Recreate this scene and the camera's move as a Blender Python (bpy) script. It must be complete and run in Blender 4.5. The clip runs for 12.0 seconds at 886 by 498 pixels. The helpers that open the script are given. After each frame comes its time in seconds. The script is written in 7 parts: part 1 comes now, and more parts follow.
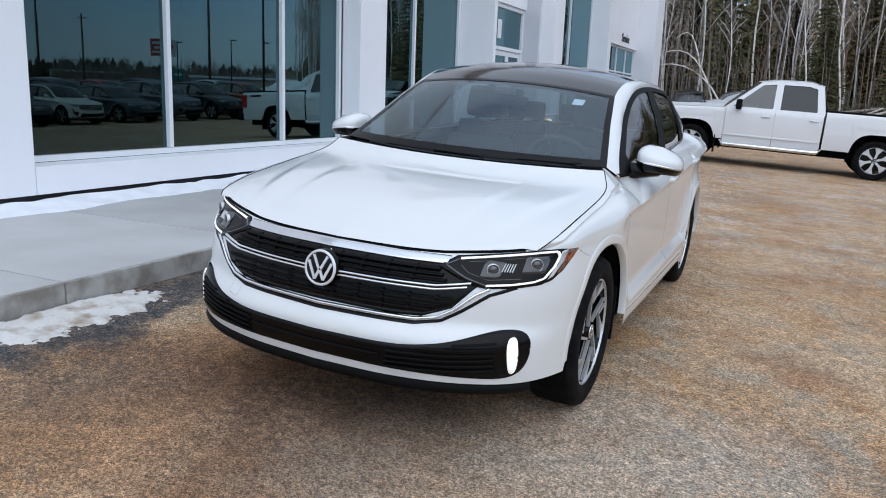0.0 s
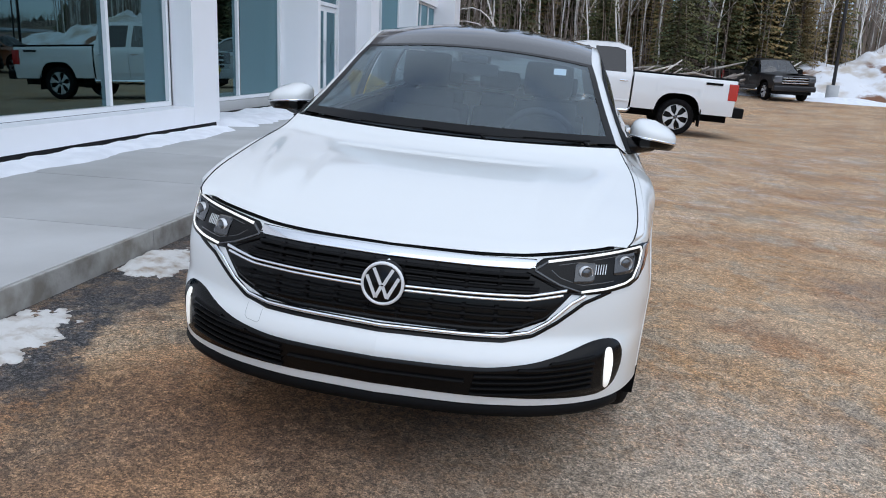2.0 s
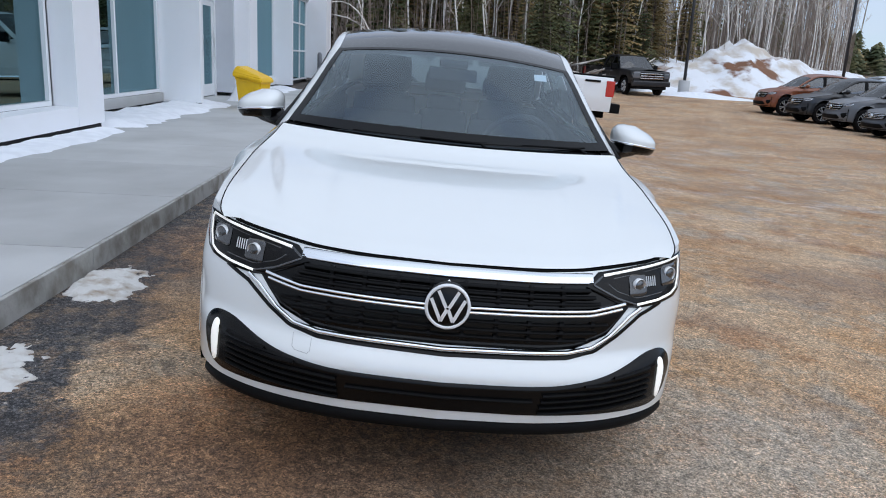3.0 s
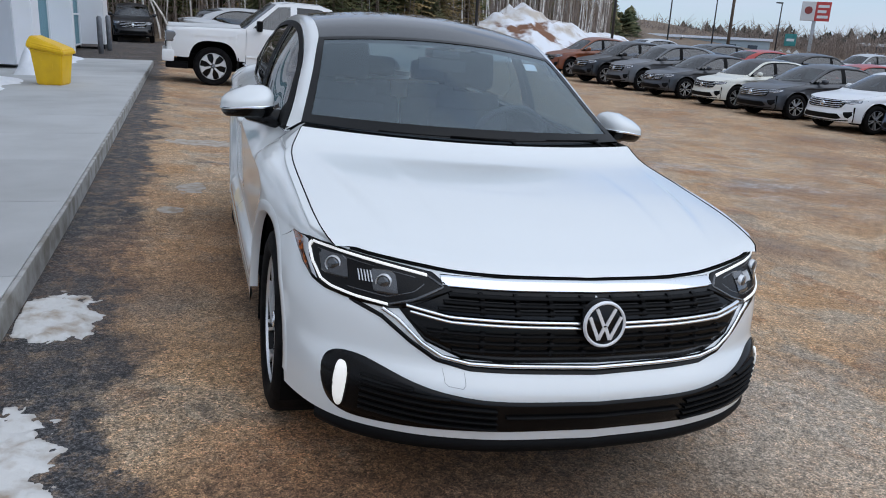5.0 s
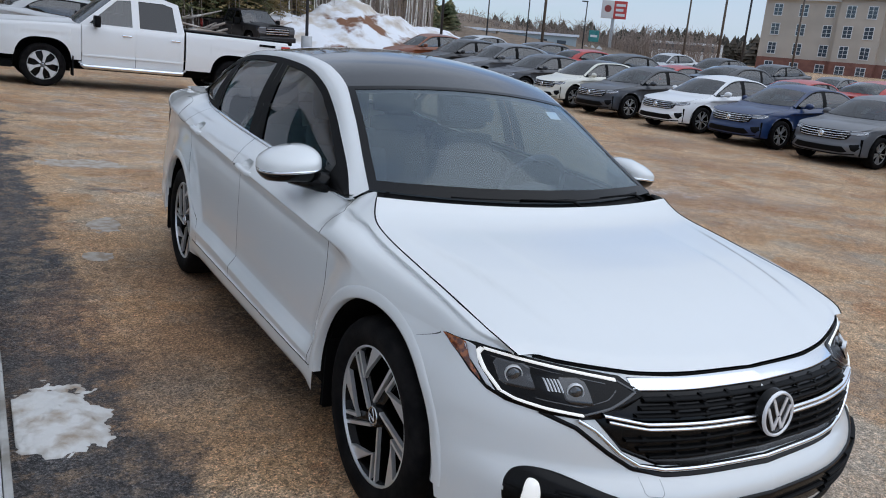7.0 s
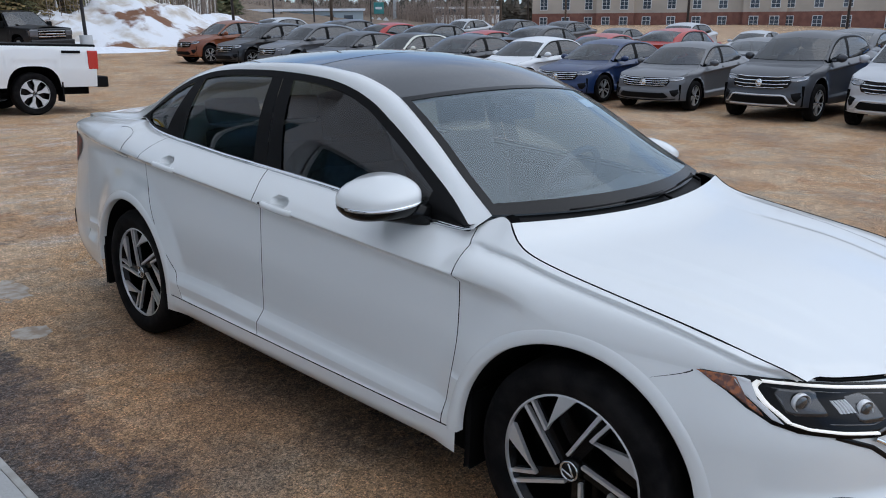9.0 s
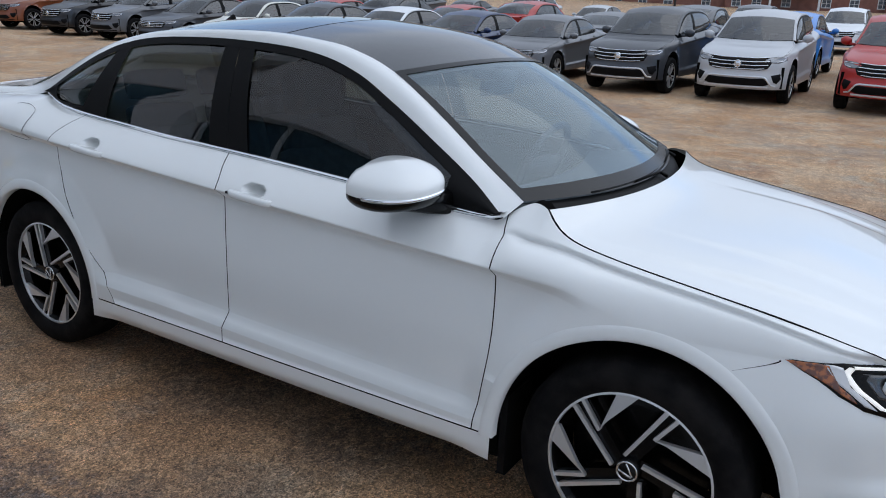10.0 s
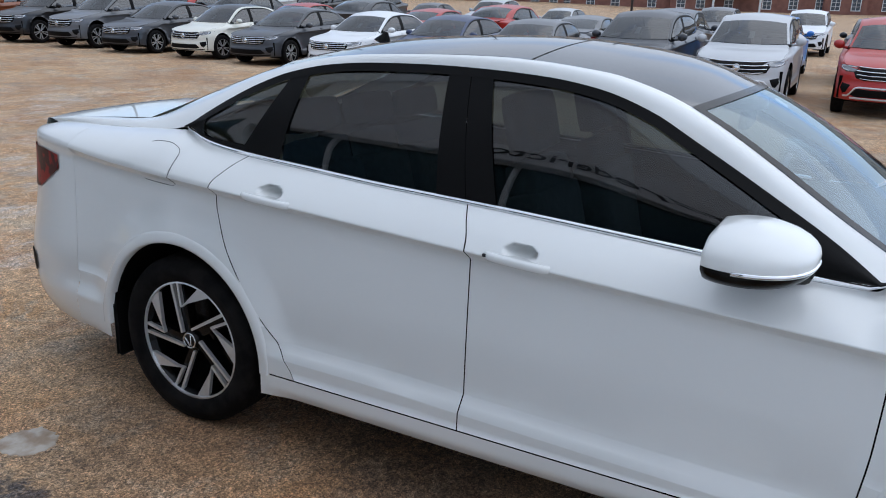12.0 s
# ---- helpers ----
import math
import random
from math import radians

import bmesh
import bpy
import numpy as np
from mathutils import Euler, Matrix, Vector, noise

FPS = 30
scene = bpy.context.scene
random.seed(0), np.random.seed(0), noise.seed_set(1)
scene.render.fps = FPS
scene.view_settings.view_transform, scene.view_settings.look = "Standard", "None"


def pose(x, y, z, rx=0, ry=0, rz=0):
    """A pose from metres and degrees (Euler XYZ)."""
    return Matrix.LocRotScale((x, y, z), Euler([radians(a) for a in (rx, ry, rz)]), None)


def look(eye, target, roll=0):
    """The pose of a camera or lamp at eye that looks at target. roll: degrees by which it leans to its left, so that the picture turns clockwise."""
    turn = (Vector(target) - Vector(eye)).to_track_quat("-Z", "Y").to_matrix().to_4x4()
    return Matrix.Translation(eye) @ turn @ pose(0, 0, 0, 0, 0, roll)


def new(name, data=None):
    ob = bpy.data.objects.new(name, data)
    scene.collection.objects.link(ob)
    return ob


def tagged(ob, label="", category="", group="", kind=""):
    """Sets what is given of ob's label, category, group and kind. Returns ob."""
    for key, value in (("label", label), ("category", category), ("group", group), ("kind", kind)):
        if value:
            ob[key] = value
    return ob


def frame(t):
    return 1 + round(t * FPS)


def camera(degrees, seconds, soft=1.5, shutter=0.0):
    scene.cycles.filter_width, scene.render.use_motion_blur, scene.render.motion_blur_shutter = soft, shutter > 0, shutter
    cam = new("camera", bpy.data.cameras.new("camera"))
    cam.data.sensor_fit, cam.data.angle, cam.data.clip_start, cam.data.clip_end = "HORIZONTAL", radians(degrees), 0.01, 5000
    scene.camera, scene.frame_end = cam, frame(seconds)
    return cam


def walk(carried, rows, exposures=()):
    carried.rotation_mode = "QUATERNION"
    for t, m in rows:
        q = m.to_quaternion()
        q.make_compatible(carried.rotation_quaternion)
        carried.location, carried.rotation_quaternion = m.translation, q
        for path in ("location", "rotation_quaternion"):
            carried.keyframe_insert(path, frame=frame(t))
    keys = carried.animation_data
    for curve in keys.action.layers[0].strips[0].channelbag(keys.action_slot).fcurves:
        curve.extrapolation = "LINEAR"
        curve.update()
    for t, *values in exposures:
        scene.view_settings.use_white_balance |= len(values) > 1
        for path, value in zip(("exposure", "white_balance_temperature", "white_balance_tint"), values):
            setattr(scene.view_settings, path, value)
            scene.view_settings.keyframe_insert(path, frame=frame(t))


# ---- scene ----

cam = camera(60.3, 12.0, soft=1.0)
# the lot falls gently away from the building
FALL = 2.8
SLOPE = pose(0, 0, 0, 0, FALL, 0)
TF = math.tan(radians(FALL))
PATH = [
    (0, (1.534, -3.169, 1.352), (0.729, -1.392, 0.914), 4.8),
    (0.5, (1.308, -3.125, 1.365), (0.531, -1.336, 0.92), 4.8),
    (1, (1.007, -3.144, 1.345), (0.465, -1.268, 0.916), 6.1),
    (1.5, (0.749, -3.131, 1.322), (0.363, -1.219, 0.88), 6.3),
    (2, (0.478, -3.03, 1.325), (0.209, -1.112, 0.826), 5.5),
    (2.5, (0.207, -2.981, 1.314), (0.069, -1.048, 0.82), 6.3),
    (2.8, (0.009, -2.983, 1.317), (0.03, -1.04, 0.842), 6.6),
    (3, (-0.116, -2.98, 1.325), (-0.038, -1.04, 0.844), 5.9),
    (3.2, (-0.21, -2.955, 1.31), (-0.089, -1.02, 0.821), 5.8),
    (4.8, (-1.052, -2.72, 1.371), (-0.478, -0.877, 0.848), 6.4),
    (5, (-1.117, -2.658, 1.356), (-0.495, -0.83, 0.837), 5.8),
    (5.5, (-1.277, -2.43, 1.35), (-0.479, -0.667, 0.845), 5.8),
    (6, (-1.427, -2.281, 1.365), (-0.604, -0.53, 0.859), 5.7),
    (6.5, (-1.746, -2.12, 1.397), (-0.788, -0.438, 0.893), 7.0),
    (7, (-1.936, -2.032, 1.512), (-0.895, -0.398, 1.016), 6.9),
    (7.2, (-1.971, -1.97, 1.498), (-0.899, -0.355, 1.006), 5.2),
    (8.8, (-2.523, -1.183, 1.544), (-1.133, 0.16, 1.03), 1.5),
    (9, (-2.548, -1.074, 1.522), (-1.137, 0.245, 1.003), 1.5),
    (9.5, (-2.605, -0.787, 1.518), (-1.096, 0.394, 0.944), 2.1),
    (10, (-2.689, -0.5, 1.498), (-1.051, 0.494, 0.922), 2.6),
    (10.5, (-2.751, -0.234, 1.497), (-1.019, 0.583, 0.921), 3.4),
    (11, (-2.702, 0.062, 1.497), (-0.97, 0.879, 0.918), 2.0),
    (11.5, (-2.695, 0.336, 1.51), (-0.976, 1.179, 0.935), 1.9),
    (12, (-2.776, 0.616, 1.518), (-1.072, 1.497, 0.953), 2.3),
]
walk(cam, [(t, SLOPE @ look(eye, target, roll)) for t, eye, target, roll in PATH], exposures=[(0, -0.03), (3, -0.08), (5, -0.20), (7, -0.24), (9.5, -0.20), (10.5, -0.10), (12, 0.02)])

# ---- light ----
world = bpy.data.worlds.new("sky")
scene.world = world
world.use_nodes = True
wn = world.node_tree.nodes
sky = wn.new("ShaderNodeTexSky")
sky.sky_type = "NISHITA"
sky.sun_disc = False
sky.sun_elevation = radians(52)
sky.sun_rotation = radians(142)
sky.air_density, sky.dust_density, sky.ozone_density = 1.0, 0.6, 1.6
wn["Background"].inputs[1].default_value = 0.15
wtc = wn.new("ShaderNodeTexCoord")
wmap = wn.new("ShaderNodeMapping")
wmap.inputs["Scale"].default_value = (1.0, 1.0, 3.2)
wno = wn.new("ShaderNodeTexNoise")
wno.inputs["Scale"].default_value, wno.inputs["Detail"].default_value = 2.2, 7
wramp = wn.new("ShaderNodeValToRGB")
wramp.color_ramp.elements[0].position, wramp.color_ramp.elements[1].position = 0.34, 0.54
wmix = wn.new("ShaderNodeMix")
wmix.data_type = "RGBA"
wmix.inputs[7].default_value = (4.6, 5.25, 6.4, 1)
# thin cloud that thickens towards the zenith
wsep = wn.new("ShaderNodeSeparateXYZ")
wele = wn.new("ShaderNodeMapRange")
wele.interpolation_type = "SMOOTHSTEP"
wele.inputs[1].default_value, wele.inputs[2].default_value = 0.12, 0.62
wele.inputs[4].default_value = 0.70
wadd = wn.new("ShaderNodeMath")
wadd.operation, wadd.use_clamp = "MULTIPLY_ADD", True
wadd.inputs[1].default_value = 0.60
wside = wn.new("ShaderNodeMath")
wside.operation = "MULTIPLY_ADD"
wside.inputs[1].default_value = 0.40
wl = world.node_tree.links
wl.new(wtc.outputs["Generated"], wmap.inputs[0])
wl.new(wmap.outputs[0], wno.inputs["Vector"])
wl.new(wno.outputs[0], wramp.inputs[0])
wl.new(wtc.outputs["Generated"], wsep.inputs[0])
wl.new(wsep.outputs[2], wele.inputs[0])
wl.new(wramp.outputs[0], wadd.inputs[0])
wl.new(wsep.outputs[0], wside.inputs[0])
wl.new(wele.outputs[0], wside.inputs[2])
wl.new(wside.outputs[0], wadd.inputs[2])
wl.new(wadd.outputs[0], wmix.inputs[0])
wtint = wn.new("ShaderNodeMix")
wtint.data_type, wtint.blend_type = "RGBA", "MULTIPLY"
wtint.inputs[0].default_value = 1.0
wtint.inputs[7].default_value = (0.68, 0.93, 1.22, 1)
wl.new(sky.outputs[0], wtint.inputs[6])
wl.new(wtint.outputs[2], wmix.inputs[6])
# the cloud is brightest round the veiled sun
wdot = wn.new("ShaderNodeVectorMath")
wdot.operation = "DOT_PRODUCT"
wdot.inputs[1].default_value = (0.379, -0.485, 0.788)
wl.new(wtc.outputs["Generated"], wdot.inputs[0])
wglow = wn.new("ShaderNodeMapRange")
wglow.interpolation_type = "SMOOTHSTEP"
wglow.inputs[1].default_value, wglow.inputs[2].default_value = 0.30, 1.0
wglow.inputs[3].default_value, wglow.inputs[4].default_value = 1.0, 1.65
wl.new(wdot.outputs["Value"], wglow.inputs[0])
wscale = wn.new("ShaderNodeVectorMath")
wscale.operation = "SCALE"
wl.new(wmix.outputs[2], wscale.inputs[0])
wl.new(wglow.outputs[0], wscale.inputs["Scale"])
wl.new(wscale.outputs[0], wn["Background"].inputs[0])
sun = new("sun", bpy.data.lights.new("sun", "SUN"))
sun.data.energy, sun.data.angle, sun.data.color = 0.5, radians(78), (1.0, 0.94, 0.86)
sun.matrix_world = look((11.4, -14.6, 23.6), (0, 0, 0))
scene.view_settings.exposure = 0.26


# ---- materials ----
def mat(name, base=(0.5, 0.5, 0.5), rough=0.5, metal=0.0, second=None, scale=8.0, spread=(0.4, 0.62), detail=6, bump=0.0, bump_scale=60.0, coat=0.0, spec=0.5, emit=0.0, rand=0.0, object_space=True):
    m = bpy.data.materials.new(name)
    m.use_nodes = True
    nt = m.node_tree
    b = nt.nodes["Principled BSDF"]
    b.inputs["Base Color"].default_value = (*base, 1)
    b.inputs["Roughness"].default_value = rough
    b.inputs["Metallic"].default_value = metal
    b.inputs["Coat Weight"].default_value = coat
    b.inputs["Coat Roughness"].default_value = 0.03
    b.inputs["Specular IOR Level"].default_value = spec
    if emit:
        b.inputs["Emission Color"].default_value = (*base, 1)
        b.inputs["Emission Strength"].default_value = emit
    tc = nt.nodes.new("ShaderNodeTexCoord")
    col = None
    if second is not None:
        n = nt.nodes.new("ShaderNodeTexNoise")
        n.inputs["Scale"].default_value, n.inputs["Detail"].default_value = scale, detail
        nt.links.new(tc.outputs["Object"], n.inputs["Vector"])
        r = nt.nodes.new("ShaderNodeValToRGB")
        r.color_ramp.elements[0].position, r.color_ramp.elements[1].position = spread
        r.color_ramp.elements[0].color, r.color_ramp.elements[1].color = (*base, 1), (*second, 1)
        nt.links.new(n.outputs[0], r.inputs[0])
        col = r.outputs[0]
    if rand:
        oi = nt.nodes.new("ShaderNodeObjectInfo")
        hsv = nt.nodes.new("ShaderNodeHueSaturation")
        mr = nt.nodes.new("ShaderNodeMapRange")
        mr.inputs[3].default_value, mr.inputs[4].default_value = 1 - rand, 1 + rand
        nt.links.new(oi.outputs["Random"], mr.inputs[0])
        nt.links.new(mr.outputs[0], hsv.inputs["Value"])
        if col is not None:
            nt.links.new(col, hsv.inputs["Color"])
        else:
            hsv.inputs["Color"].default_value = (*base, 1)
        col = hsv.outputs[0]
    if col is not None:
        nt.links.new(col, b.inputs["Base Color"])
    if bump:
        n2 = nt.nodes.new("ShaderNodeTexNoise")
        n2.inputs["Scale"].default_value, n2.inputs["Detail"].default_value = bump_scale, 5
        nt.links.new(tc.outputs["Object"], n2.inputs["Vector"])
        bp = nt.nodes.new("ShaderNodeBump")
        bp.inputs["Strength"].default_value, bp.inputs["Distance"].default_value = bump, 0.01
        nt.links.new(n2.outputs[0], bp.inputs["Height"])
        nt.links.new(bp.outputs[0], b.inputs["Normal"])
    return m


def glass_mat(name, tint=(0.8, 0.85, 0.85), rough=0.0, gloss=0.12, sheen=(1, 1, 1), power=4.5):
    """Thin glass: tinted see-through with a mirror on top that grows at grazing angles."""
    m = bpy.data.materials.new(name)
    m.use_nodes = True
    nt = m.node_tree
    nt.nodes.clear()
    out = nt.nodes.new("ShaderNodeOutputMaterial")
    tr = nt.nodes.new("ShaderNodeBsdfTransparent")
    tr.inputs[0].default_value = (*tint, 1)
    gl = nt.nodes.new("ShaderNodeBsdfGlossy")
    gl.inputs["Roughness"].default_value = rough
    gl.inputs["Color"].default_value = (*sheen, 1)
    mx = nt.nodes.new("ShaderNodeMixShader")
    fr = nt.nodes.new("ShaderNodeLayerWeight")
    fr.inputs[0].default_value = 0.5
    pw = nt.nodes.new("ShaderNodeMath")
    pw.operation = "POWER"
    pw.inputs[1].default_value = power
    ad = nt.nodes.new("ShaderNodeMath")
    ad.operation = "ADD"
    ad.use_clamp = True
    ad.inputs[1].default_value = gloss + 0.04
    nt.links.new(fr.outputs["Facing"], pw.inputs[0])
    nt.links.new(pw.outputs[0], ad.inputs[0])
    nt.links.new(ad.outputs[0], mx.inputs[0])
    nt.links.new(tr.outputs[0], mx.inputs[1])
    nt.links.new(gl.outputs[0], mx.inputs[2])
    nt.links.new(mx.outputs[0], out.inputs[0])
    return m


def ground_mat():
    m = bpy.data.materials.new("sanded_lot")
    m.use_nodes = True
    nt = m.node_tree
    b = nt.nodes["Principled BSDF"]
    tc = nt.nodes.new("ShaderNodeTexCoord")
    sep = nt.nodes.new("ShaderNodeSeparateXYZ")
    nt.links.new(tc.outputs["Object"], sep.inputs[0])

    def noise_tex(scale, detail=6, rough=0.6, vec=None):
        n = nt.nodes.new("ShaderNodeTexNoise")
        n.inputs["Scale"].default_value, n.inputs["Detail"].default_value, n.inputs["Roughness"].default_value = scale, detail, rough
        nt.links.new(vec or tc.outputs["Object"], n.inputs["Vector"])
        return n.outputs[0]

    def ramp(src, a, c, ca, cc):
        r = nt.nodes.new("ShaderNodeValToRGB")
        r.color_ramp.elements[0].position, r.color_ramp.elements[1].position = a, c
        r.color_ramp.elements[0].color, r.color_ramp.elements[1].color = (*ca, 1), (*cc, 1)
        nt.links.new(src, r.inputs[0])
        return r.outputs[0]

    def mixc(f, a, c):
        x = nt.nodes.new("ShaderNodeMix")
        x.data_type = "RGBA"
        for v, i in ((f, 0), (a, 6), (c, 7)):
            if hasattr(v, "is_output"):
                nt.links.new(v, x.inputs[i])
            else:
                x.inputs[i].default_value = v if i == 0 else (*v, 1)
        return x.outputs[2]

    def mth(op, a, c):
        x = nt.nodes.new("ShaderNodeMath")
        x.operation = op
        for v, i in ((a, 0), (c, 1)):
            if hasattr(v, "is_output"):
                nt.links.new(v, x.inputs[i])
            else:
                x.inputs[i].default_value = v
        return x.outputs[0]

    off = nt.nodes.new("ShaderNodeMapping")
    off.inputs["Location"].default_value = (31.7, 12.3, 4.4)
    nt.links.new(tc.outputs["Object"], off.inputs[0])
    bw = lambda s, a, c: ramp(s, a, c, (0, 0, 0), (1, 1, 1))
    grain = noise_tex(75, 4, 0.75)
    fine = noise_tex(24, 6, 0.75)
    wn2 = nt.nodes.new("ShaderNodeTexNoise")
    wn2.inputs["Scale"].default_value, wn2.inputs["Detail"].default_value = 1.7, 5
    nt.links.new(tc.outputs["Object"], wn2.inputs["Vector"])
    wv = nt.nodes.new("ShaderNodeVectorMath")
    wv.operation = "MULTIPLY_ADD"
    wv.inputs[1].default_value = (0.9, 0.9, 0.0)
    nt.links.new(wn2.outputs["Color"], wv.inputs[0])
    nt.links.new(tc.outputs["Object"], wv.inputs[2])
    warp = wv.outputs[0]
    sand = mixc(bw(noise_tex(0.9, 10, 0.68, warp), 0.40, 0.60), (0.46, 0.262, 0.122), (0.56, 0.385, 0.235))
    sand = mixc(bw(noise_tex(2.3, 10, 0.72, warp), 0.50, 0.60), sand, (0.43, 0.335, 0.235))
    sand = mixc(mth("MULTIPLY", bw(noise_tex(1.4, 10, 0.72, off.outputs[0]), 0.54, 0.61), 0.65), sand, (0.36, 0.165, 0.068))
    sand = mixc(mth("MULTIPLY", bw(grain, 0.51, 0.61), 0.7), sand, (0.12, 0.075, 0.045))
    sand = mixc(mth("MULTIPLY", bw(fine, 0.52, 0.62), 0.40), sand, (0.60, 0.445, 0.29))
    sand = mixc(mth("MULTIPLY", bw(noise_tex(0.33, 9, 0.7), 0.50, 0.62), 0.6), sand, (0.28, 0.14, 0.065))
    sand = mixc(mth("MULTIPLY", bw(noise_tex(0.75, 9, 0.75, off.outputs[0]), 0.56, 0.66), 0.5), sand, (0.22, 0.19, 0.165))
    # bare asphalt strip beside the kerb, ragged at its edge
    edge = mth("ADD", mth("ADD", sep.outputs[0], mth("MULTIPLY", sep.outputs[1], 0.03)), mth("MULTIPLY", mth("SUBTRACT", noise_tex(1.9, 11, 0.76), 0.5), 1.7))
    asph_f = mth("SUBTRACT", 1.0, bw(mth("ADD", mth("MULTIPLY", edge, 0.25), 0.75), 0.395, 0.43))
    asph = mixc(bw(grain, 0.42, 0.60), (0.014, 0.015, 0.018), (0.115, 0.111, 0.112))
    asph_f = mth("MULTIPLY", asph_f, mth("ADD", mth("MULTIPLY", bw(noise_tex(9, 9, 0.78), 0.40, 0.52), 0.4), 0.6))
    # bare spots where the sand has blown off
    bare = mth("MULTIPLY", bw(noise_tex(1.25, 11, 0.74, warp), 0.585, 0.615), 0.55)
    near = mth("SUBTRACT", 1.0, bw(mth("MULTIPLY", mth("ADD", sep.outputs[0], 2.0), 0.2), 0.25, 0.85))
    asph_f = mth("MAXIMUM", asph_f, mth("MULTIPLY", bare, near))
    c = mixc(asph_f, sand, asph)
    # darker wet ground in broad stains
    wet = bw(noise_tex(0.62, 8, 0.65), 0.53, 0.68)
    c = mixc(mth("MULTIPLY", wet, 0.45), c, (0.10, 0.062, 0.036))
    # stains of rusty sand, and of damp mixed with the sedan's shade, round the kerb side, each with its ragged edge
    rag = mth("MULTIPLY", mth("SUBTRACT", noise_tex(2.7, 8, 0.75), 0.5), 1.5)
    # the dark ones under the nose and along the sill paint in contact shade too
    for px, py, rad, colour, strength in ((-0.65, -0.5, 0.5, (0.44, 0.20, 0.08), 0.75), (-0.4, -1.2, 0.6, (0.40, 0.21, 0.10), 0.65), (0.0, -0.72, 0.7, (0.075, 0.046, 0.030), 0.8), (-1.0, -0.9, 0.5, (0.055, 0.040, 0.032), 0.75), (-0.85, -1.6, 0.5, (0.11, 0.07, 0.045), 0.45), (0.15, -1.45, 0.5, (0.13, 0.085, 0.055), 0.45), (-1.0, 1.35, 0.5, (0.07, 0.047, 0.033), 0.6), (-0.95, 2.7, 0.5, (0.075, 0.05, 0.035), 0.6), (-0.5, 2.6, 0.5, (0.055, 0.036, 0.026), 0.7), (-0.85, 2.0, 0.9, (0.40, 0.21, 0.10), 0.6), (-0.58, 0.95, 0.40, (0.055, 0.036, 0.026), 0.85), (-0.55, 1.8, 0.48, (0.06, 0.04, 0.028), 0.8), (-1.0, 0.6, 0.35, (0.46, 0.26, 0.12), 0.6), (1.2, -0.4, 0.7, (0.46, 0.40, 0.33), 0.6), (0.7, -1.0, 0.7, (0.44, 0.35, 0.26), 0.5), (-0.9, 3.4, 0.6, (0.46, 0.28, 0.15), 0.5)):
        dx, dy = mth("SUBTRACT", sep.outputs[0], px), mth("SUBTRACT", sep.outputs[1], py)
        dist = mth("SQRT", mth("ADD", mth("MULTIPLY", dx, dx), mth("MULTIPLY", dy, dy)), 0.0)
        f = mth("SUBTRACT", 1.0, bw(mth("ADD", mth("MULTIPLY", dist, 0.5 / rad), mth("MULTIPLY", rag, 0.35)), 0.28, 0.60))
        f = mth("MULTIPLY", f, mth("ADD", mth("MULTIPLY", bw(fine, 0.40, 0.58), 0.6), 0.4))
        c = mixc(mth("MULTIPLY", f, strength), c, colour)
    # thin ice in streaks, further up the lot
    st = nt.nodes.new("ShaderNodeMapping")
    st.inputs["Scale"].default_value = (0.8, 1.25, 1)
    nt.links.new(tc.outputs["Object"], st.inputs[0])
    ice = mth("MULTIPLY", bw(noise_tex(1.5, 10, 0.78, st.outputs[0]), 0.50, 0.58), bw(noise_tex(11, 8, 0.8), 0.38, 0.54))
    zone = mth("MULTIPLY", bw(mth("MULTIPLY", sep.outputs[1], 0.1), 0.28, 0.50), mth("SUBTRACT", 1.0, bw(mth("MULTIPLY", sep.outputs[0], 0.05), 0.3, 0.5)))
    zone = mth("MULTIPLY", zone, mth("SUBTRACT", 1.0, bw(mth("MULTIPLY", sep.outputs[1], 0.05), 0.62, 0.8)))
    zone = mth("MULTIPLY", zone, bw(mth("ADD", mth("MULTIPLY", sep.outputs[0], 0.2), 0.5), 0.2, 0.45))
    c = mixc(mth("MULTIPLY", mth("MULTIPLY", ice, zone), 0.5), c, (0.50, 0.47, 0.45))
    # loose grit: single grains lighter or darker than the rest
    vals = []
    for scale, lo, hi in ((120, 0.50, 1.50), (300, 0.38, 1.70)):
        v = nt.nodes.new("ShaderNodeTexVoronoi")
        v.inputs["Scale"].default_value = scale
        nt.links.new(tc.outputs["Object"], v.inputs["Vector"])
        sc = nt.nodes.new("ShaderNodeSeparateColor")
        nt.links.new(v.outputs["Color"], sc.inputs[0])
        vals.append(mth("ADD", mth("MULTIPLY", sc.outputs[0], hi - lo), lo))
    hsv = nt.nodes.new("ShaderNodeHueSaturation")
    clump = mth("ADD", mth("MULTIPLY", bw(noise_tex(13, 6, 0.7), 0.36, 0.60), 0.36), 0.78)
    nt.links.new(mth("MULTIPLY", mth("MULTIPLY", vals[0], vals[1]), clump), hsv.inputs["Value"])
    nt.links.new(c, hsv.inputs["Color"])
    c = hsv.outputs[0]
    nt.links.new(c, b.inputs["Base Color"])
    rg = mixc(wet, (0.85, 0.85, 0.85), (0.5, 0.5, 0.5))
    nt.links.new(rg, b.inputs["Roughness"])
    bp = nt.nodes.new("ShaderNodeBump")
    bp.inputs["Strength"].default_value, bp.inputs["Distance"].default_value = 0.7, 0.012
    nt.links.new(mth("ADD", grain, fine), bp.inputs["Height"])
    nt.links.new(bp.outputs[0], b.inputs["Normal"])
    return m


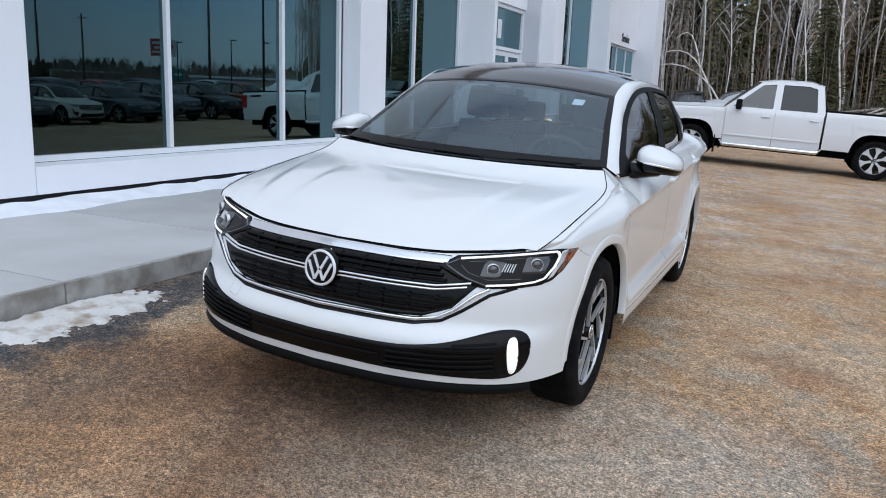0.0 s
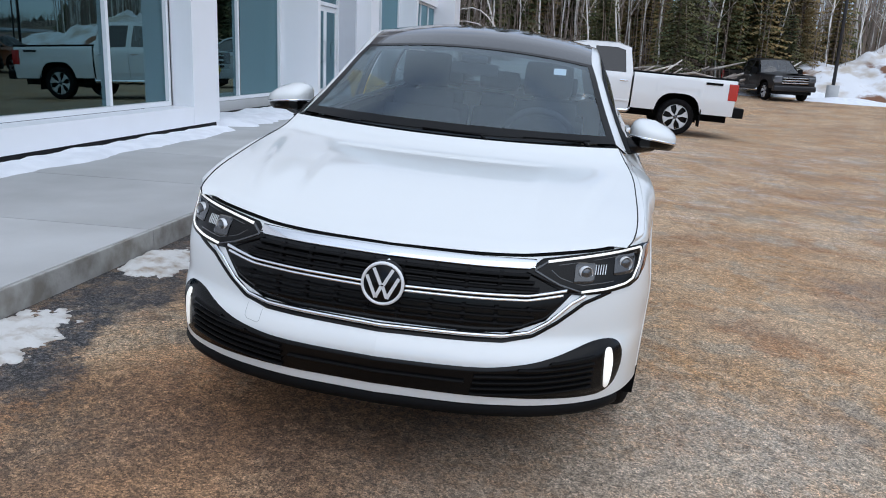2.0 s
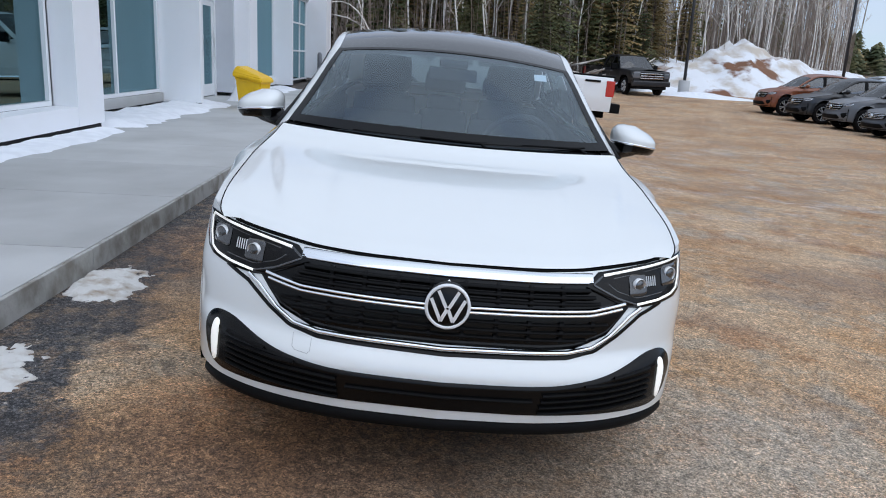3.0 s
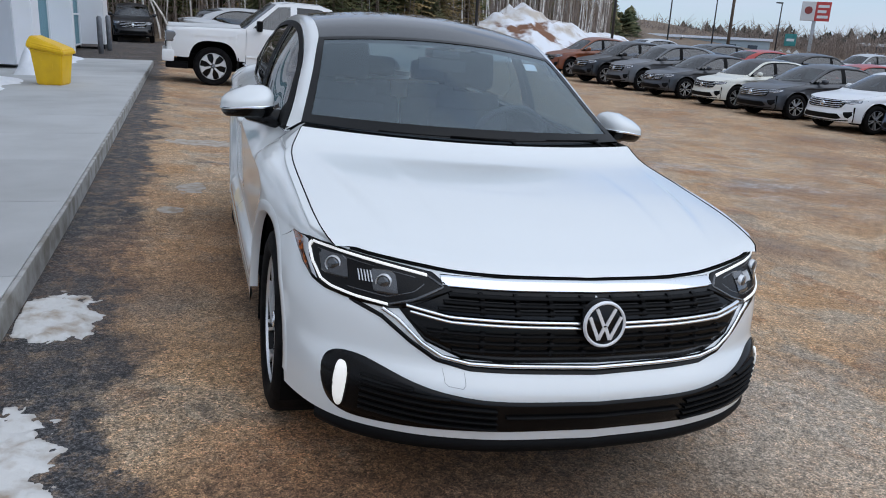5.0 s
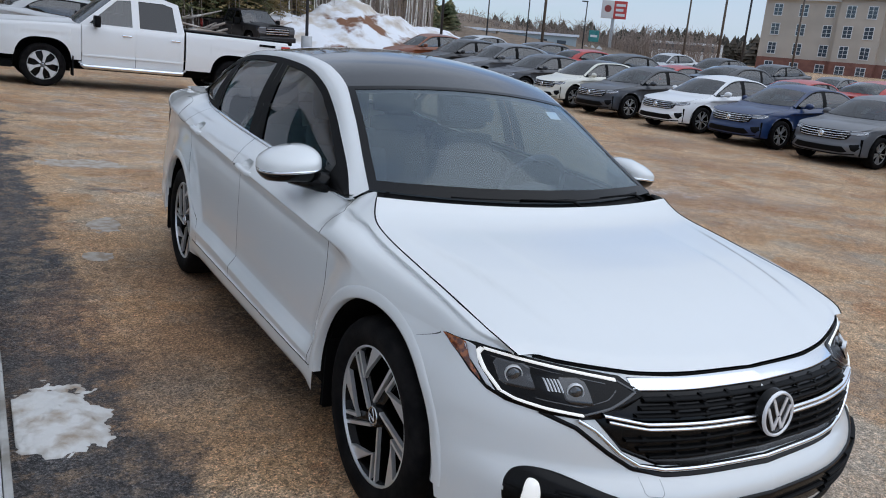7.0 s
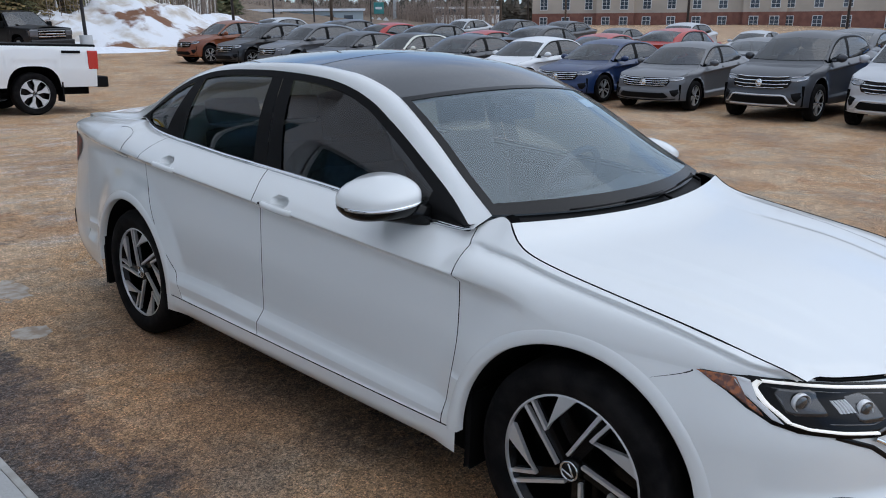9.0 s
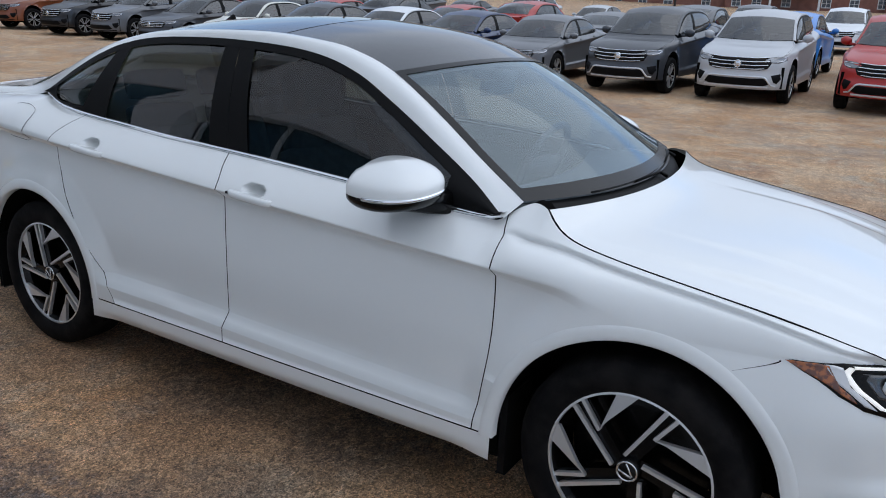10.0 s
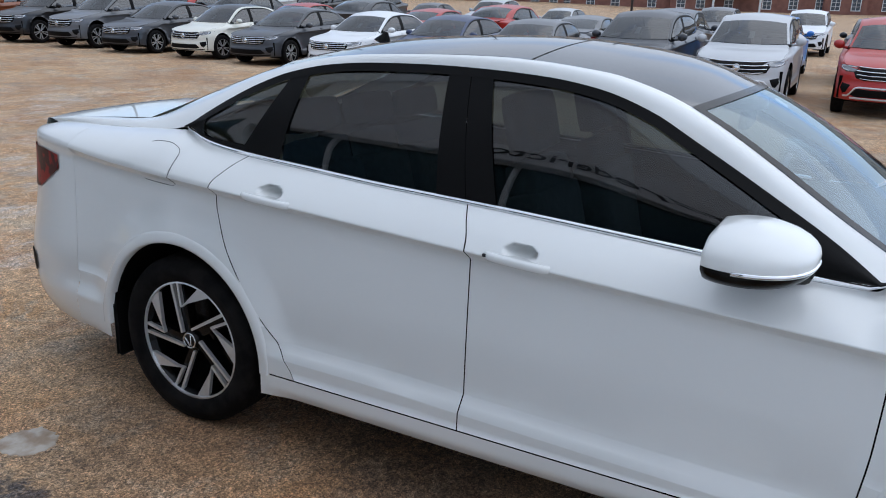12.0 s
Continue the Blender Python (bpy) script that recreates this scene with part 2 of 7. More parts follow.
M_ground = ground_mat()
M_conc = mat("concrete", (0.50, 0.505, 0.50), 0.85, second=(0.41, 0.412, 0.405), scale=1.3, spread=(0.36, 0.70), detail=10, rand=0.06, bump=0.25, bump_scale=90)
M_kerb = mat("kerb_concrete", (0.43, 0.425, 0.405), 0.9, second=(0.24, 0.225, 0.195), scale=6, bump=0.5, bump_scale=40)
M_panel = mat("white_panel", (0.88, 0.89, 0.92), 0.45, second=(0.86, 0.87, 0.89), scale=1.2)
M_panelgrey = mat("grey_panel", (0.62, 0.64, 0.68), 0.5, second=(0.57, 0.59, 0.63), scale=1.0)
M_black = mat("black_gap", (0.015, 0.015, 0.017), 0.8)
M_frame = mat("white_frame", (0.78, 0.80, 0.82), 0.35)
M_bglass = glass_mat("shop_glass", (0.16, 0.26, 0.25), gloss=0.07, sheen=(0.32, 0.51, 0.56), power=1.8)
M_room = mat("room_wall", (0.34, 0.40, 0.40), 0.9, second=(0.28, 0.34, 0.34), scale=0.6)
M_roomdark = mat("room_dark", (0.05, 0.055, 0.06), 0.7)
M_snow = mat("snow", (0.86, 0.88, 0.92), 0.75, second=(0.78, 0.80, 0.84), scale=5, bump=0.5, bump_scale=14)
M_dsnow = mat("dirty_snow", (0.66, 0.65, 0.625), 0.7, second=(0.36, 0.29, 0.22), scale=9, spread=(0.47, 0.68), detail=10, bump=1.0, bump_scale=26)
M_yellow = mat("yellow_plastic", (0.85, 0.52, 0.01), 0.45, second=(0.78, 0.46, 0.01), scale=4)
M_letter = mat("dark_letter", (0.02, 0.02, 0.025), 0.4)


def part(name, bm, material, parent=None, label="", smooth=False):
    me = bm if isinstance(bm, bpy.types.Mesh) else bpy.data.meshes.new(name)
    if not isinstance(bm, bpy.types.Mesh):
        bm.normal_update()
        bm.to_mesh(me)
        bm.free()
    if material is not None and not me.materials:
        me.materials.append(material)
    if smooth:
        for p in me.polygons:
            p.use_smooth = True
    ob = new(name, me)
    if parent is not None:
        ob.parent = parent
    if label:
        ob["label"] = label
    return ob


def empty(name, m=None, label="", category="", group="", kind=""):
    ob = new(name)
    ob.empty_display_size = 0.2
    if m is not None:
        ob.matrix_world = m
    return tagged(ob, label, category, group, kind)


def box(bm, x0, x1, y0, y1, z0, z1, bevel=0.0, m=None):
    r = bmesh.ops.create_cube(bm, size=1)
    vs = r["verts"]
    for v in vs:
        v.co = Vector((x0 + (v.co.x + 0.5) * (x1 - x0), y0 + (v.co.y + 0.5) * (y1 - y0), z0 + (v.co.z + 0.5) * (z1 - z0)))
    if bevel:
        es = list({e for v in vs for e in v.link_edges})
        r2 = bmesh.ops.bevel(bm, geom=es, offset=bevel, segments=2, affect="EDGES", profile=0.7)
        vs = list({v for f in r2["faces"] for v in f.verts} | {v for v in vs if v.is_valid})
    if m is not None:
        bmesh.ops.transform(bm, matrix=m, verts=[v for v in vs if v.is_valid])
    return bm


def boxes(*bs, bevel=0.0):
    bm = bmesh.new()
    for b in bs:
        box(bm, *b, bevel=bevel)
    return bm


def grid(P, closed_u=False, flip=False):
    """A mesh from an array of points (nu, nv, 3)."""
    P = np.asarray(P, float)
    nu, nv = P.shape[:2]
    vs = P.reshape(-1, 3).tolist()
    fs = []
    for i in range(nu if closed_u else nu - 1):
        for j in range(nv - 1):
            a, b2, c2, d2 = i * nv + j, ((i + 1) % nu) * nv + j, ((i + 1) % nu) * nv + j + 1, i * nv + j + 1
            fs.append((a, d2, c2, b2) if flip else (a, b2, c2, d2))
    return vs, fs


def mesh_of(name, pieces, material=None, smooth=True):
    """One mesh out of several (verts, faces) pieces."""
    V, Fs = [], []
    for vs, fs in pieces:
        o = len(V)
        V += [tuple(v) for v in vs]
        Fs += [tuple(i + o for i in f) for f in fs]
    me = bpy.data.meshes.new(name)
    me.from_pydata(V, [], Fs)
    me.update()
    if smooth:
        me.polygons.foreach_set("use_smooth", [True] * len(me.polygons))
    if material is not None:
        me.materials.append(material)
    return me


def mirrored(piece):
    vs, fs = piece
    return [(-x, y, z) for x, y, z in vs], [tuple(reversed(f)) for f in fs]


def tube(path, radius, sides=8, caps=True):
    """(verts, faces) of a tube along points; radius a number or one for each point."""
    pts = [Vector(p) for p in path]
    n = len(pts)
    rad = [radius] * n if isinstance(radius, (int, float)) else list(radius)
    vs, fs = [], []
    up0 = Vector((0, 0, 1))
    for i, p in enumerate(pts):
        d = (pts[min(i + 1, n - 1)] - pts[max(i - 1, 0)]).normalized()
        a = d.cross(up0)
        if a.length < 0.05:
            a = d.cross(Vector((0, 1, 0)))
        a.normalize()
        b2 = d.cross(a)
        for k in range(sides):
            w = 2 * math.pi * k / sides
            vs.append(tuple(p + rad[i] * (math.cos(w) * a + math.sin(w) * b2)))
    for i in range(n - 1):
        for k in range(sides):
            k2 = (k + 1) % sides
            fs.append((i * sides + k, i * sides + k2, (i + 1) * sides + k2, (i + 1) * sides + k))
    if caps:
        fs.append(tuple(range(sides - 1, -1, -1)))
        fs.append(tuple((n - 1) * sides + k for k in range(sides)))
    return vs, fs


def lot(x, y, z=0.0, rz=0.0):
    """A pose that stands on the sloping lot."""
    return SLOPE @ pose(x, y, z, 0, 0, rz)


def gz(x, y):
    """Height of the lot's surface at a place of the level plan."""
    x2 = min(max(x, -1.84), 14)
    z = -TF * x2 + 0.17 * min(max((x - 4) / 10, 0), 1) ** 1.5 - 0.012 * max(0.0, min(x, 90) - 14)
    z += 0.012 * min(max(y - 5, 0), 21) * min(max((x - 4) / 8, 0), 1)
    return z + (0.035 * (y - 26) * (0.4 + 0.6 * min(max((x + 3) / 6, 0), 1)) if y > 26 else 0) - (0.035 * (y - 50) * (0.4 + 0.6 * min(max((x + 3) / 6, 0), 1)) if y > 50 else 0)


def lot_at(x, y, rz=0.0):
    """A pose on the lot's surface, leaning with it."""
    lean = math.degrees(math.atan2(gz(x - 0.8, y) - gz(x + 0.8, y), 1.6))
    return pose(x, y, gz(x, y), 0, lean, 0) @ pose(0, 0, 0, 0, 0, rz)

# ---- the setting ----
def ground_mesh():
    xs = [-1200, -400, -120, -60, -30, -12, -6, -3, -1.84, -1, 0, 2, 4, 5, 6, 7, 8, 9, 10, 11, 12, 13, 14, 19, 24, 30, 40, 60, 90, 140, 300, 700, 1500]
    ys = [-1200, -400, -120, -50, -25, -12, -6, -2, 2, 6, 10, 14, 18, 22, 26, 30, 34, 38, 42, 46, 50, 60, 80, 120, 250, 600, 1500]
    P = [[(x, y, gz(x, y)) for y in ys] for x in xs]
    return mesh_of("ground", [grid(P)], M_ground, smooth=False)


ground = tagged(part("ground", ground_mesh(), M_ground), "brown sanded asphalt lot with damp stains, ice and painted shade by the sedan", "ground", kind="structure")

PZ = 0.22          # top of the concrete walk
XK = -1.86         # kerb face
XF = -4.26         # front face of the building
XG = -4.95         # recessed glass line


def pavement():
    root = empty("pavement", None, "pale grey concrete walk along the building", "pavement", kind="structure")
    ys = [1.12 + 1.58 * k for k in range(-9, 12)] + [20.4]
    for a, b2 in zip(ys, ys[1:]):
        slab = boxes((-6.2, XK - 0.028, a + 0.005, b2 - 0.005, PZ - 0.3, PZ), bevel=0.004)
        edge = boxes((XK - 0.026, XK, a + 0.004, b2 - 0.004, PZ - 0.4, PZ - 0.002), bevel=0.008)
        for bm in (slab, edge):
            # the kerb line swings gently away towards the far end
            for v in bm.verts:
                if v.co.x > -3 and v.co.y > 2:
                    v.co.x -= 0.0195 * (v.co.y - 2)
        part("slab", slab, M_conc, root)
        part("kerb", edge, M_kerb, root)
    return root


pavement()


def building():
    root = empty("building", None, "white panelled showroom with tall dark windows", "building", kind="structure")
    top, base = 7.2, PZ + 0.08
    w = 0.3

    def white(*b3, name="wall_panel", m=M_panel):
        return part(name, boxes(b3, bevel=0.006), m, root)

    # first volume with the wide window
    white(XF - w, XF, -16.0, -6.0, base, top)
    white(XF - w, XF, -5.994, 1.20, base, top)
    white(XF - w, XF, 1.206, 6.40, base, 0.54)
    white(XF - w, XF, 1.206, 6.40, 3.2, top)
    white(XF - w, XF, 6.406, 7.15, base, top)
    white(XG - 0.3, XF - w - 0.003, 6.9, 7.15, base, top, name="return_wall")
    # second recess
    white(XG - 0.25, XG, 7.156, 11.45, base, 0.46, name="sill_wall", m=M_conc)
    white(XG - 0.25, XG, 7.156, 11.45, 4.6, top)
    white(XG - 0.25, XF, 11.456, 11.60, base, top, name="fin_wall")
    # entrance recess
    white(XG - 0.25, XG, 11.606, 15.4, 3.35, top)
    white(XG - 0.25, XF, 15.406, 16.2, base, top, name="column")
    white(XG - 0.3, XF - 0.35, 15.30, 15.40, base, top, name="column_return", m=M_panelgrey)
    # third recess
    white(XG - 0.05, XG + 0.2, 16.206, 20.9, base, 0.5, name="sill_wall")
    white(XG - 0.05, XG + 0.2, 16.206, 20.9, 4.6, top)
    white(XG - 0.05, XF, 20.906, 21.15, base, top, name="fin_wall")
    # service bay
    white(XG - 0.3, XG, 21.156, 24.2, base, top)
    white(XG - 0.3, XG, 24.206, 28.65, 3.25, top)
    white(XG - 0.3, XF, 28.656, 30.1, base, top, name="column")
    white(-25, XG - 0.306, 29.8, 30.1, 0.0, top, name="end_wall")
    # black gaps under the panels
    for a, b2 in ((-16, 7.1), (11.47, 11.59), (15.42, 16.18), (20.92, 21.13), (28.7, 30.05)):
        part("base_gap", boxes((XF - 0.2, XF - 0.03, a, b2, PZ - 0.25, base - 0.002)), M_black, root)
    # back of the rooms, floor and roof
    part("room_wall", boxes((-13.0, -12.7, -16, 29.8, 0.1, top - 0.3)), M_room, root)
    part("room_floor", boxes((-12.7, XG - 0.3, -16, 29.8, PZ - 0.1, PZ)), M_roomdark, root)
    part("room_partition", boxes((-12.6, XG - 0.32, 11.3, 11.42, PZ, top - 0.35)), M_room, root)
    part("flat_roof", boxes((-25, XF - 0.02, -16, 30.0, top, top + 0.25)), M_panelgrey, root)
    part("north_wall", boxes((-25, XF - 0.31, -16.3, -16.0, 0, top)), M_panel, root)
    for a in (2.4, 5.6, 8.7):
        part("room_pillar", boxes((-7.2, -6.8, a, a + 0.4, PZ, top - 0.3)), M_room, root)
    return root


building()


def window(name, xg, y0, y1, z0, z1, mullions, fw=0.055, rails=()):
    root = empty(name, None, "tall tinted shop window in white frames", "window", kind="structure")
    for a in (y0 + fw / 2, *mullions, y1 - fw / 2):
        part("mullion", boxes((xg - 0.07, xg + 0.05, a - fw / 2, a + fw / 2, z0 + fw + 0.002, z1 - fw - 0.002), bevel=0.004), M_frame, root)
    for z in (z0, *rails, z1 - fw):
        part("rail", boxes((xg - 0.07, xg + 0.052, y0, y1, z, z + fw), bevel=0.004), M_frame, root)
    ed = [y0 + fw, *mullions, y1 - fw]
    for i, (a, b2) in enumerate(zip(ed, ed[1:])):
        k = 0 if i == 0 else fw / 2 + 0.001
        k2 = 0 if i == len(ed) - 2 else fw / 2 + 0.001
        p = part("pane", boxes((xg - 0.012, xg, a + k, b2 - k2, z0 + fw + 0.003, z1 - fw - 0.003)), M_bglass, root)
        p.visible_shadow = False
    return root


window("window_1", XF - 0.34, 1.25, 6.36, 0.545, 3.198, (3.06, 5.02))
window("window_2", XG - 0.10, 7.16, 11.44, 0.465, 4.6, (9.5,))
window("window_3", XG + 0.10, 16.21, 20.89, 0.505, 4.6, (18.6,))
window("window_4", XG - 0.16, 24.21, 28.64, PZ + 0.04, 3.24, (25.7, 27.2), rails=(1.3, 2.3))


def entrance():
    root = empty("door_1", None, "glazed entrance door in a pale aluminium frame", "door", kind="structure")
    x = XG - 0.12
    part("door_frame", boxes((x - 0.06, x + 0.06, 11.61, 11.69, PZ, 3.34), (x - 0.06, x + 0.06, 13.4, 13.48, PZ, 3.34), (x - 0.06, x + 0.06, 15.2, 15.29, PZ, 3.34), (x - 0.061, x + 0.061, 11.7, 15.19, 2.32, 2.4), (x - 0.061, x + 0.061, 11.7, 15.19, 3.26, 3.34), bevel=0.005), M_frame, root)
    for a, b2 in ((11.7, 12.54), (12.55, 13.39), (13.49, 14.33), (14.34, 15.19)):
        leaf = part("door_leaf", boxes((x - 0.03, x + 0.02, a, a + 0.09, PZ + 0.02, 2.31), (x - 0.03, x + 0.02, b2 - 0.09, b2, PZ + 0.02, 2.31), (x - 0.031, x + 0.021, a + 0.09, b2 - 0.09, PZ + 0.02, PZ + 0.28), (x - 0.031, x + 0.021, a + 0.09, b2 - 0.09, 2.2, 2.31), bevel=0.004), M_frame, root)
        part("pane", boxes((x - 0.012, x, a + 0.09, b2 - 0.09, PZ + 0.28, 2.2)), M_bglass, leaf)
        part("handle", mesh_of("handle", [tube([(x + 0.02, b2 - 0.13, 1.1), (x + 0.08, b2 - 0.13, 1.1), (x + 0.08, b2 - 0.13, 1.55), (x + 0.02, b2 - 0.13, 1.55)], 0.014)]), M_frame, leaf)
    part("transom_pane", boxes((x - 0.012, x, 11.69, 15.2, 2.41, 3.26)), M_bglass, root)
    # the street number above the door as plain bars
    for k in range(4):
        part("number_bar", boxes((x + 0.004, x + 0.012, 12.6 + k * 0.36, 12.83 + k * 0.36, 2.58, 3.0)), M_frame, root)
    return root


entrance()


def lettering(name, words, size, m, depth=0.012, material=M_letter, label="", category="sign"):
    cu = bpy.data.curves.new(name, "FONT")
    cu.body, cu.size, cu.extrude, cu.align_x = words, size, depth, "CENTER"
    ob0 = bpy.data.objects.new(name, cu)
    scene.collection.objects.link(ob0)
    me = bpy.data.meshes.new_from_object(ob0)
    bpy.data.objects.remove(ob0)
    me.materials.clear()
    ob = part(name, me, material)
    ob.matrix_world = m
    return tagged(ob, label, category)


lettering("wall_lettering", "Service", 0.42, pose(XG + 0.015, 26.4, 3.42, 90, 0, 90), label="small dark letters on the white wall over the service bay")
lettering("facade_lettering", "Fredericton", 0.53, pose(XF + 0.015, 2.4, 3.42, 90, 0, 90), label="dark place-name letters on the white facade")

# ---- cars: one sedan form, from curves, that the parked cars vary ----
def pchip(xs, ys):
    xs, ys = np.array(xs, float), np.array(ys, float)
    h = np.diff(xs)
    d = np.diff(ys) / h
    m = np.zeros_like(ys)
    m[0], m[-1] = d[0], d[-1]
    for i in range(1, len(xs) - 1):
        if d[i - 1] * d[i] > 0:
            w1, w2 = 2 * h[i] + h[i - 1], h[i] + 2 * h[i - 1]
            m[i] = (w1 + w2) / (w1 / d[i - 1] + w2 / d[i])

    def f(x):
        x = np.clip(np.asarray(x, float), xs[0], xs[-1])
        i = np.clip(np.searchsorted(xs, x, side="right") - 1, 0, len(xs) - 2)
        t = (x - xs[i]) / h[i]
        return (ys[i] * (1 + 2 * t) * (1 - t) ** 2 + h[i] * m[i] * t * (1 - t) ** 2 + ys[i + 1] * t * t * (3 - 2 * t) + h[i] * m[i + 1] * t * t * (t - 1))
    return f


# half outline in plan, from the middle of the nose round to the middle of the tail (x outwards, y backwards)
OUT = [(0, -0.905), (0.25, -0.888), (0.455, -0.842), (0.612, -0.768), (0.73, -0.668), (0.804, -0.54), (0.850, -0.36), (0.874, -0.10), (0.892, 0.3), (0.898, 0.8), (0.90, 1.5), (0.90, 2.2),
       (0.893, 2.7), (0.872, 3.1), (0.83, 3.45), (0.76, 3.68), (0.62, 3.80), (0.3, 3.86), (0, 3.87)]
_u = np.arange(len(OUT))
OX, OY = pchip(_u, [p[0] for p in OUT]), pchip(_u, [p[1] for p in OUT])
_uf = np.linspace(0, len(OUT) - 1, 1500)
U_OF_Y = lambda y: np.interp(y, OY(_uf), _uf)
HUB_R, WBASE, WR = 0.328, 2.686, 0.328
ARCH = 0.396
GAP = 0.0020

FRONT = pchip([0.15, 0.19, 0.235, 0.28, 0.36, 0.42, 0.455, 0.495, 0.56, 0.62, 0.66, 0.70, 0.727, 0.745, 0.78, 0.9], [0.14, 0.09, 0.045, 0.020, 0.004, 0.0, 0.014, 0.050, 0.058, 0.068, 0.084, 0.118, 0.156, 0.160, 0.168, 0.20])
REAR = pchip([0.15, 0.25, 0.35, 0.5, 0.7, 0.9, 1.0, 1.08], [0.10, 0.05, 0.01, 0.0, 0.03, 0.055, 0.06, 0.085])
# the bonnet's shut line, from the lamp back to the windscreen's foot
SEAM_Y = [-0.568, -0.54, -0.45, -0.35, -0.27, -0.15, 0.05, 0.14, 0.24, 0.29, 0.325, 0.345]
SEAM_X, SEAM_Z = pchip(SEAM_Y, [0.732, 0.748, 0.765, 0.773, 0.776, 0.779, 0.782, 0.779, 0.768, 0.753, 0.736, 0.724]), pchip(SEAM_Y, [0.7685, 0.784, 0.808, 0.830, 0.844, 0.862, 0.892, 0.906, 0.926, 0.946, 0.972, 0.992])
ZLAMP = pchip([-0.905, -0.85, -0.80, -0.70, -0.6, -0.45, -0.30], [0.727, 0.732, 0.742, 0.757, 0.768, 0.770, 0.762])
ZTOP = pchip([-0.905, -0.80, -0.568, -0.54, -0.45, -0.35, -0.27, -0.15, 0.05, 0.14, 0.24, 0.29, 0.325, 0.345, 0.39, 0.43, 0.49, 0.93, 1.5, 1.9, 2.19, 2.46, 2.62, 2.70, 2.77, 2.9, 3.2, 3.5, 3.75, 3.87], [0.727, 0.742, 0.7685, 0.784, 0.808, 0.830, 0.844, 0.862, 0.892, 0.906, 0.926, 0.946, 0.972, 0.992, 1.000, 0.985, 0.945, 0.972, 1.004, 1.020, 1.038, 1.054, 1.068, 1.084, 1.106, 1.098, 1.080, 1.068, 1.045, 1.01])
INSIDE = pchip([0.345, 0.39, 0.43, 0.49, 0.8, 1.5, 2.0, 2.45, 2.65, 2.77, 2.9, 3.3, 3.6, 3.87], [0.170, 0.190, 0.172, 0.130, 0.114, 0.117, 0.122, 0.136, 0.160, 0.185, 0.190, 0.175, 0.165, 0.10])
ROLL = pchip([-0.9, -0.4, 0.2, 0.36, 0.48, 0.60, 2.3, 2.9, 3.9], [0.3, 0.4, 0.3, 0.05, 0.05, 0.3, 0.3, 0.7, 0.5])
# the fender's shoulder edge, just outside the shut line
ZSH = pchip([-0.62, -0.54, -0.31, -0.18, -0.04, 0.108, 0.27, 0.45], [0.765, 0.782, 0.834, 0.856, 0.874, 0.894, 0.916, 0.930])


def INTOP(y):
    y = np.asarray(y, float)
    return np.where(y < 0.345, np.maximum(OX(U_OF_Y(y)) - SEAM_X(y) - GAP, 0.02), INSIDE(y))


def crease(y):
    y = np.asarray(y, float)
    w = np.clip((y + 0.05) / 0.30, 0, 1)
    w = w * w * (3 - 2 * w)
    return np.minimum((0.815 + 0.056 * y) * w + 0.752 * (1 - w), ZTOP(y) - 0.014)


def low_crease(y):
    return np.clip(0.398 + 0.026 * np.asarray(y), 0.36, 0.446)


def inset(u, z):
    """How far the skin at height z lies inside the outline."""
    y = OY(u)
    zc = crease(y)
    d = np.asarray(z) - zc
    z = np.asarray(z, float)
    zl = low_crease(y)
    a = np.clip((y - 0.10) / 0.32, 0, 1)
    a = a * a * (3 - 2 * a)
    # straight runs between sharp lines: undercut, flat flank, lower ledge, sill
    under = 0.040 * np.clip(-d / 0.030, 0, 1)
    t = np.clip((zc - 0.030 - z) / (zc - 0.030 - zl), 0, 1)
    flank = -0.012 * t + 0.010 * t * t
    ledge = -0.038 * np.clip((zl - z) / 0.050, 0, 1)
    foot = 0.07 * np.clip((0.285 - z) / 0.085, 0, 1) ** 1.5
    soft = 0.003 * np.clip(-d / 0.30, 0, 1) ** 1.2
    lean = 0.030 * np.clip((z - 0.58) / 0.17, 0, 1) ** 1.5 * np.clip((0.16 - y) / 0.44, 0, 1)
    side = np.where(d < 0, a * (under + flank + ledge) + (1 - a) * soft, 0.0) + foot
    # the flank swells to meet the wheel arches
    for yh in (0.0, WBASE):
        r = np.hypot(y - yh, z - HUB_R)
        k = np.clip(1 - (r - ARCH) / 0.15, 0, 1)
        side = side * (1 - k * k * (3 - 2 * k))
    side = side + lean
    fw = np.clip((y + 0.905) / 0.52, 0, 1)
    fw = fw * fw * (3 - 2 * fw)
    rw = np.clip((y - 3.0) / 0.7, 0, 1)
    front = FRONT(z)
    return (front * (1 - fw) + side * fw) * (1 - rw) + REAR(z) * rw


def skin(u, z):
    e = 0.01
    dx, dy = OX(np.clip(u + e, 0, 18)) - OX(np.clip(u - e, 0, 18)), OY(np.clip(u + e, 0, 18)) - OY(np.clip(u - e, 0, 18))
    n = np.hypot(dx, dy) + 1e-9
    nx, ny = dy / n, -dx / n
    i = inset(u, z)
    return np.stack([np.maximum(OX(u) - nx * i, 0), OY(u) - ny * i, np.broadcast_to(z, np.shape(u))], -1)


HANDLES = (1.355, 2.245)


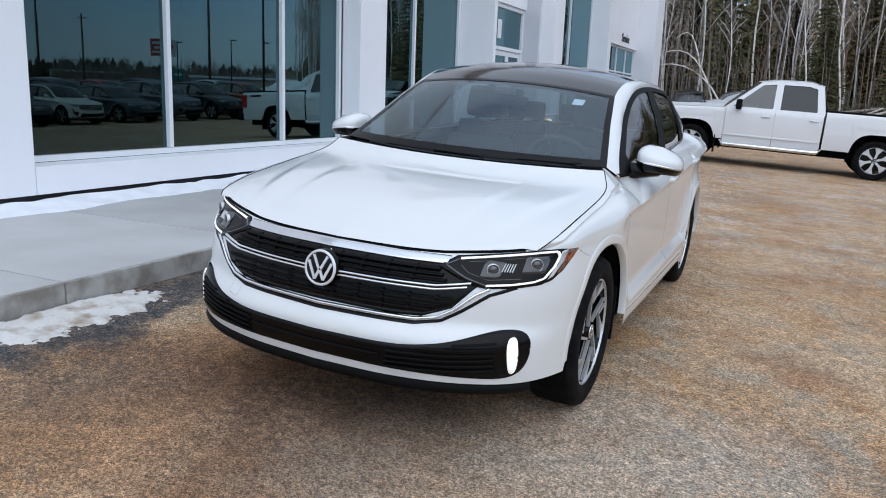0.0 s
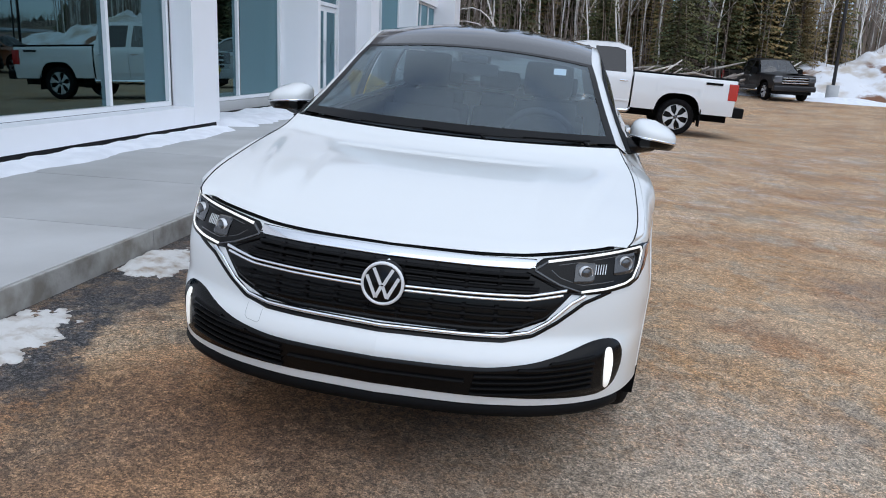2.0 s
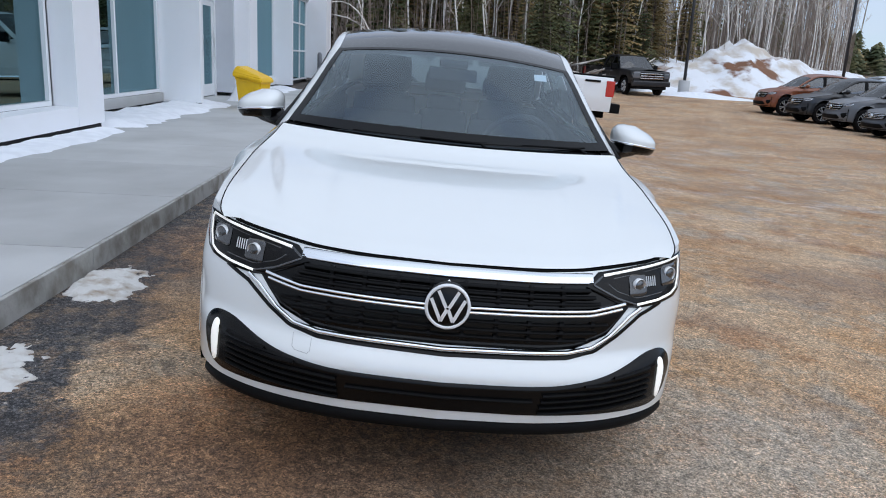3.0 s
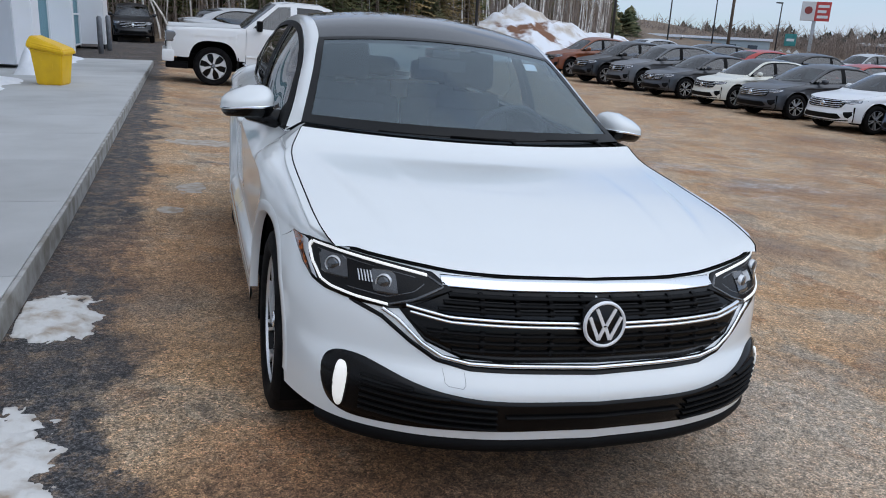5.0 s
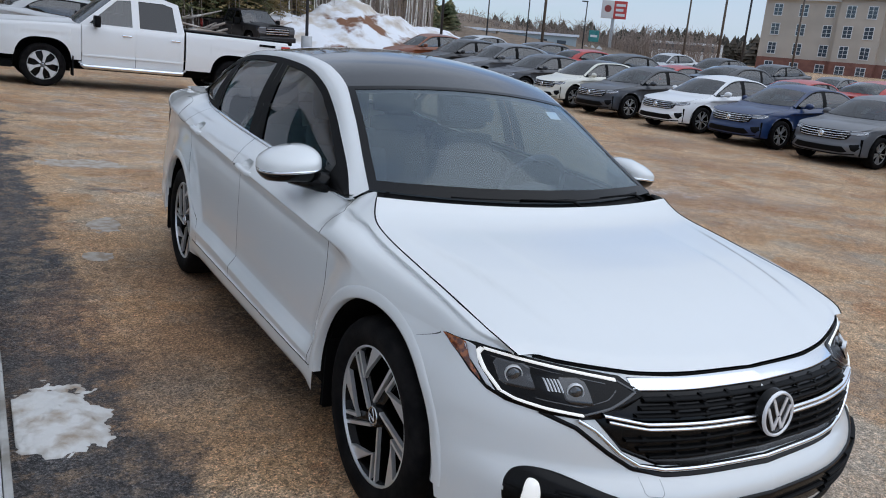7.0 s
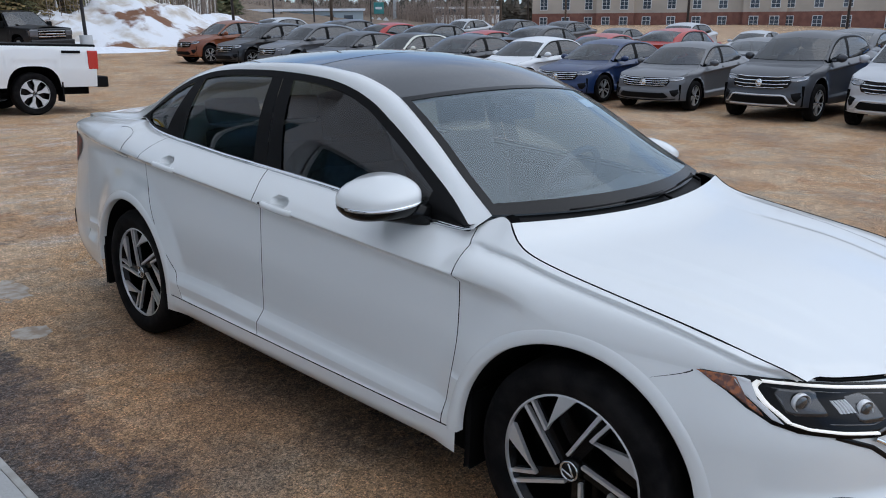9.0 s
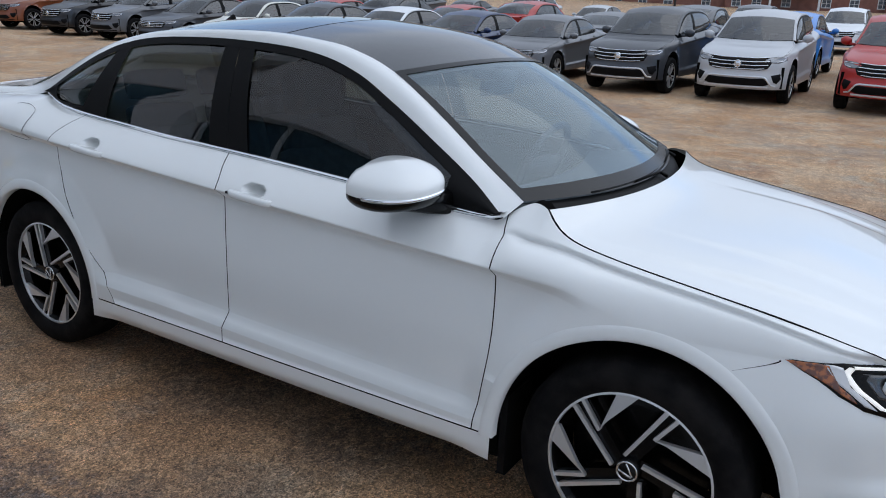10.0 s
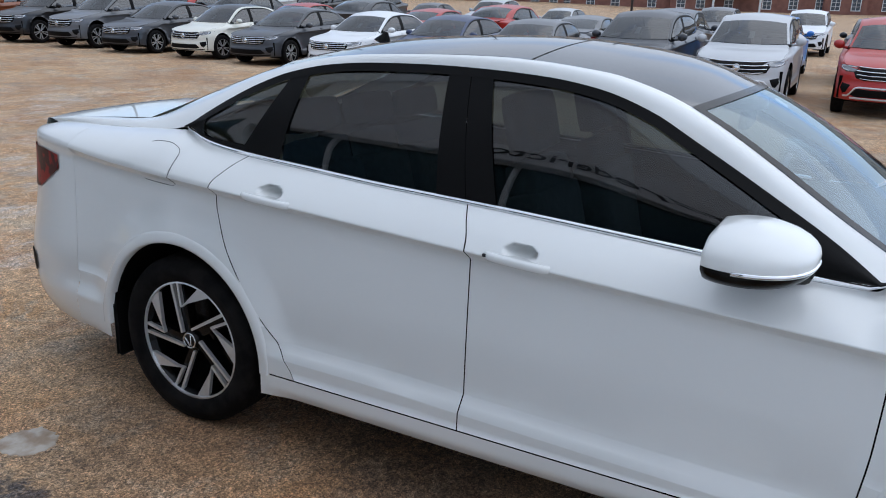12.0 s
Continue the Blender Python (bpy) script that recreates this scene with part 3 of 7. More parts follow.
def skin_top(u, k):
    """Above the crease: k from 0 (crease) to 1 (shut line), rolling inwards."""
    e = 0.01
    dx, dy = OX(np.clip(u + e, 0, 18)) - OX(np.clip(u - e, 0, 18)), OY(np.clip(u + e, 0, 18)) - OY(np.clip(u - e, 0, 18))
    n = np.hypot(dx, dy) + 1e-9
    nx, ny = dy / n, -dx / n
    y = OY(u)
    zc, zt, it, r = crease(y), ZTOP(y), INTOP(y), ROLL(y)
    i0 = inset(u, zc)
    it = np.maximum(it, i0 + 0.004)
    i = i0 + (it - i0) * ((1 - r) * k + r * (1 - np.cos(k * math.pi / 2)))
    z = zc + (zt - zc) * ((1 - r) * k + r * np.sin(k * math.pi / 2))
    # the fender rises in a round to its shoulder: a short upright step, then flat to the shut line
    w = np.clip((0.50 - y) / 0.14, 0, 1)
    w = w * w * (3 - 2 * w)
    ish = np.maximum(np.minimum(it - 0.024, 0.100), i0 + 0.004)
    zsh = np.minimum(ZSH(y), zt - 0.002)
    q = np.clip(k / 0.56, 0, 1)
    step = np.clip((k - 0.56) / 0.12, 0, 1)
    flat = np.clip((k - 0.68) / 0.32, 0, 1)
    i_f = i0 + (ish + 0.006 - i0) * (1 - np.cos(q * math.pi / 2) ** 0.9) - 0.006 * step + (it - ish) * flat
    z_f = zc + (zsh - 0.016 - zc) * np.sin(q * math.pi / 2) + 0.016 * step + (zt - zsh) * flat
    i, z = i * (1 - w) + i_f * w, z * (1 - w) + z_f * w
    # hollows behind the door handles
    for yh in HANDLES:
        q = ((y - yh) / 0.042) ** 2 + ((z - zc - 0.028) / 0.017) ** 2
        i = i + 0.055 * np.clip(1.3 - q, 0, 1) ** 0.45
    return np.stack([np.maximum(OX(u) - nx * i, 0), y - ny * i, z], -1)


def panel_grid(ya, yb, zbot=None, n=26, nlow=30, ntop=8, low_only=False):
    """Skin between two seams, each a function of height or a number; ends in the wheel arch where it meets one."""
    fa = ya if callable(ya) else (lambda z: ya)
    fb = yb if callable(yb) else (lambda z: yb)
    base = 0.205 if zbot is None else zbot

    def inside(y, z):
        return any(math.hypot(y - h, max(z - HUB_R, 0)) < ARCH for h in (0.0, WBASE))
    rows = []
    for a in np.linspace(0, 1, n):
        at = lambda z: fa(z) + a * (fb(z) - fa(z))
        z0 = float(crease(at(0.9)))
        while z0 > base + 1e-6 and not inside(at(z0 - 0.004), z0 - 0.004):
            z0 -= 0.004
        z0 = max(z0, base)
        yy = at(0.9)
        zc, zl = float(crease(yy)), float(low_crease(yy))
        marks = sorted(max(z, base) for z in (base, 0.285, zl - 0.056, zl - 0.050, zl - 0.003, zl + 0.003, zc - 0.034, zc - 0.028, zc - 0.003, zc))
        zs = []
        for p, q, m in zip(marks, marks[1:], (2, 2, 2, 2, 1, max(nlow // 3, 2), 1, 2, 1)):
            zs.extend(p + (q - p) * j / m for j in range(m))
        zs = [max(z, z0) for z in zs] + [zc]
        ys = np.array([at(z) for z in zs])
        lowp = skin(U_OF_Y(ys), np.array(zs))
        kt = np.linspace(0, 1, ntop + 1)[1:]
        ztop = float(ZTOP(at(0.98)))
        topp = skin_top(U_OF_Y(np.array([at(zc + (ztop - zc) * k) for k in kt])), kt)
        rows.append(np.concatenate([lowp, topp]))
    return rows


def coons(front, back, left, right):
    """A patch between four curves given as arrays: front and back (n, 3) run across, left and right (m, 3) run back."""
    n, m = len(front), len(left)
    s, r = np.linspace(0, 1, n)[:, None, None], np.linspace(0, 1, m)[None, :, None]
    F2, B2, L2, R2 = front[:, None], back[:, None], left[None], right[None]
    c = (1 - s) * (1 - r) * front[0] + s * (1 - r) * front[-1] + (1 - s) * r * back[0] + s * r * back[-1]
    return (1 - r) * F2 + r * B2 + (1 - s) * L2 + s * R2 - c


def curve3(pts, n):
    pts = np.array(pts, float)
    d = np.concatenate([[0], np.cumsum(np.linalg.norm(np.diff(pts, axis=0), axis=1))])
    t = np.linspace(0, d[-1], n)
    return np.stack([pchip(d, pts[:, i])(t) for i in range(3)], -1)


# roof edge from the windscreen's foot to the tail, and the window line under it
RAIL = [(0.715, 0.43, 1.000), (0.672, 0.60, 1.096), (0.634, 0.75, 1.188), (0.604, 0.89, 1.270), (0.580, 1.00, 1.326), (0.574, 1.10, 1.366), (0.574, 1.25, 1.404), (0.578, 1.6, 1.430), (0.573, 2.05, 1.412), (0.548, 2.45, 1.348), (0.57, 2.8, 1.222), (0.60, 3.08, 1.116), (0.61, 3.4, 1.092), (0.60, 3.72, 1.056)]
Y_FOOT, Y_HEAD = 0.43, 1.00
DLO = [(0.775, 0.462, 0.957), (0.735, 0.58, 1.035), (0.690, 0.77, 1.140), (0.650, 0.96, 1.240), (0.634, 1.10, 1.312), (0.628, 1.25, 1.360), (0.624, 1.40, 1.382), (0.622, 1.6, 1.393), (0.622, 1.75, 1.396), (0.625, 2.0, 1.390), (0.632, 2.15, 1.378), (0.645, 2.33, 1.342), (0.663, 2.45, 1.297), (0.682, 2.58, 1.233), (0.698, 2.70, 1.165), (0.706, 2.77, 1.122)]
DY, DX, DZ = [p[1] for p in DLO], pchip([p[1] for p in DLO], [p[0] for p in DLO]), pchip([p[1] for p in DLO], [p[2] for p in DLO])


def belt(y):
    p = skin_top(np.array([U_OF_Y(y)]), np.array([1.0]))[0]
    return p


def side_glass_pt(y, k, out=0.0):
    b2 = belt(y)
    b2 = np.array([b2[0] - 0.006, y, b2[2] + 0.014])
    t = np.array([DX(y), y, max(float(DZ(y)), b2[2] + 0.003)])
    p = b2 + (t - b2) * k
    p[0] += 0.022 * math.sin(math.pi * k) + out
    return p


def side_band(y0, y1, k0, k1, out=0.0, n=14, m=7, lean=0.0, lean1=None):
    """Part of the side window's surface between two places along and two heights; lean and lean1 tilt its ends."""
    lean1 = lean if lean1 is None else lean1
    P = []
    for i in range(n):
        row = []
        for j in range(m):
            k, a = k0 + (k1 - k0) * j / (m - 1), i / (n - 1)
            y = y0 + (y1 - y0) * a + (lean + (lean1 - lean) * a) * k
            row.append(side_glass_pt(y, k, out))
        P.append(row)
    return np.array(P)


WSH = [(0.715 * s, 0.43 - 0.150 * (1 - s * s), 1.000 - 0.016 * (1 - s * s)) for s in np.linspace(-1, 1, 21)]
HEAD = [(0.580 * s, 1.00 - 0.10 * (1 - s * s), 1.326 + 0.040 * (1 - s * s)) for s in np.linspace(-1, 1, 21)]
RHEAD = [(0.548 * s, 2.45 + 0.09 * (1 - s * s), 1.348 + 0.04 * (1 - s * s)) for s in np.linspace(-1, 1, 21)]
DECKF = [(0.60 * s, 3.08 + 0.13 * (1 - s * s), 1.116 + 0.010 * (1 - s * s)) for s in np.linspace(-1, 1, 21)]


def flip_x(c):
    return np.array(c) * np.array([-1, 1, 1])


def window_edge(y0, y1, breadth, out=0.003, n=80):
    """The frame along the window's upper edge, of one breadth all the way."""
    P = []
    for y in np.linspace(y0, y1, n):
        h = float(DZ(y)) - float(belt(y)[2]) - 0.014
        slope = (float(DZ(min(y + 0.02, 2.77))) - float(DZ(y - 0.02))) / 0.04
        k = max(0.0, 1 - breadth * math.hypot(1, slope) / max(h, 0.01))
        P.append([side_glass_pt(y, k + (1 - k) * j / 3, out) for j in range(4)])
    return np.array(P)


def rail_between(y0, y1, n):
    pts = [p for p in RAIL if y0 - 1e-6 <= p[1] <= y1 + 1e-6]
    return curve3(pts, n)


def bulge(P, amount, sx=2.0):
    n, m = P.shape[:2]
    s, r = np.linspace(-1, 1, n)[:, None], np.linspace(0, 1, m)[None, :]
    Q = P.copy()
    Q[..., 2] += amount * np.sin(math.pi * r) ** 0.8 * (1 - np.abs(s) ** sx)
    return Q


def hood_grid(n=97, m=36):
    uf = np.linspace(0, float(U_OF_Y(-0.605)), 21)
    fr = skin(uf, ZLAMP(OY(uf))) + np.array([0, 0.006, 0.003])
    fr[-1] = (float(SEAM_X(-0.568)), -0.568, float(SEAM_Z(-0.568)))
    fr = np.concatenate([flip_x(fr[::-1]), fr[1:]])
    fr = curve3(fr, n)
    ys = np.linspace(-0.568, 0.345, m)
    ed = np.stack([SEAM_X(ys), ys, SEAM_Z(ys)], -1)
    bk = curve3([(0.71 * s, ed[-1][1] - 0.108 * (1 - s * s), ed[-1][2] - 0.016 * (1 - s * s)) for s in np.linspace(-1, 1, 21)], n)
    bk[:, 0] *= ed[-1][0] / 0.71
    P = bulge(coons(fr, bk, flip_x(ed), ed), 0.028, 2.6)
    # the two long creases of the bonnet
    s, r = np.linspace(-1, 1, n)[:, None], np.linspace(0, 1, m)[None, :]
    fade = np.clip((1 - r) / 0.85, 0, 1)
    for c0, c1, w, h in ((0.46, 0.55, 0.035, 0.007), (0.66, 0.93, 0.045, 0.019)):
        P[..., 2] += h * np.clip((c0 + (c1 - c0) * r + w - np.abs(s)) / w, 0, 1) * np.clip((r - 0.08) / 0.40, 0, 1) * fade * fade * (3 - 2 * fade)
    return P


def fender_tip(n=16):
    """The fender's forward point over the lamp, between the lamp's top edge and the bonnet."""
    rows = []
    ks = np.linspace(0, 1, 19)
    for y in np.linspace(-0.326, -0.566, n):
        Q = skin_top(np.full(19, float(U_OF_Y(y))), ks)
        q = np.array([float(SEAM_X(y)) + GAP, y, float(SEAM_Z(y))])
        rows.append(Q + min(1.0, max(0.0, -0.331 - y) / 0.09) * (ks ** 2)[:, None] * (q - Q[-1]))
    return grid(rows)


def front_y(x, z, off=0.0):
    """The nose's y at (x, z)."""
    us = np.linspace(0, float(U_OF_Y(0.0)), 160)
    P = skin(us, np.full(160, float(z)))
    return float(np.interp(abs(x), P[:, 0], P[:, 1])) - off


def front_patch(poly, off=0.004, res=0.02, depth=0.012):
    """A plate that follows the nose, from an outline in (x, z): a fan of rings, with an edge."""
    poly = np.array(poly, float)
    cl = np.vstack([poly, poly[:1]])
    # strips from the upper to the lower half of the outline
    xs = np.unique(np.concatenate([np.linspace(poly[:, 0].min() + 1e-4, poly[:, 0].max() - 1e-4, max(8, int(np.ptp(poly[:, 0]) / res))), poly[:, 0].clip(poly[:, 0].min() + 1e-4, poly[:, 0].max() - 1e-4)]).round(5))
    P = []
    for x in xs:
        zz = []
        for i in range(len(poly)):
            (x0, z0), (x1, z1) = cl[i], cl[i + 1]
            if (x0 - x) * (x1 - x) <= 0 and x0 != x1:
                zz.append(z0 + (x - x0) / (x1 - x0) * (z1 - z0))
        lo, hi = min(zz), max(zz)
        P.append([(x, front_y(x, lo, off - depth), lo), *[(x, front_y(x, lo + (hi - lo) * k / 6, off), lo + (hi - lo) * k / 6) for k in range(7)], (x, front_y(x, hi, off - depth), hi)])
    return grid(P)


def rounded(poly, times=2):
    """The outline with its corners cut to a smooth round."""
    p = np.array(poly, float)
    for _ in range(times):
        q = np.roll(p, -1, axis=0)
        p = np.stack([p * 0.75 + q * 0.25, p * 0.25 + q * 0.75], 1).reshape(-1, 2)
    return p


def front_bar(pts, w, off, n=40, round_=0.5):
    """A raised bar of width w that follows a line in (x, z) over the nose."""
    pts = np.array(pts, float)
    d = np.concatenate([[0], np.cumsum(np.linalg.norm(np.diff(pts, axis=0), axis=1))])
    t = np.linspace(0, d[-1], n)
    x, z = np.interp(t, d, pts[:, 0]), np.interp(t, d, pts[:, 1])
    tx, tz = np.gradient(x), np.gradient(z)
    ln = np.hypot(tx, tz) + 1e-9
    nx, nz = -tz / ln, tx / ln
    P = []
    ww = w if hasattr(w, "__len__") else [w] * n
    for i in range(n):
        row = []
        for a, o in ((-0.5, 0.0), (-0.5, off * 0.6), (-0.3, off), (0.3, off), (0.5, off * 0.6), (0.5, 0.0)):
            xx, zz = x[i] + nx[i] * a * ww[i], z[i] + nz[i] * a * ww[i]
            row.append((xx, front_y(xx, zz, o), zz))
        P.append(row)
    return grid(P)


def both(piece):
    return [piece, mirrored(piece)]


def revolve(profile, n=48, axis_x=0.0):
    """(verts, faces) of a profile of (radius, x) turned about the x axis."""
    P = [[(x + axis_x, r * math.cos(2 * math.pi * k / n), r * math.sin(2 * math.pi * k / n)) for r, x in profile] for k in range(n)]
    return grid(P, closed_u=True)


def plate_x(poly, x0, x1):
    """A flat plate in the wheel's plane: outline in (y, z), between two x."""
    n = len(poly)
    vs = [(x1, a, b2) for a, b2 in poly] + [(x0, a, b2) for a, b2 in poly]
    fs = [tuple(range(n)), tuple(range(2 * n - 1, n - 1, -1))] + [(i, i + n, (i + 1) % n + n, (i + 1) % n) for i in range(n)]
    return vs, fs


def bar_poly(p, q, w0, w1):
    p, q = np.array(p), np.array(q)
    d = (q - p) / np.linalg.norm(q - p)
    nn = np.array([-d[1], d[0]])
    return [tuple(p + nn * w0 / 2), tuple(q + nn * w1 / 2), tuple(q - nn * w1 / 2), tuple(p - nn * w0 / 2)]


def pol(r, deg):
    return (r * math.cos(radians(deg)), r * math.sin(radians(deg)))


M_white = mat("white_car_paint", (0.76, 0.78, 0.77), 0.28, coat=1.0, second=(0.75, 0.77, 0.76), scale=0.5)
M_roofblk = mat("gloss_black_roof", (0.006, 0.007, 0.009), 0.08, spec=0.4, coat=0.6)
M_gloss = mat("gloss_black", (0.003, 0.003, 0.0032), 0.2, spec=0.2)
M_plastic = mat("black_plastic", (0.005, 0.005, 0.0053), 0.55, spec=0.10, bump=0.1, bump_scale=300)
M_seam = mat("dark_inner_body", (0.004, 0.004, 0.004), 0.9, spec=0.1)
M_chrome = mat("chrome", (0.80, 0.82, 0.84), 0.08, metal=1.0)
M_alu = mat("machined_aluminium", (0.66, 0.67, 0.68), 0.3, metal=0.6)
M_tyre = mat("tyre_rubber", (0.005, 0.005, 0.0055), 0.75, spec=0.08, second=(0.013, 0.012, 0.012), scale=14, bump=0.15, bump_scale=120)
M_wind = glass_mat("car_glass", (0.66, 0.79, 0.87), gloss=0.085, sheen=(0.82, 0.94, 1.0))
M_sideglass = glass_mat("car_side_glass", (0.24, 0.29, 0.29), gloss=0.02)
M_led = mat("lit_white_strip", (0.95, 0.94, 0.90), 0.3, emit=0.40)
M_lens2 = mat("smoked_lamp_lens", (0.08, 0.085, 0.09), 0.05, metal=0.6, coat=1.0)
M_lampshell = mat("grey_lamp_housing", (0.035, 0.037, 0.04), 0.25, metal=0.3, coat=1.0)
M_tow = mat("faint_seam", (0.30, 0.31, 0.31), 0.6)
M_amber = mat("amber_reflector", (0.34, 0.085, 0.012), 0.2, coat=1.0, second=(0.10, 0.022, 0.006), scale=70, spread=(0.45, 0.55))
M_badge = mat("bright_badge_silver", (0.78, 0.79, 0.80), 0.25, metal=0.25, coat=0.5)
M_red = mat("red_lens", (0.26, 0.006, 0.008), 0.3, spec=0.12, second=(0.05, 0.004, 0.005), scale=14, spread=(0.48, 0.52))
M_seat = mat("dark_seat_fabric", (0.022, 0.024, 0.027), 0.85, second=(0.034, 0.036, 0.040), scale=40, bump=0.1, bump_scale=200)
M_dash = mat("dash_plastic", (0.03, 0.032, 0.035), 0.6)
M_headl = mat("headliner", (0.20, 0.20, 0.195), 0.9)
M_sticker = mat("white_sticker", (0.85, 0.84, 0.82), 0.6)
M_redprint = mat("red_print", (0.6, 0.05, 0.04), 0.6)


def wheel(parent, x, y, z, side, tyre_me, rim_me, alu_me, cap_me, ring_me, turn=0.0):
    """side: 1 for the car's left. The meshes face +x."""
    w = new("wheel")
    w.parent = parent
    w.location = (x, y, z)
    w.rotation_euler = (radians(turn), 0, 0 if side > 0 else math.pi)
    part("tyre", tyre_me, None, w)
    rim = part("rim", rim_me, None, w)
    part("spokes", alu_me, None, w, "machined silver spokes")
    part("hub_cap", cap_me, None, w)
    part("cap_ring", ring_me, None, w)
    return w


def wheel_meshes(spoke_style="blades", R=0.332, rr=0.234):
    k = R / 0.328
    prof = [(rr * 0.97, -0.10), (rr + 0.012, -0.103), (R - 0.045, -0.108), (R - 0.014, -0.098), (R - 0.002, -0.075), (R, -0.03), (R, 0.03), (R - 0.002, 0.075), (R - 0.014, 0.098), (R - 0.045, 0.11), (rr + 0.02, 0.106), (rr + 0.006, 0.098), (rr - 0.004, 0.088)]
    tyre = [revolve(prof, 56)]
    tyre_me = mesh_of("tyre", tyre, M_tyre)
    barrel = revolve([(rr, 0.09), (rr - 0.008, 0.082), (rr - 0.02, 0.06), (rr - 0.03, -0.02), (rr - 0.02, -0.09)], 48)
    back = revolve([(0.002, -0.02), (0.15, -0.025), (rr - 0.03, -0.03)], 32)
    rim_p = [barrel, back]
    alu_p = [revolve([(rr + 0.002, 0.084), (rr + 0.002, 0.092), (rr - 0.006, 0.0935), (rr - 0.008, 0.084)], 64)]
    if spoke_style == "blades":
        for i in range(5):
            a = 72 * i + 14
            # one long thin bar from the hub
            rim_p.append(plate_x(bar_poly(pol(0.03, a + 40), pol(rr - 0.004, a - 2), 0.045, 0.05), 0.03, 0.068))
            alu_p.append(plate_x(bar_poly(pol(0.046, a + 42), pol(rr - 0.003, a + 3), 0.010, 0.013), 0.07, 0.084))
            # a bracket: a broad arm and a narrow arm from one point out to the rim
            alu_p.append(plate_x([pol(0.56 * rr, a - 1), pol(rr - 0.003, a - 33), pol(rr - 0.003, a - 49), pol(0.63 * rr, a - 16)], 0.07, 0.085))
            alu_p.append(plate_x(bar_poly(pol(0.565 * rr, a - 2), pol(rr - 0.003, a - 5.5), 0.011, 0.011), 0.07, 0.085))
    elif spoke_style == "six":
        for i in range(6):
            a = 60 * i
            alu_p.append(plate_x([pol(0.05, a - 24), pol(0.05, a + 24), pol(rr * 0.6, a + 9), pol(rr - 0.003, a + 17), pol(rr - 0.003, a - 17), pol(rr * 0.6, a - 9)], 0.045, 0.08))
    else:
        for i in range(10):
            a = 36 * i + (7 if i % 2 else -7)
            alu_p.append(plate_x(bar_poly(pol(0.04, a), pol(rr - 0.003, a), 0.02, 0.024), 0.05, 0.08))
    rim_me = mesh_of("rim", rim_p, M_gloss, smooth=False)
    alu_me = mesh_of("spokes", alu_p, M_alu, smooth=False)
    cap_me = mesh_of("hub_cap", [revolve([(0.001, 0.088), (0.026, 0.087), (0.034, 0.08), (0.04, 0.05)], 24)], M_gloss)
    ring = [revolve([(0.026, 0.0875), (0.028, 0.0895), (0.031, 0.0885), (0.031, 0.085)], 24)]
    for p, q in (((-0.016, 0.018), (-0.002, -0.02)), ((0.016, 0.018), (0.002, -0.02))):
        ring.append(plate_x(bar_poly(p, q, 0.005, 0.005), 0.087, 0.0895))
    ring_me = mesh_of("cap_ring", ring, M_chrome)
    return tyre_me, rim_me, alu_me, cap_me, ring_me


BUMPER_SEAM = pchip([0.5, 0.66, 0.69, 0.735, 0.749, 1.0], [-0.17, -0.175, -0.20, -0.305, -0.331, -0.331])
REAR_SEAM = pchip([0.2, 0.33, 0.359, 0.41, 0.537, 0.677, 0.75, 0.819, 0.90, 0.965, 1.0, 1.06], [2.12, 2.140, 2.153, 2.194, 2.302, 2.401, 2.450, 2.482, 2.497, 2.495, 2.470, 2.430])
FRONT_SEAM = pchip([0.2, 0.359, 0.45, 0.6, 0.734, 0.832, 0.891, 0.96], [0.472, 0.460, 0.448, 0.434, 0.431, 0.435, 0.440, 0.458])
MID_SEAM = pchip([0.2, 0.85, 0.92, 0.97, 1.02], [1.515, 1.515, 1.524, 1.550, 1.578])


def arch_y(h, z, s):
    return h + s * (math.sqrt(max(ARCH ** 2 - (z - HUB_R) ** 2, 0)) if z > HUB_R else ARCH)


def arch_web(fa, fb, z0=0.331, z1=0.496):
    """The strip of skin between a wheel opening and the seam beside it, low down."""
    rows = []
    for z in np.linspace(z0, z1, 22):
        yy = np.linspace(fa(z), fb(z), 12)
        rows.append(skin(U_OF_Y(yy), np.full(12, z)))
    return grid(rows)


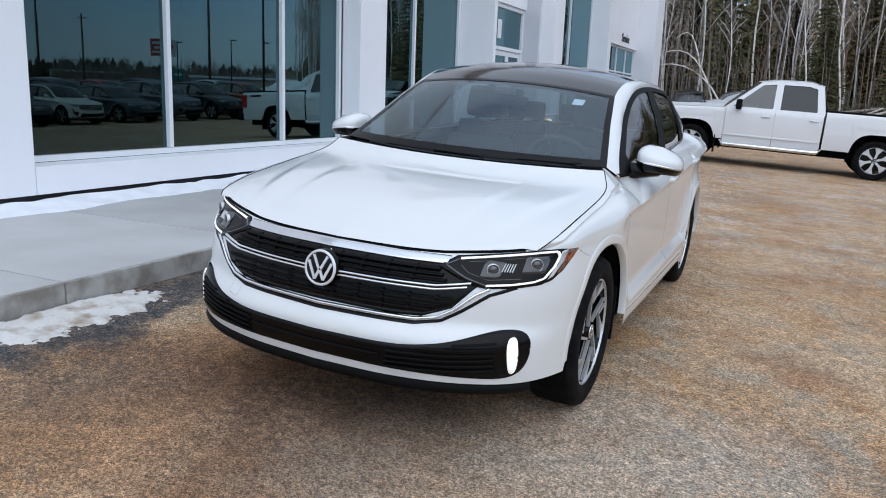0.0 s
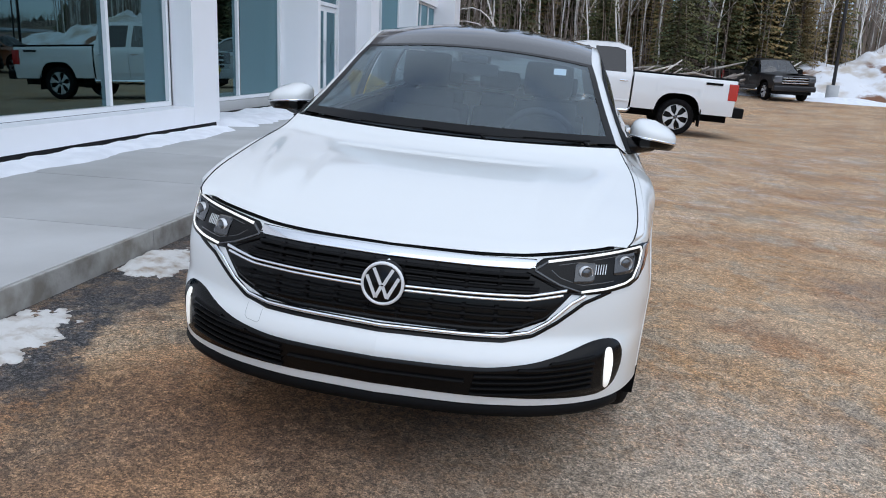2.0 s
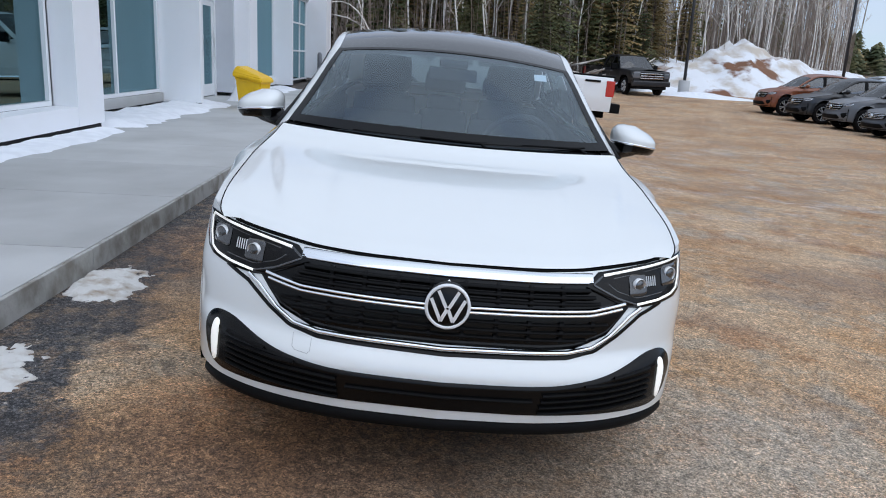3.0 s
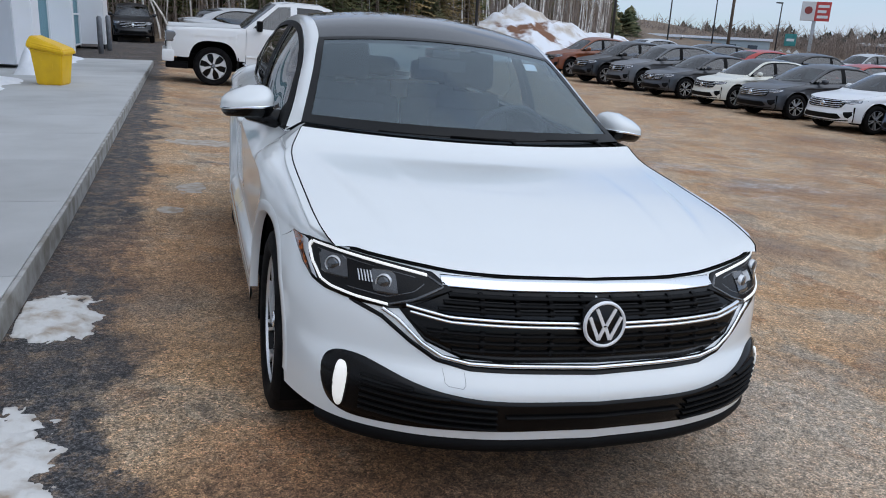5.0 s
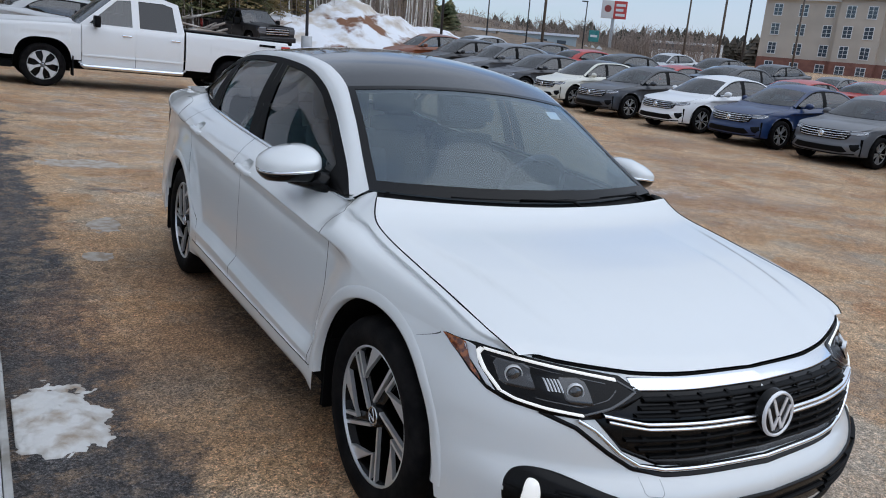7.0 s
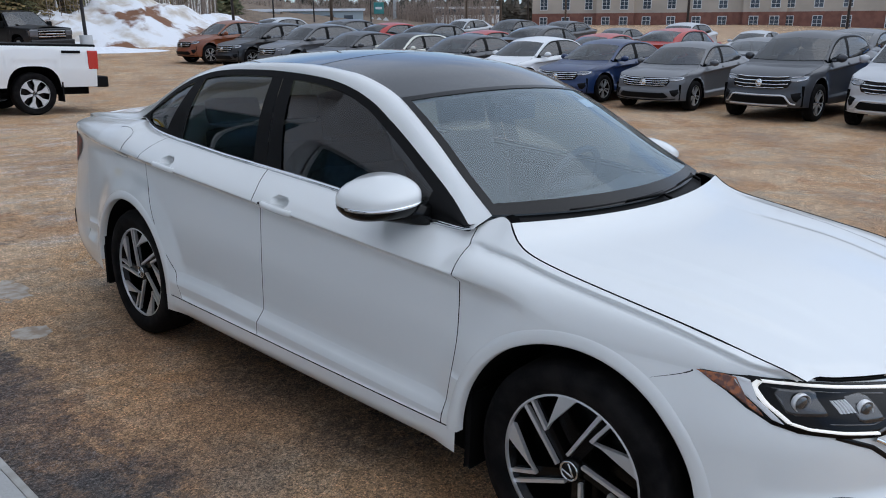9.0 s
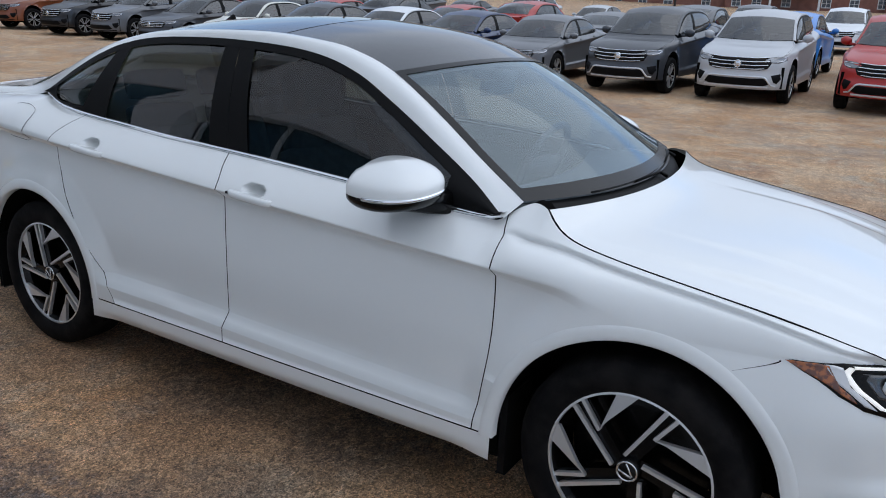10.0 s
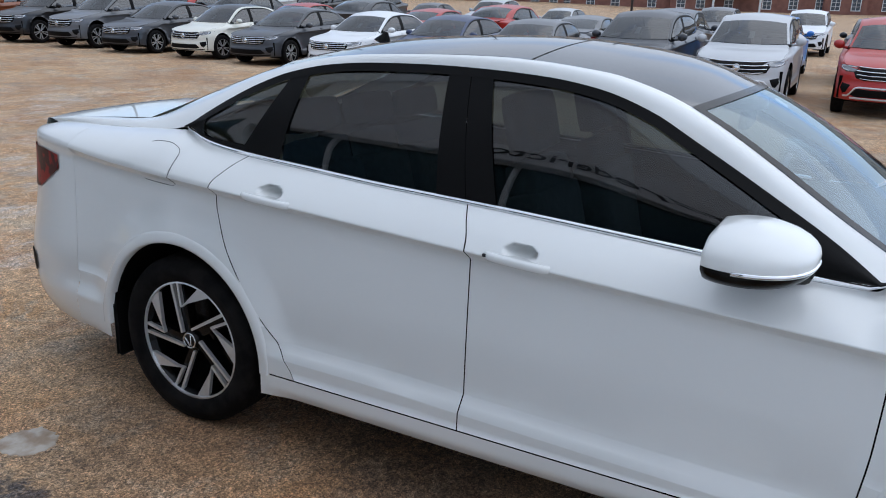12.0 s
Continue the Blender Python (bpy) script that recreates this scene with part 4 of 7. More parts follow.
def hero_car():
    root = empty("white_sedan", SLOPE.copy(), "clean white sedan with a black roof parked beside the kerb", "car")
    P = lambda name, pieces, m, label="", parent=root, smooth=True: part(name, mesh_of(name, pieces, m, smooth), None, parent, label)
    # painted skin, panel by panel
    um = float(U_OF_Y(-0.335))
    us = np.linspace(0, um, 46)
    zs = np.concatenate([np.linspace(0.292, 0.76, 34)])
    bump = []
    for u in us:
        y = float(OY(u))
        zt = float(ZLAMP(y)) - 0.002
        zl = 0.282 if y < -ARCH else HUB_R + math.sqrt(max(ARCH ** 2 - y * y, 0))
        z = np.linspace(zl, zt, 34)
        bump.append(skin(np.full(34, u), z))
    bump_cols = np.array(bump)
    wing = []
    for z in np.linspace(0.36, 0.762, 60):
        ye = -math.sqrt(max(ARCH ** 2 - (z - HUB_R) ** 2, 0)) if z < HUB_R + ARCH else 0.0
        yy = np.linspace(-0.335, max(min(ye, float(BUMPER_SEAM(z))) - GAP, -0.335), 12)
        wing.append(skin(U_OF_Y(yy), np.full(12, z)))
    bumper = P("front_bumper", both(grid(bump_cols)) + both(grid(wing)), M_white)
    lipg = []
    for u in np.linspace(0, float(U_OF_Y(-0.60)), 44):
        p, q = skin(np.array([u, u]), np.array([0.285, 0.15]))
        d = (p - q) * np.array([1, 1, 0])
        d = d / (np.linalg.norm(d) + 1e-9)
        lipg.append([p + d * o + np.array([0, 0, h]) for o, h in ((-0.03, -0.001), (-0.010, -0.004), (0.000, -0.010), (0.002, -0.030), (-0.006, -0.044), (-0.08, -0.068))])
    P("front_lip", both(grid(lipg)), M_plastic, "matt black lower lip")
    g = grid(panel_grid(lambda z: float(BUMPER_SEAM(z)) + GAP, lambda z: float(FRONT_SEAM(z)) - GAP, 0.49, n=80, ntop=26))
    low_f = arch_web(lambda z: arch_y(0.0, z, 1), lambda z: float(FRONT_SEAM(z)) - GAP)
    P("fender", [g, low_f, fender_tip()], M_white)
    P("fender", [mirrored(g), mirrored(low_f), mirrored(fender_tip())], M_white)
    # a flat band round each wheel opening, proud of the skin
    for h in (0.0, WBASE):
        ring = []
        for w2 in np.linspace(-0.02, math.pi + 0.02, 64):
            row = []
            for r, o in ((ARCH - 0.004, -0.030), (ARCH - 0.003, -0.001), (ARCH + 0.002, 0.0012), (ARCH + 0.010, 0.0022), (ARCH + 0.022, 0.0030), (ARCH + 0.030, 0.0030), (ARCH + 0.035, 0.0020), (ARCH + 0.039, 0.0004), (ARCH + 0.043, -0.003)):
                yy, zz = h + r * math.cos(w2), HUB_R + r * math.sin(w2)
                p = skin(np.array([U_OF_Y(yy)]), np.array([zz]))[0]
                row.append((p[0] + o, p[1], p[2]))
            ring.append(row)
        for q in both(grid(ring)):
            P("wheel_arch", [q], M_white)
    doors = {}
    for nm, a, b2 in (("front_door", lambda z: float(FRONT_SEAM(z)) + GAP, lambda z: float(MID_SEAM(z)) - GAP), ("rear_door", lambda z: float(MID_SEAM(z)) + GAP, lambda z: float(REAR_SEAM(z)) - GAP)):
        g = grid(panel_grid(a, b2, 0.331, n=150, ntop=28))
        doors[nm, 1] = P(nm, [g], M_white)
        doors[nm, -1] = P(nm, [mirrored(g)], M_white)
    g = grid(panel_grid(lambda z: float(REAR_SEAM(z)) + GAP, 3.30, 0.49, n=110))
    low_r = arch_web(lambda z: float(REAR_SEAM(z)) + GAP, lambda z: arch_y(WBASE, z, -1))
    low_t = arch_web(lambda z: arch_y(WBASE, z, 1), lambda z: 3.30, 0.262)
    for q in ([g, low_r, low_t], [mirrored(g), mirrored(low_r), mirrored(low_t)]):
        P("rear_quarter", q, M_white)
    sill = grid([skin(np.full(8, float(U_OF_Y(y))), np.linspace(0.245, 0.326, 8)) for y in np.linspace(ARCH + 0.004, WBASE - ARCH - 0.004, 40)])
    for q in (sill, mirrored(sill)):
        P("sill", [q], M_white)
    ur = np.linspace(float(U_OF_Y(3.30)) + 0.004, 18, 34)
    rb = [np.concatenate([skin(np.full(26, u), np.linspace(0.25, float(crease(OY(u))), 26)), skin_top(np.full(6, u), np.linspace(0, 1, 7)[1:])]) for u in ur]
    P("rear_bumper", both(grid(rb)), M_white)
    # hood, deck, roof, rails
    hg = hood_grid()
    P("hood", [grid(hg)], M_white)
    P("hood_seam", [tube(hg[0] + np.array([0, 0, 0.0005]), 0.0020, 6)], M_seam)
    P("hood_seam", [tube(hg[-1] + np.array([0, 0, 0.0005]), 0.0020, 6)], M_seam)
    n = 21
    railA = rail_between(Y_FOOT, Y_HEAD, 12)
    wsg = coons(curve3(WSH, n), curve3(HEAD, n), flip_x(railA), railA)
    w = P("windscreen", [grid(bulge(wsg, 0.025))], M_wind)
    w.visible_shadow = False
    railF = rail_between(Y_FOOT, Y_HEAD, 49)
    fine = bulge(coons(curve3(WSH, 85), curve3(HEAD, 85), flip_x(railF), railF), 0.025)
    P("windscreen_border", [grid(fine[a:b2, c:d] + np.array([0, -0.0015, 0.0015])) for a, b2, c, d in ((0, 3, 4, 47), (82, 85, 4, 47), (0, 85, 46, 49), (0, 85, 0, 5))], M_gloss)
    railB = rail_between(Y_HEAD, 2.45, 16)
    roof = bulge(coons(curve3(HEAD, n), curve3(RHEAD, n), flip_x(railB), railB), 0.022)
    P("roof", [grid(roof[:, :6])], M_roofblk, "gloss black roof")
    rf = roof[:, 5:].copy()
    P("sunroof_glass", [grid(rf[:, 0:] + np.array([0, 0.006, 0.001]))], M_roofblk)
    railC = rail_between(2.45, 3.08, 10)
    rw = P("rear_window", [grid(bulge(coons(curve3(RHEAD, n), curve3(DECKF, n), flip_x(railC), railC), 0.02))], M_sideglass)
    rw.visible_shadow = False
    railD = rail_between(3.08, 3.72, 8)
    back = curve3([(0.60 * s, 3.72 + 0.10 * (1 - s * s), 1.056 + 0.020 * (1 - s * s)) for s in np.linspace(-1, 1, 21)], n)
    P("boot_lid", [grid(bulge(coons(curve3(DECKF, n), back, flip_x(railD), railD), 0.012, 2.0))], M_white)
    drop = [[tuple(p), (p[0], p[1] + 0.03, p[2] - 0.06), (p[0] * 1.02, p[1] + 0.02, p[2] - 0.2)] for p in back]
    P("boot_edge", [grid(drop)], M_white)
    # side rails: pillar, roof edge and rear shoulder
    rail = curve3(RAIL, 90)
    yd = [p[1] for p in DLO]
    low = []
    top_end = skin_top(U_OF_Y(np.array([2.88, 3.05, 3.3, 3.5, 3.70])), np.ones(5))
    lowc = curve3(DLO + [tuple(p) for p in top_end], 90)
    # pair the curves by their share of the way
    Rg = []
    for i in range(90):
        a, b2 = lowc[i], rail[i]
        row = []
        for k in np.linspace(0, 1, 9):
            p = a + (b2 - a) * k
            mid = math.sin(math.pi * k) * min(1.0, i / 14)
            p = p + np.array([0.008 * mid, 0, 0.011 * mid])
            row.append(p)
        Rg.append(row)
    for q in (grid(Rg, flip=True), mirrored(grid(Rg, flip=True))):
        P("roof_rail", [q], M_white)
    # dark liner inside the skin, so that seams read dark
    inner = []
    for ya, yb in ((-0.33, 0.9), (0.9, 1.9), (1.9, 3.28)):
        rows = np.array(panel_grid(ya, yb, 0.30, n=40, nlow=8, ntop=5))
        rows[..., 0] -= 0.055
        for q in both(grid(rows)):
            P("inner_body", [q], M_seam)
    # wheel housings and floor
    arch = []
    for h in (0.0, WBASE):
        Pg = [[(xx, h + (ARCH + 0.004) * math.cos(w2), HUB_R + (ARCH + 0.004) * math.sin(w2)) for xx in (0.50, 0.70, 0.846)] for w2 in np.linspace(-0.35, math.pi + 0.35, 30)]
        disc = grid([[(0.51, h + r * math.cos(w2), HUB_R + r * math.sin(w2)) for r in (0.0, 0.2, ARCH)] for w2 in np.linspace(-0.35, math.pi + 0.35, 30)])
        for q, q2 in zip(both(grid(Pg)), both(disc)):
            P("wheel_housing", [q, q2], M_seam)
    bmf = boxes((-0.78, 0.78, ARCH + 0.02, WBASE - ARCH - 0.02, 0.19, 0.26), (-0.5, 0.5, -0.7, 3.6, 0.2, 0.27))
    part("underbody", bmf, M_seam, root)
    part("engine_bay", boxes((-0.62, 0.62, -0.50, 0.26, 0.40, 0.72), (-0.74, 0.74, -0.30, 0.26, 0.74, 0.77)), M_seam, root)
    # flaps behind the wheels
    for sx in (1, -1):
        for h in (0.0, WBASE):
            bm = bmesh.new()
            y0 = h + 0.364
            box(bm, 0.70 * sx, 0.853 * sx, y0, y0 + 0.022, 0.19, 0.45, bevel=0.006)
            part("mud_flap", bm, M_plastic, root)
    # nose: lamps, grille, intakes
    GR = [(-0.455, 0.700), (0.455, 0.700), (0.56, 0.662), (0.585, 0.650), (0.50, 0.552), (0.40, 0.512), (0.3, 0.507), (-0.3, 0.507), (-0.40, 0.512), (-0.50, 0.552), (-0.585, 0.650), (-0.56, 0.662)]
    grille = P("grille", [front_patch(GR, 0.002, depth=0.01)], M_gloss)
    slats = []
    for z in (0.540, 0.562, 0.586, 0.648, 0.666, 0.684):
        xm = min(0.43 + (0.704 - z) * 0.9, 0.40 + (z - 0.512) * 1.5) - 0.01
        slats.append(front_bar([(-xm, z), (xm, z)], 0.008, 0.016, 60))
        for x in np.arange(-0.45, 0.46, 0.10):
            if abs(x) < xm - 0.03:
                slats.append(front_bar([(x - 0.006, z), (x + 0.006, z)], 0.018, 0.015, 3))
    P("slats", slats, M_plastic, parent=grille)
    P("chrome_bar", [front_bar([(-0.555, 0.648), (-0.44, 0.630), (0, 0.625), (0.44, 0.630), (0.555, 0.648)], 0.0085, 0.020, 80), front_bar([(-0.545, 0.634), (-0.44, 0.617), (0, 0.612), (0.44, 0.617), (0.545, 0.634)], 0.0085, 0.020, 80)], M_chrome, parent=grille)
    P("lower_chrome_line", [front_bar([(-0.615, 0.630), (-0.575, 0.608), (-0.51, 0.548), (-0.455, 0.516), (-0.38, 0.502), (0, 0.497), (0.38, 0.502), (0.455, 0.516), (0.51, 0.548), (0.575, 0.608), (0.615, 0.630)], 0.012, 0.014, 120)], M_chrome, parent=grille)
    P("lower_black_line", [front_bar([(-0.695, 0.638), (-0.615, 0.607), (-0.535, 0.545), (-0.468, 0.503), (-0.38, 0.487), (0, 0.482), (0.38, 0.487), (0.468, 0.503), (0.535, 0.545), (0.615, 0.607), (0.695, 0.638)], 0.012, 0.003, 120)], M_gloss, parent=grille)
    P("upper_chrome_strip", [front_bar([(-0.450, 0.712), (-0.3, 0.711), (0, 0.711), (0.3, 0.711), (0.450, 0.712)], 0.025, 0.006, 90)], M_chrome, parent=grille)
    gp = [tuple(skin(np.array([u]), ZLAMP(OY(np.array([u]))) - 0.003)[0][[0, 2]]) for u in np.linspace(0, float(U_OF_Y(-0.62)), 18)]
    P("hood_gap", [front_bar([(-x, z) for x, z in gp[:0:-1]] + gp, 0.007, 0.0025, 120)], M_seam)
    yb = front_y(0, 0.63)
    disc = [revolve([(0.001, 0.03), (0.058, 0.029), (0.066, 0.022), (0.070, 0.0)], 48)]
    ring = [revolve([(0.058, 0.0295), (0.060, 0.034), (0.066, 0.033), (0.068, 0.026)], 48)]
    strokes = []
    for p, q in (((0.030, 0.046), (0.004, -0.004)), ((-0.030, 0.046), (-0.004, -0.004)), ((0.050, 0.022), (0.018, -0.044)), ((-0.050, 0.022), (-0.018, -0.044)), ((0.018, -0.044), (0.002, -0.008)), ((-0.018, -0.044), (-0.002, -0.008))):
        strokes.append(plate_x(bar_poly(p, q, 0.010, 0.010), 0.028, 0.033))
    badge = P("badge", disc, M_gloss)
    badge.matrix_local = pose(0, yb - 0.004, 0.627, 0, 0, -90) @ pose(0, 0, 0, 0, -6, 0)
    P("badge_ring", ring, M_badge, parent=badge)
    for q in strokes:
        P("badge_stroke", [q], M_badge, parent=badge, smooth=False)
    # headlights
    HL = [(0.425, 0.694), (0.470, 0.727), (0.56, 0.740), (0.66, 0.755), (0.74, 0.766), (0.79, 0.768), (0.822, 0.760), (0.820, 0.735), (0.806, 0.690), (0.786, 0.660), (0.758, 0.646), (0.68, 0.635), (0.60, 0.631), (0.56, 0.636)]
    for s in (1, -1):
        mir = (lambda q: q) if s > 0 else mirrored
        lamp = P("headlight", [mir(front_patch(HL, 0.006, 0.006))], M_gloss, "headlight with a lit white outline")
        # a lit line over and under the unit, a bright bezel round its outer end
        P("light_strip", [mir(front_bar([(0.487, 0.720), (0.56, 0.730), (0.66, 0.746), (0.74, 0.757), (0.782, 0.759)], 0.0082, 0.011, 70))], M_led, parent=lamp)
        P("light_strip", [mir(front_bar([(0.782, 0.759), (0.790, 0.742), (0.783, 0.705), (0.765, 0.668)], 0.0078, 0.011, 40))], M_led, parent=lamp)
        P("light_strip", [mir(front_bar([(0.765, 0.668), (0.74, 0.657), (0.68, 0.648), (0.600, 0.641)], 0.0072, 0.011, 40))], M_led, parent=lamp)
        P("bezel", [mir(front_bar([(0.487, 0.720), (0.448, 0.699), (0.53, 0.662), (0.600, 0.641)], 0.006, 0.009, 40)), mir(front_bar([(0.52, 0.712), (0.60, 0.722), (0.70, 0.738), (0.77, 0.744)], 0.003, 0.008, 40))], M_lampshell, parent=lamp)
        P("outer_bezel", [mir(front_patch([(0.793, 0.758), (0.800, 0.762), (0.808, 0.762), (0.804, 0.725), (0.786, 0.672), (0.774, 0.664), (0.792, 0.715)], 0.009, 0.004, 0.004))], M_alu, parent=lamp)
        P("amber_reflector", [mir(front_patch([(0.806, 0.760), (0.813, 0.762), (0.824, 0.757), (0.820, 0.735), (0.804, 0.692), (0.795, 0.678), (0.797, 0.693), (0.807, 0.725)], 0.011, 0.004, 0.004))], M_amber, parent=lamp)
        for k in range(5):
            x = 0.637 + 0.008 * k
            P("fin", [mir(front_bar([(x, 0.690), (x + 0.002, 0.716)], 0.0036, 0.011, 6))], M_alu, parent=lamp)
        for cx, cz, r in ((0.606, 0.694, 0.022), (0.732, 0.714, 0.023)):
            yy = front_y(cx, cz)
            well = [(cx + dx * r * 1.5, cz + dz * r * 1.25) for dx, dz in ((-1, -0.9), (-1, 0.7), (-0.7, 1), (0.8, 1), (1, 0.6), (0.9, -0.8), (0.6, -1), (-0.8, -1))]
            P("projector_well", [mir(front_patch(well, 0.009, 0.006, 0.004))], M_lampshell, parent=lamp)
            ob = P("projector", [revolve([(0.001, 0.012), (r * 0.5, 0.011), (r * 0.85, 0.006), (r * 0.9, 0.0)], 28)], M_lens2, parent=lamp)
            ob.matrix_local = pose(cx * s, yy - 0.006, cz, 0, 0, -90 + s * 30)
            ob = P("projector_ring", [revolve([(r * 0.9, 0.0), (r * 0.93, 0.009), (r * 1.02, 0.009), (r * 1.05, -0.004)], 28)], M_alu, parent=lamp)
            ob.matrix_local = pose(cx * s, yy - 0.006, cz, 0, 0, -90 + s * 30)
        P("inner_trim", [mir(front_bar([(0.50, 0.700), (0.53, 0.680), (0.60, 0.660), (0.70, 0.668)], 0.004, 0.006, 20))], M_lampshell, parent=lamp)
    # lower intakes
    INT = [(-0.30, 0.408), (0.30, 0.408), (0.42, 0.420), (0.52, 0.440), (0.62, 0.474), (0.67, 0.487), (0.715, 0.486), (0.745, 0.471), (0.760, 0.444), (0.763, 0.405), (0.755, 0.360), (0.740, 0.330), (0.712, 0.312), (0.67, 0.306), (0.45, 0.313), (0, 0.318)]
    INT = INT + [(-x, z) for x, z in INT[::-1] if x > 0.31]
    intake = P("lower_intake", [front_patch(rounded(INT), 0.006, 0.012, depth=0.012)], M_gloss)
    sl = []
    for k, z in enumerate((0.332, 0.352, 0.372, 0.392, 0.412, 0.432)):
        for s in (1, -1):
            x0 = float(np.interp(z + 0.010, [0.34, 0.408, 0.420, 0.440, 0.474], [0.30, 0.31, 0.43, 0.53, 0.63]))
            q = front_bar([(x0, z - 0.008 * (x0 < 0.4)), (max(0.5, x0 + 0.01), z), (0.67, z + 0.012)], 0.007, 0.018, 30)
            sl.append(q if s > 0 else mirrored(q))
    sl.append(front_bar([(-0.28, 0.364), (0.28, 0.364)], 0.008, 0.017, 30))
    P("slats", sl, M_plastic, parent=intake)
    for s in (1, -1):
        q = front_patch(rounded([(0.700, 0.455), (0.707, 0.464), (0.722, 0.460), (0.731, 0.430), (0.734, 0.385), (0.730, 0.340), (0.722, 0.326), (0.713, 0.328), (0.708, 0.345), (0.703, 0.400)]), 0.012, 0.004, 0.008)
        P("daytime_strip", [q if s > 0 else mirrored(q)], M_led, parent=intake)
    # tow-eye cover on the car's right
    P("tow_cover_seam", [front_bar([(-0.452, 0.484), (-0.450, 0.452), (-0.440, 0.444), (-0.402, 0.440), (-0.394, 0.448), (-0.394, 0.478)], 0.0012, 0.0006, 40)], M_tow)
    # side windows
    for s in (1, -1):
        mir = (lambda q: q) if s > 0 else mirrored
        for y0, l0, y1, l1, dr in ((0.62, 0.0, 1.490, 0.100, "front_door"), (1.670, 0.046, 2.300, -0.052, "rear_door")):
            gl = P("door_glass", [mir(grid(side_band(y0, y1, 0.0, 0.97, -0.004, 30, 10, l0, l1)))], M_sideglass, parent=doors[dr, s])
            gl.visible_shadow = False
        gl = P("quarter_glass", [mir(grid(side_band(2.44, 2.73, 0.0, 0.90, -0.004, 14, 8, -0.15, -0.06)))], M_sideglass)
        gl.visible_shadow = False
        blk = [side_band(1.480, 1.579, 0, 1.0, 0.002, 5, 8, 0.100, 0.072), side_band(1.578, 1.582, 0, 1.0, -0.006, 2, 8, 0.072), side_band(1.581, 1.680, 0, 1.0, 0.002, 5, 8, 0.072, 0.046), side_band(2.292, 2.468, 0, 1.0, 0.002, 8, 10, -0.052, -0.160), side_band(0.462, 0.66, 0.0, 1.0, 0.004, 10, 6), window_edge(0.50, 2.768, 0.026), side_band(2.66, 2.768, 0, 1, 0.002, 8, 5), side_band(2.44, 2.70, 0, 0.10, 0.002, 12, 3)]
        P("window_frame", [mir(grid(b3)) for b3 in blk], M_plastic, "matt black pillars and window frame")
        ch = []
        for y in np.linspace(0.466, 2.768, 60):
            b2 = belt(y)
            ch.append([(b2[0] - 0.004, y, b2[2] - 0.004), (b2[0] + 0.002, y, b2[2] + 0.004), (b2[0] - 0.001, y, b2[2] + 0.013), (b2[0] - 0.010, y, b2[2] + 0.014)])
        P("belt_chrome", [mir(grid(ch))], M_chrome)
        # handles: a bowl and a bar across it
        for dr, yh in (("front_door", 1.36), ("rear_door", 2.25)):
            zc = float(crease(yh)) + 0.014
            xs = float(skin_top(np.array([U_OF_Y(yh + 0.15)]), np.array([0.06]))[0][0])
            H = []
            for i in range(25):
                a = i / 24 * 2 - 1
                e = max(0.0, 1 - abs(a) ** 5)
                ox, hz2 = xs - 0.012 + 0.034 * e ** 0.5, 0.0125 * (0.6 + 0.4 * e ** 0.5)
                yy, zz = yh + 0.104 * a, zc - 0.010 + 0.006 * a
                H.append([(s * (xs - 0.030), yy, zz - hz2 * 0.8), (s * (ox - 0.006), yy, zz - hz2), (s * ox, yy, zz - hz2 * 0.55), (s * (ox + 0.001), yy, zz + hz2 * 0.5), (s * (ox - 0.005), yy, zz + hz2), (s * (ox - 0.020), yy, zz + hz2 * 0.9), (s * (xs - 0.030), yy, zz + hz2 * 0.6)])
            hd = part("handle", mesh_of("handle", [grid(H, flip=s < 0)], M_white), None, doors[dr, s])
            if dr == "front_door":
                part("key_cover", boxes((s * (xs + 0.004), s * (xs + 0.018), yh + 0.086, yh + 0.096, zc - 0.006, zc + 0.002)), M_black, hd)
        # mirror
        mirror(root, s)
        # tail lamp
        tl = []
        for y in np.linspace(3.42, 3.80, 14):
            u = float(U_OF_Y(y))
            tl.append(skin(np.full(6, u), np.linspace(0.795 + 0.55 * max(0, 3.60 - y) + 0.25 * max(0, y - 3.66), 0.965 - 0.10 * max(0, 3.55 - y), 6)) + np.array([0.004, 0.004, 0]))
        P("tail_lamp", [mir(grid(tl))], M_red)
    # black vents at the corners of the rear bumper
    vent = grid([skin(np.full(5, float(U_OF_Y(y))), np.linspace(0.40 + 0.2 * (3.74 - y), 0.50, 5)) + np.array([0.004, 0.003, 0]) for y in np.linspace(3.64, 3.74, 6)])
    for q in both(vent):
        P("bumper_vent", [q], M_plastic)
    # fuel flap on the car's right
    def flap_pt(y, v):
        u, zc = np.array([float(U_OF_Y(y))]), float(crease(y))
        return (skin(u, np.array([zc + 0.040 * v])) if v < 0 else skin_top(u, np.array([0.62 * v])))[0] + np.array([0.0012, 0, 0])
    P("fuel_flap", [mirrored(grid([[flap_pt(y, v) for v in np.linspace(-0.97, 0.97, 13)] for y in np.linspace(2.693, 2.86, 10)]))], M_white)
    ring = []
    for a in np.linspace(-2.3, 2.3, 49):
        cy, cv = math.cos(a), math.sin(a)
        k = (abs(cy) ** 6 + abs(cv) ** 6) ** (-1 / 6)
        ring.append(flap_pt(2.778 - 0.088 * cy * k, cv * k))
    P("flap_seam", [mirrored(tube(ring, 0.0009, 5))], M_seam)
    # wipers
    wp = []
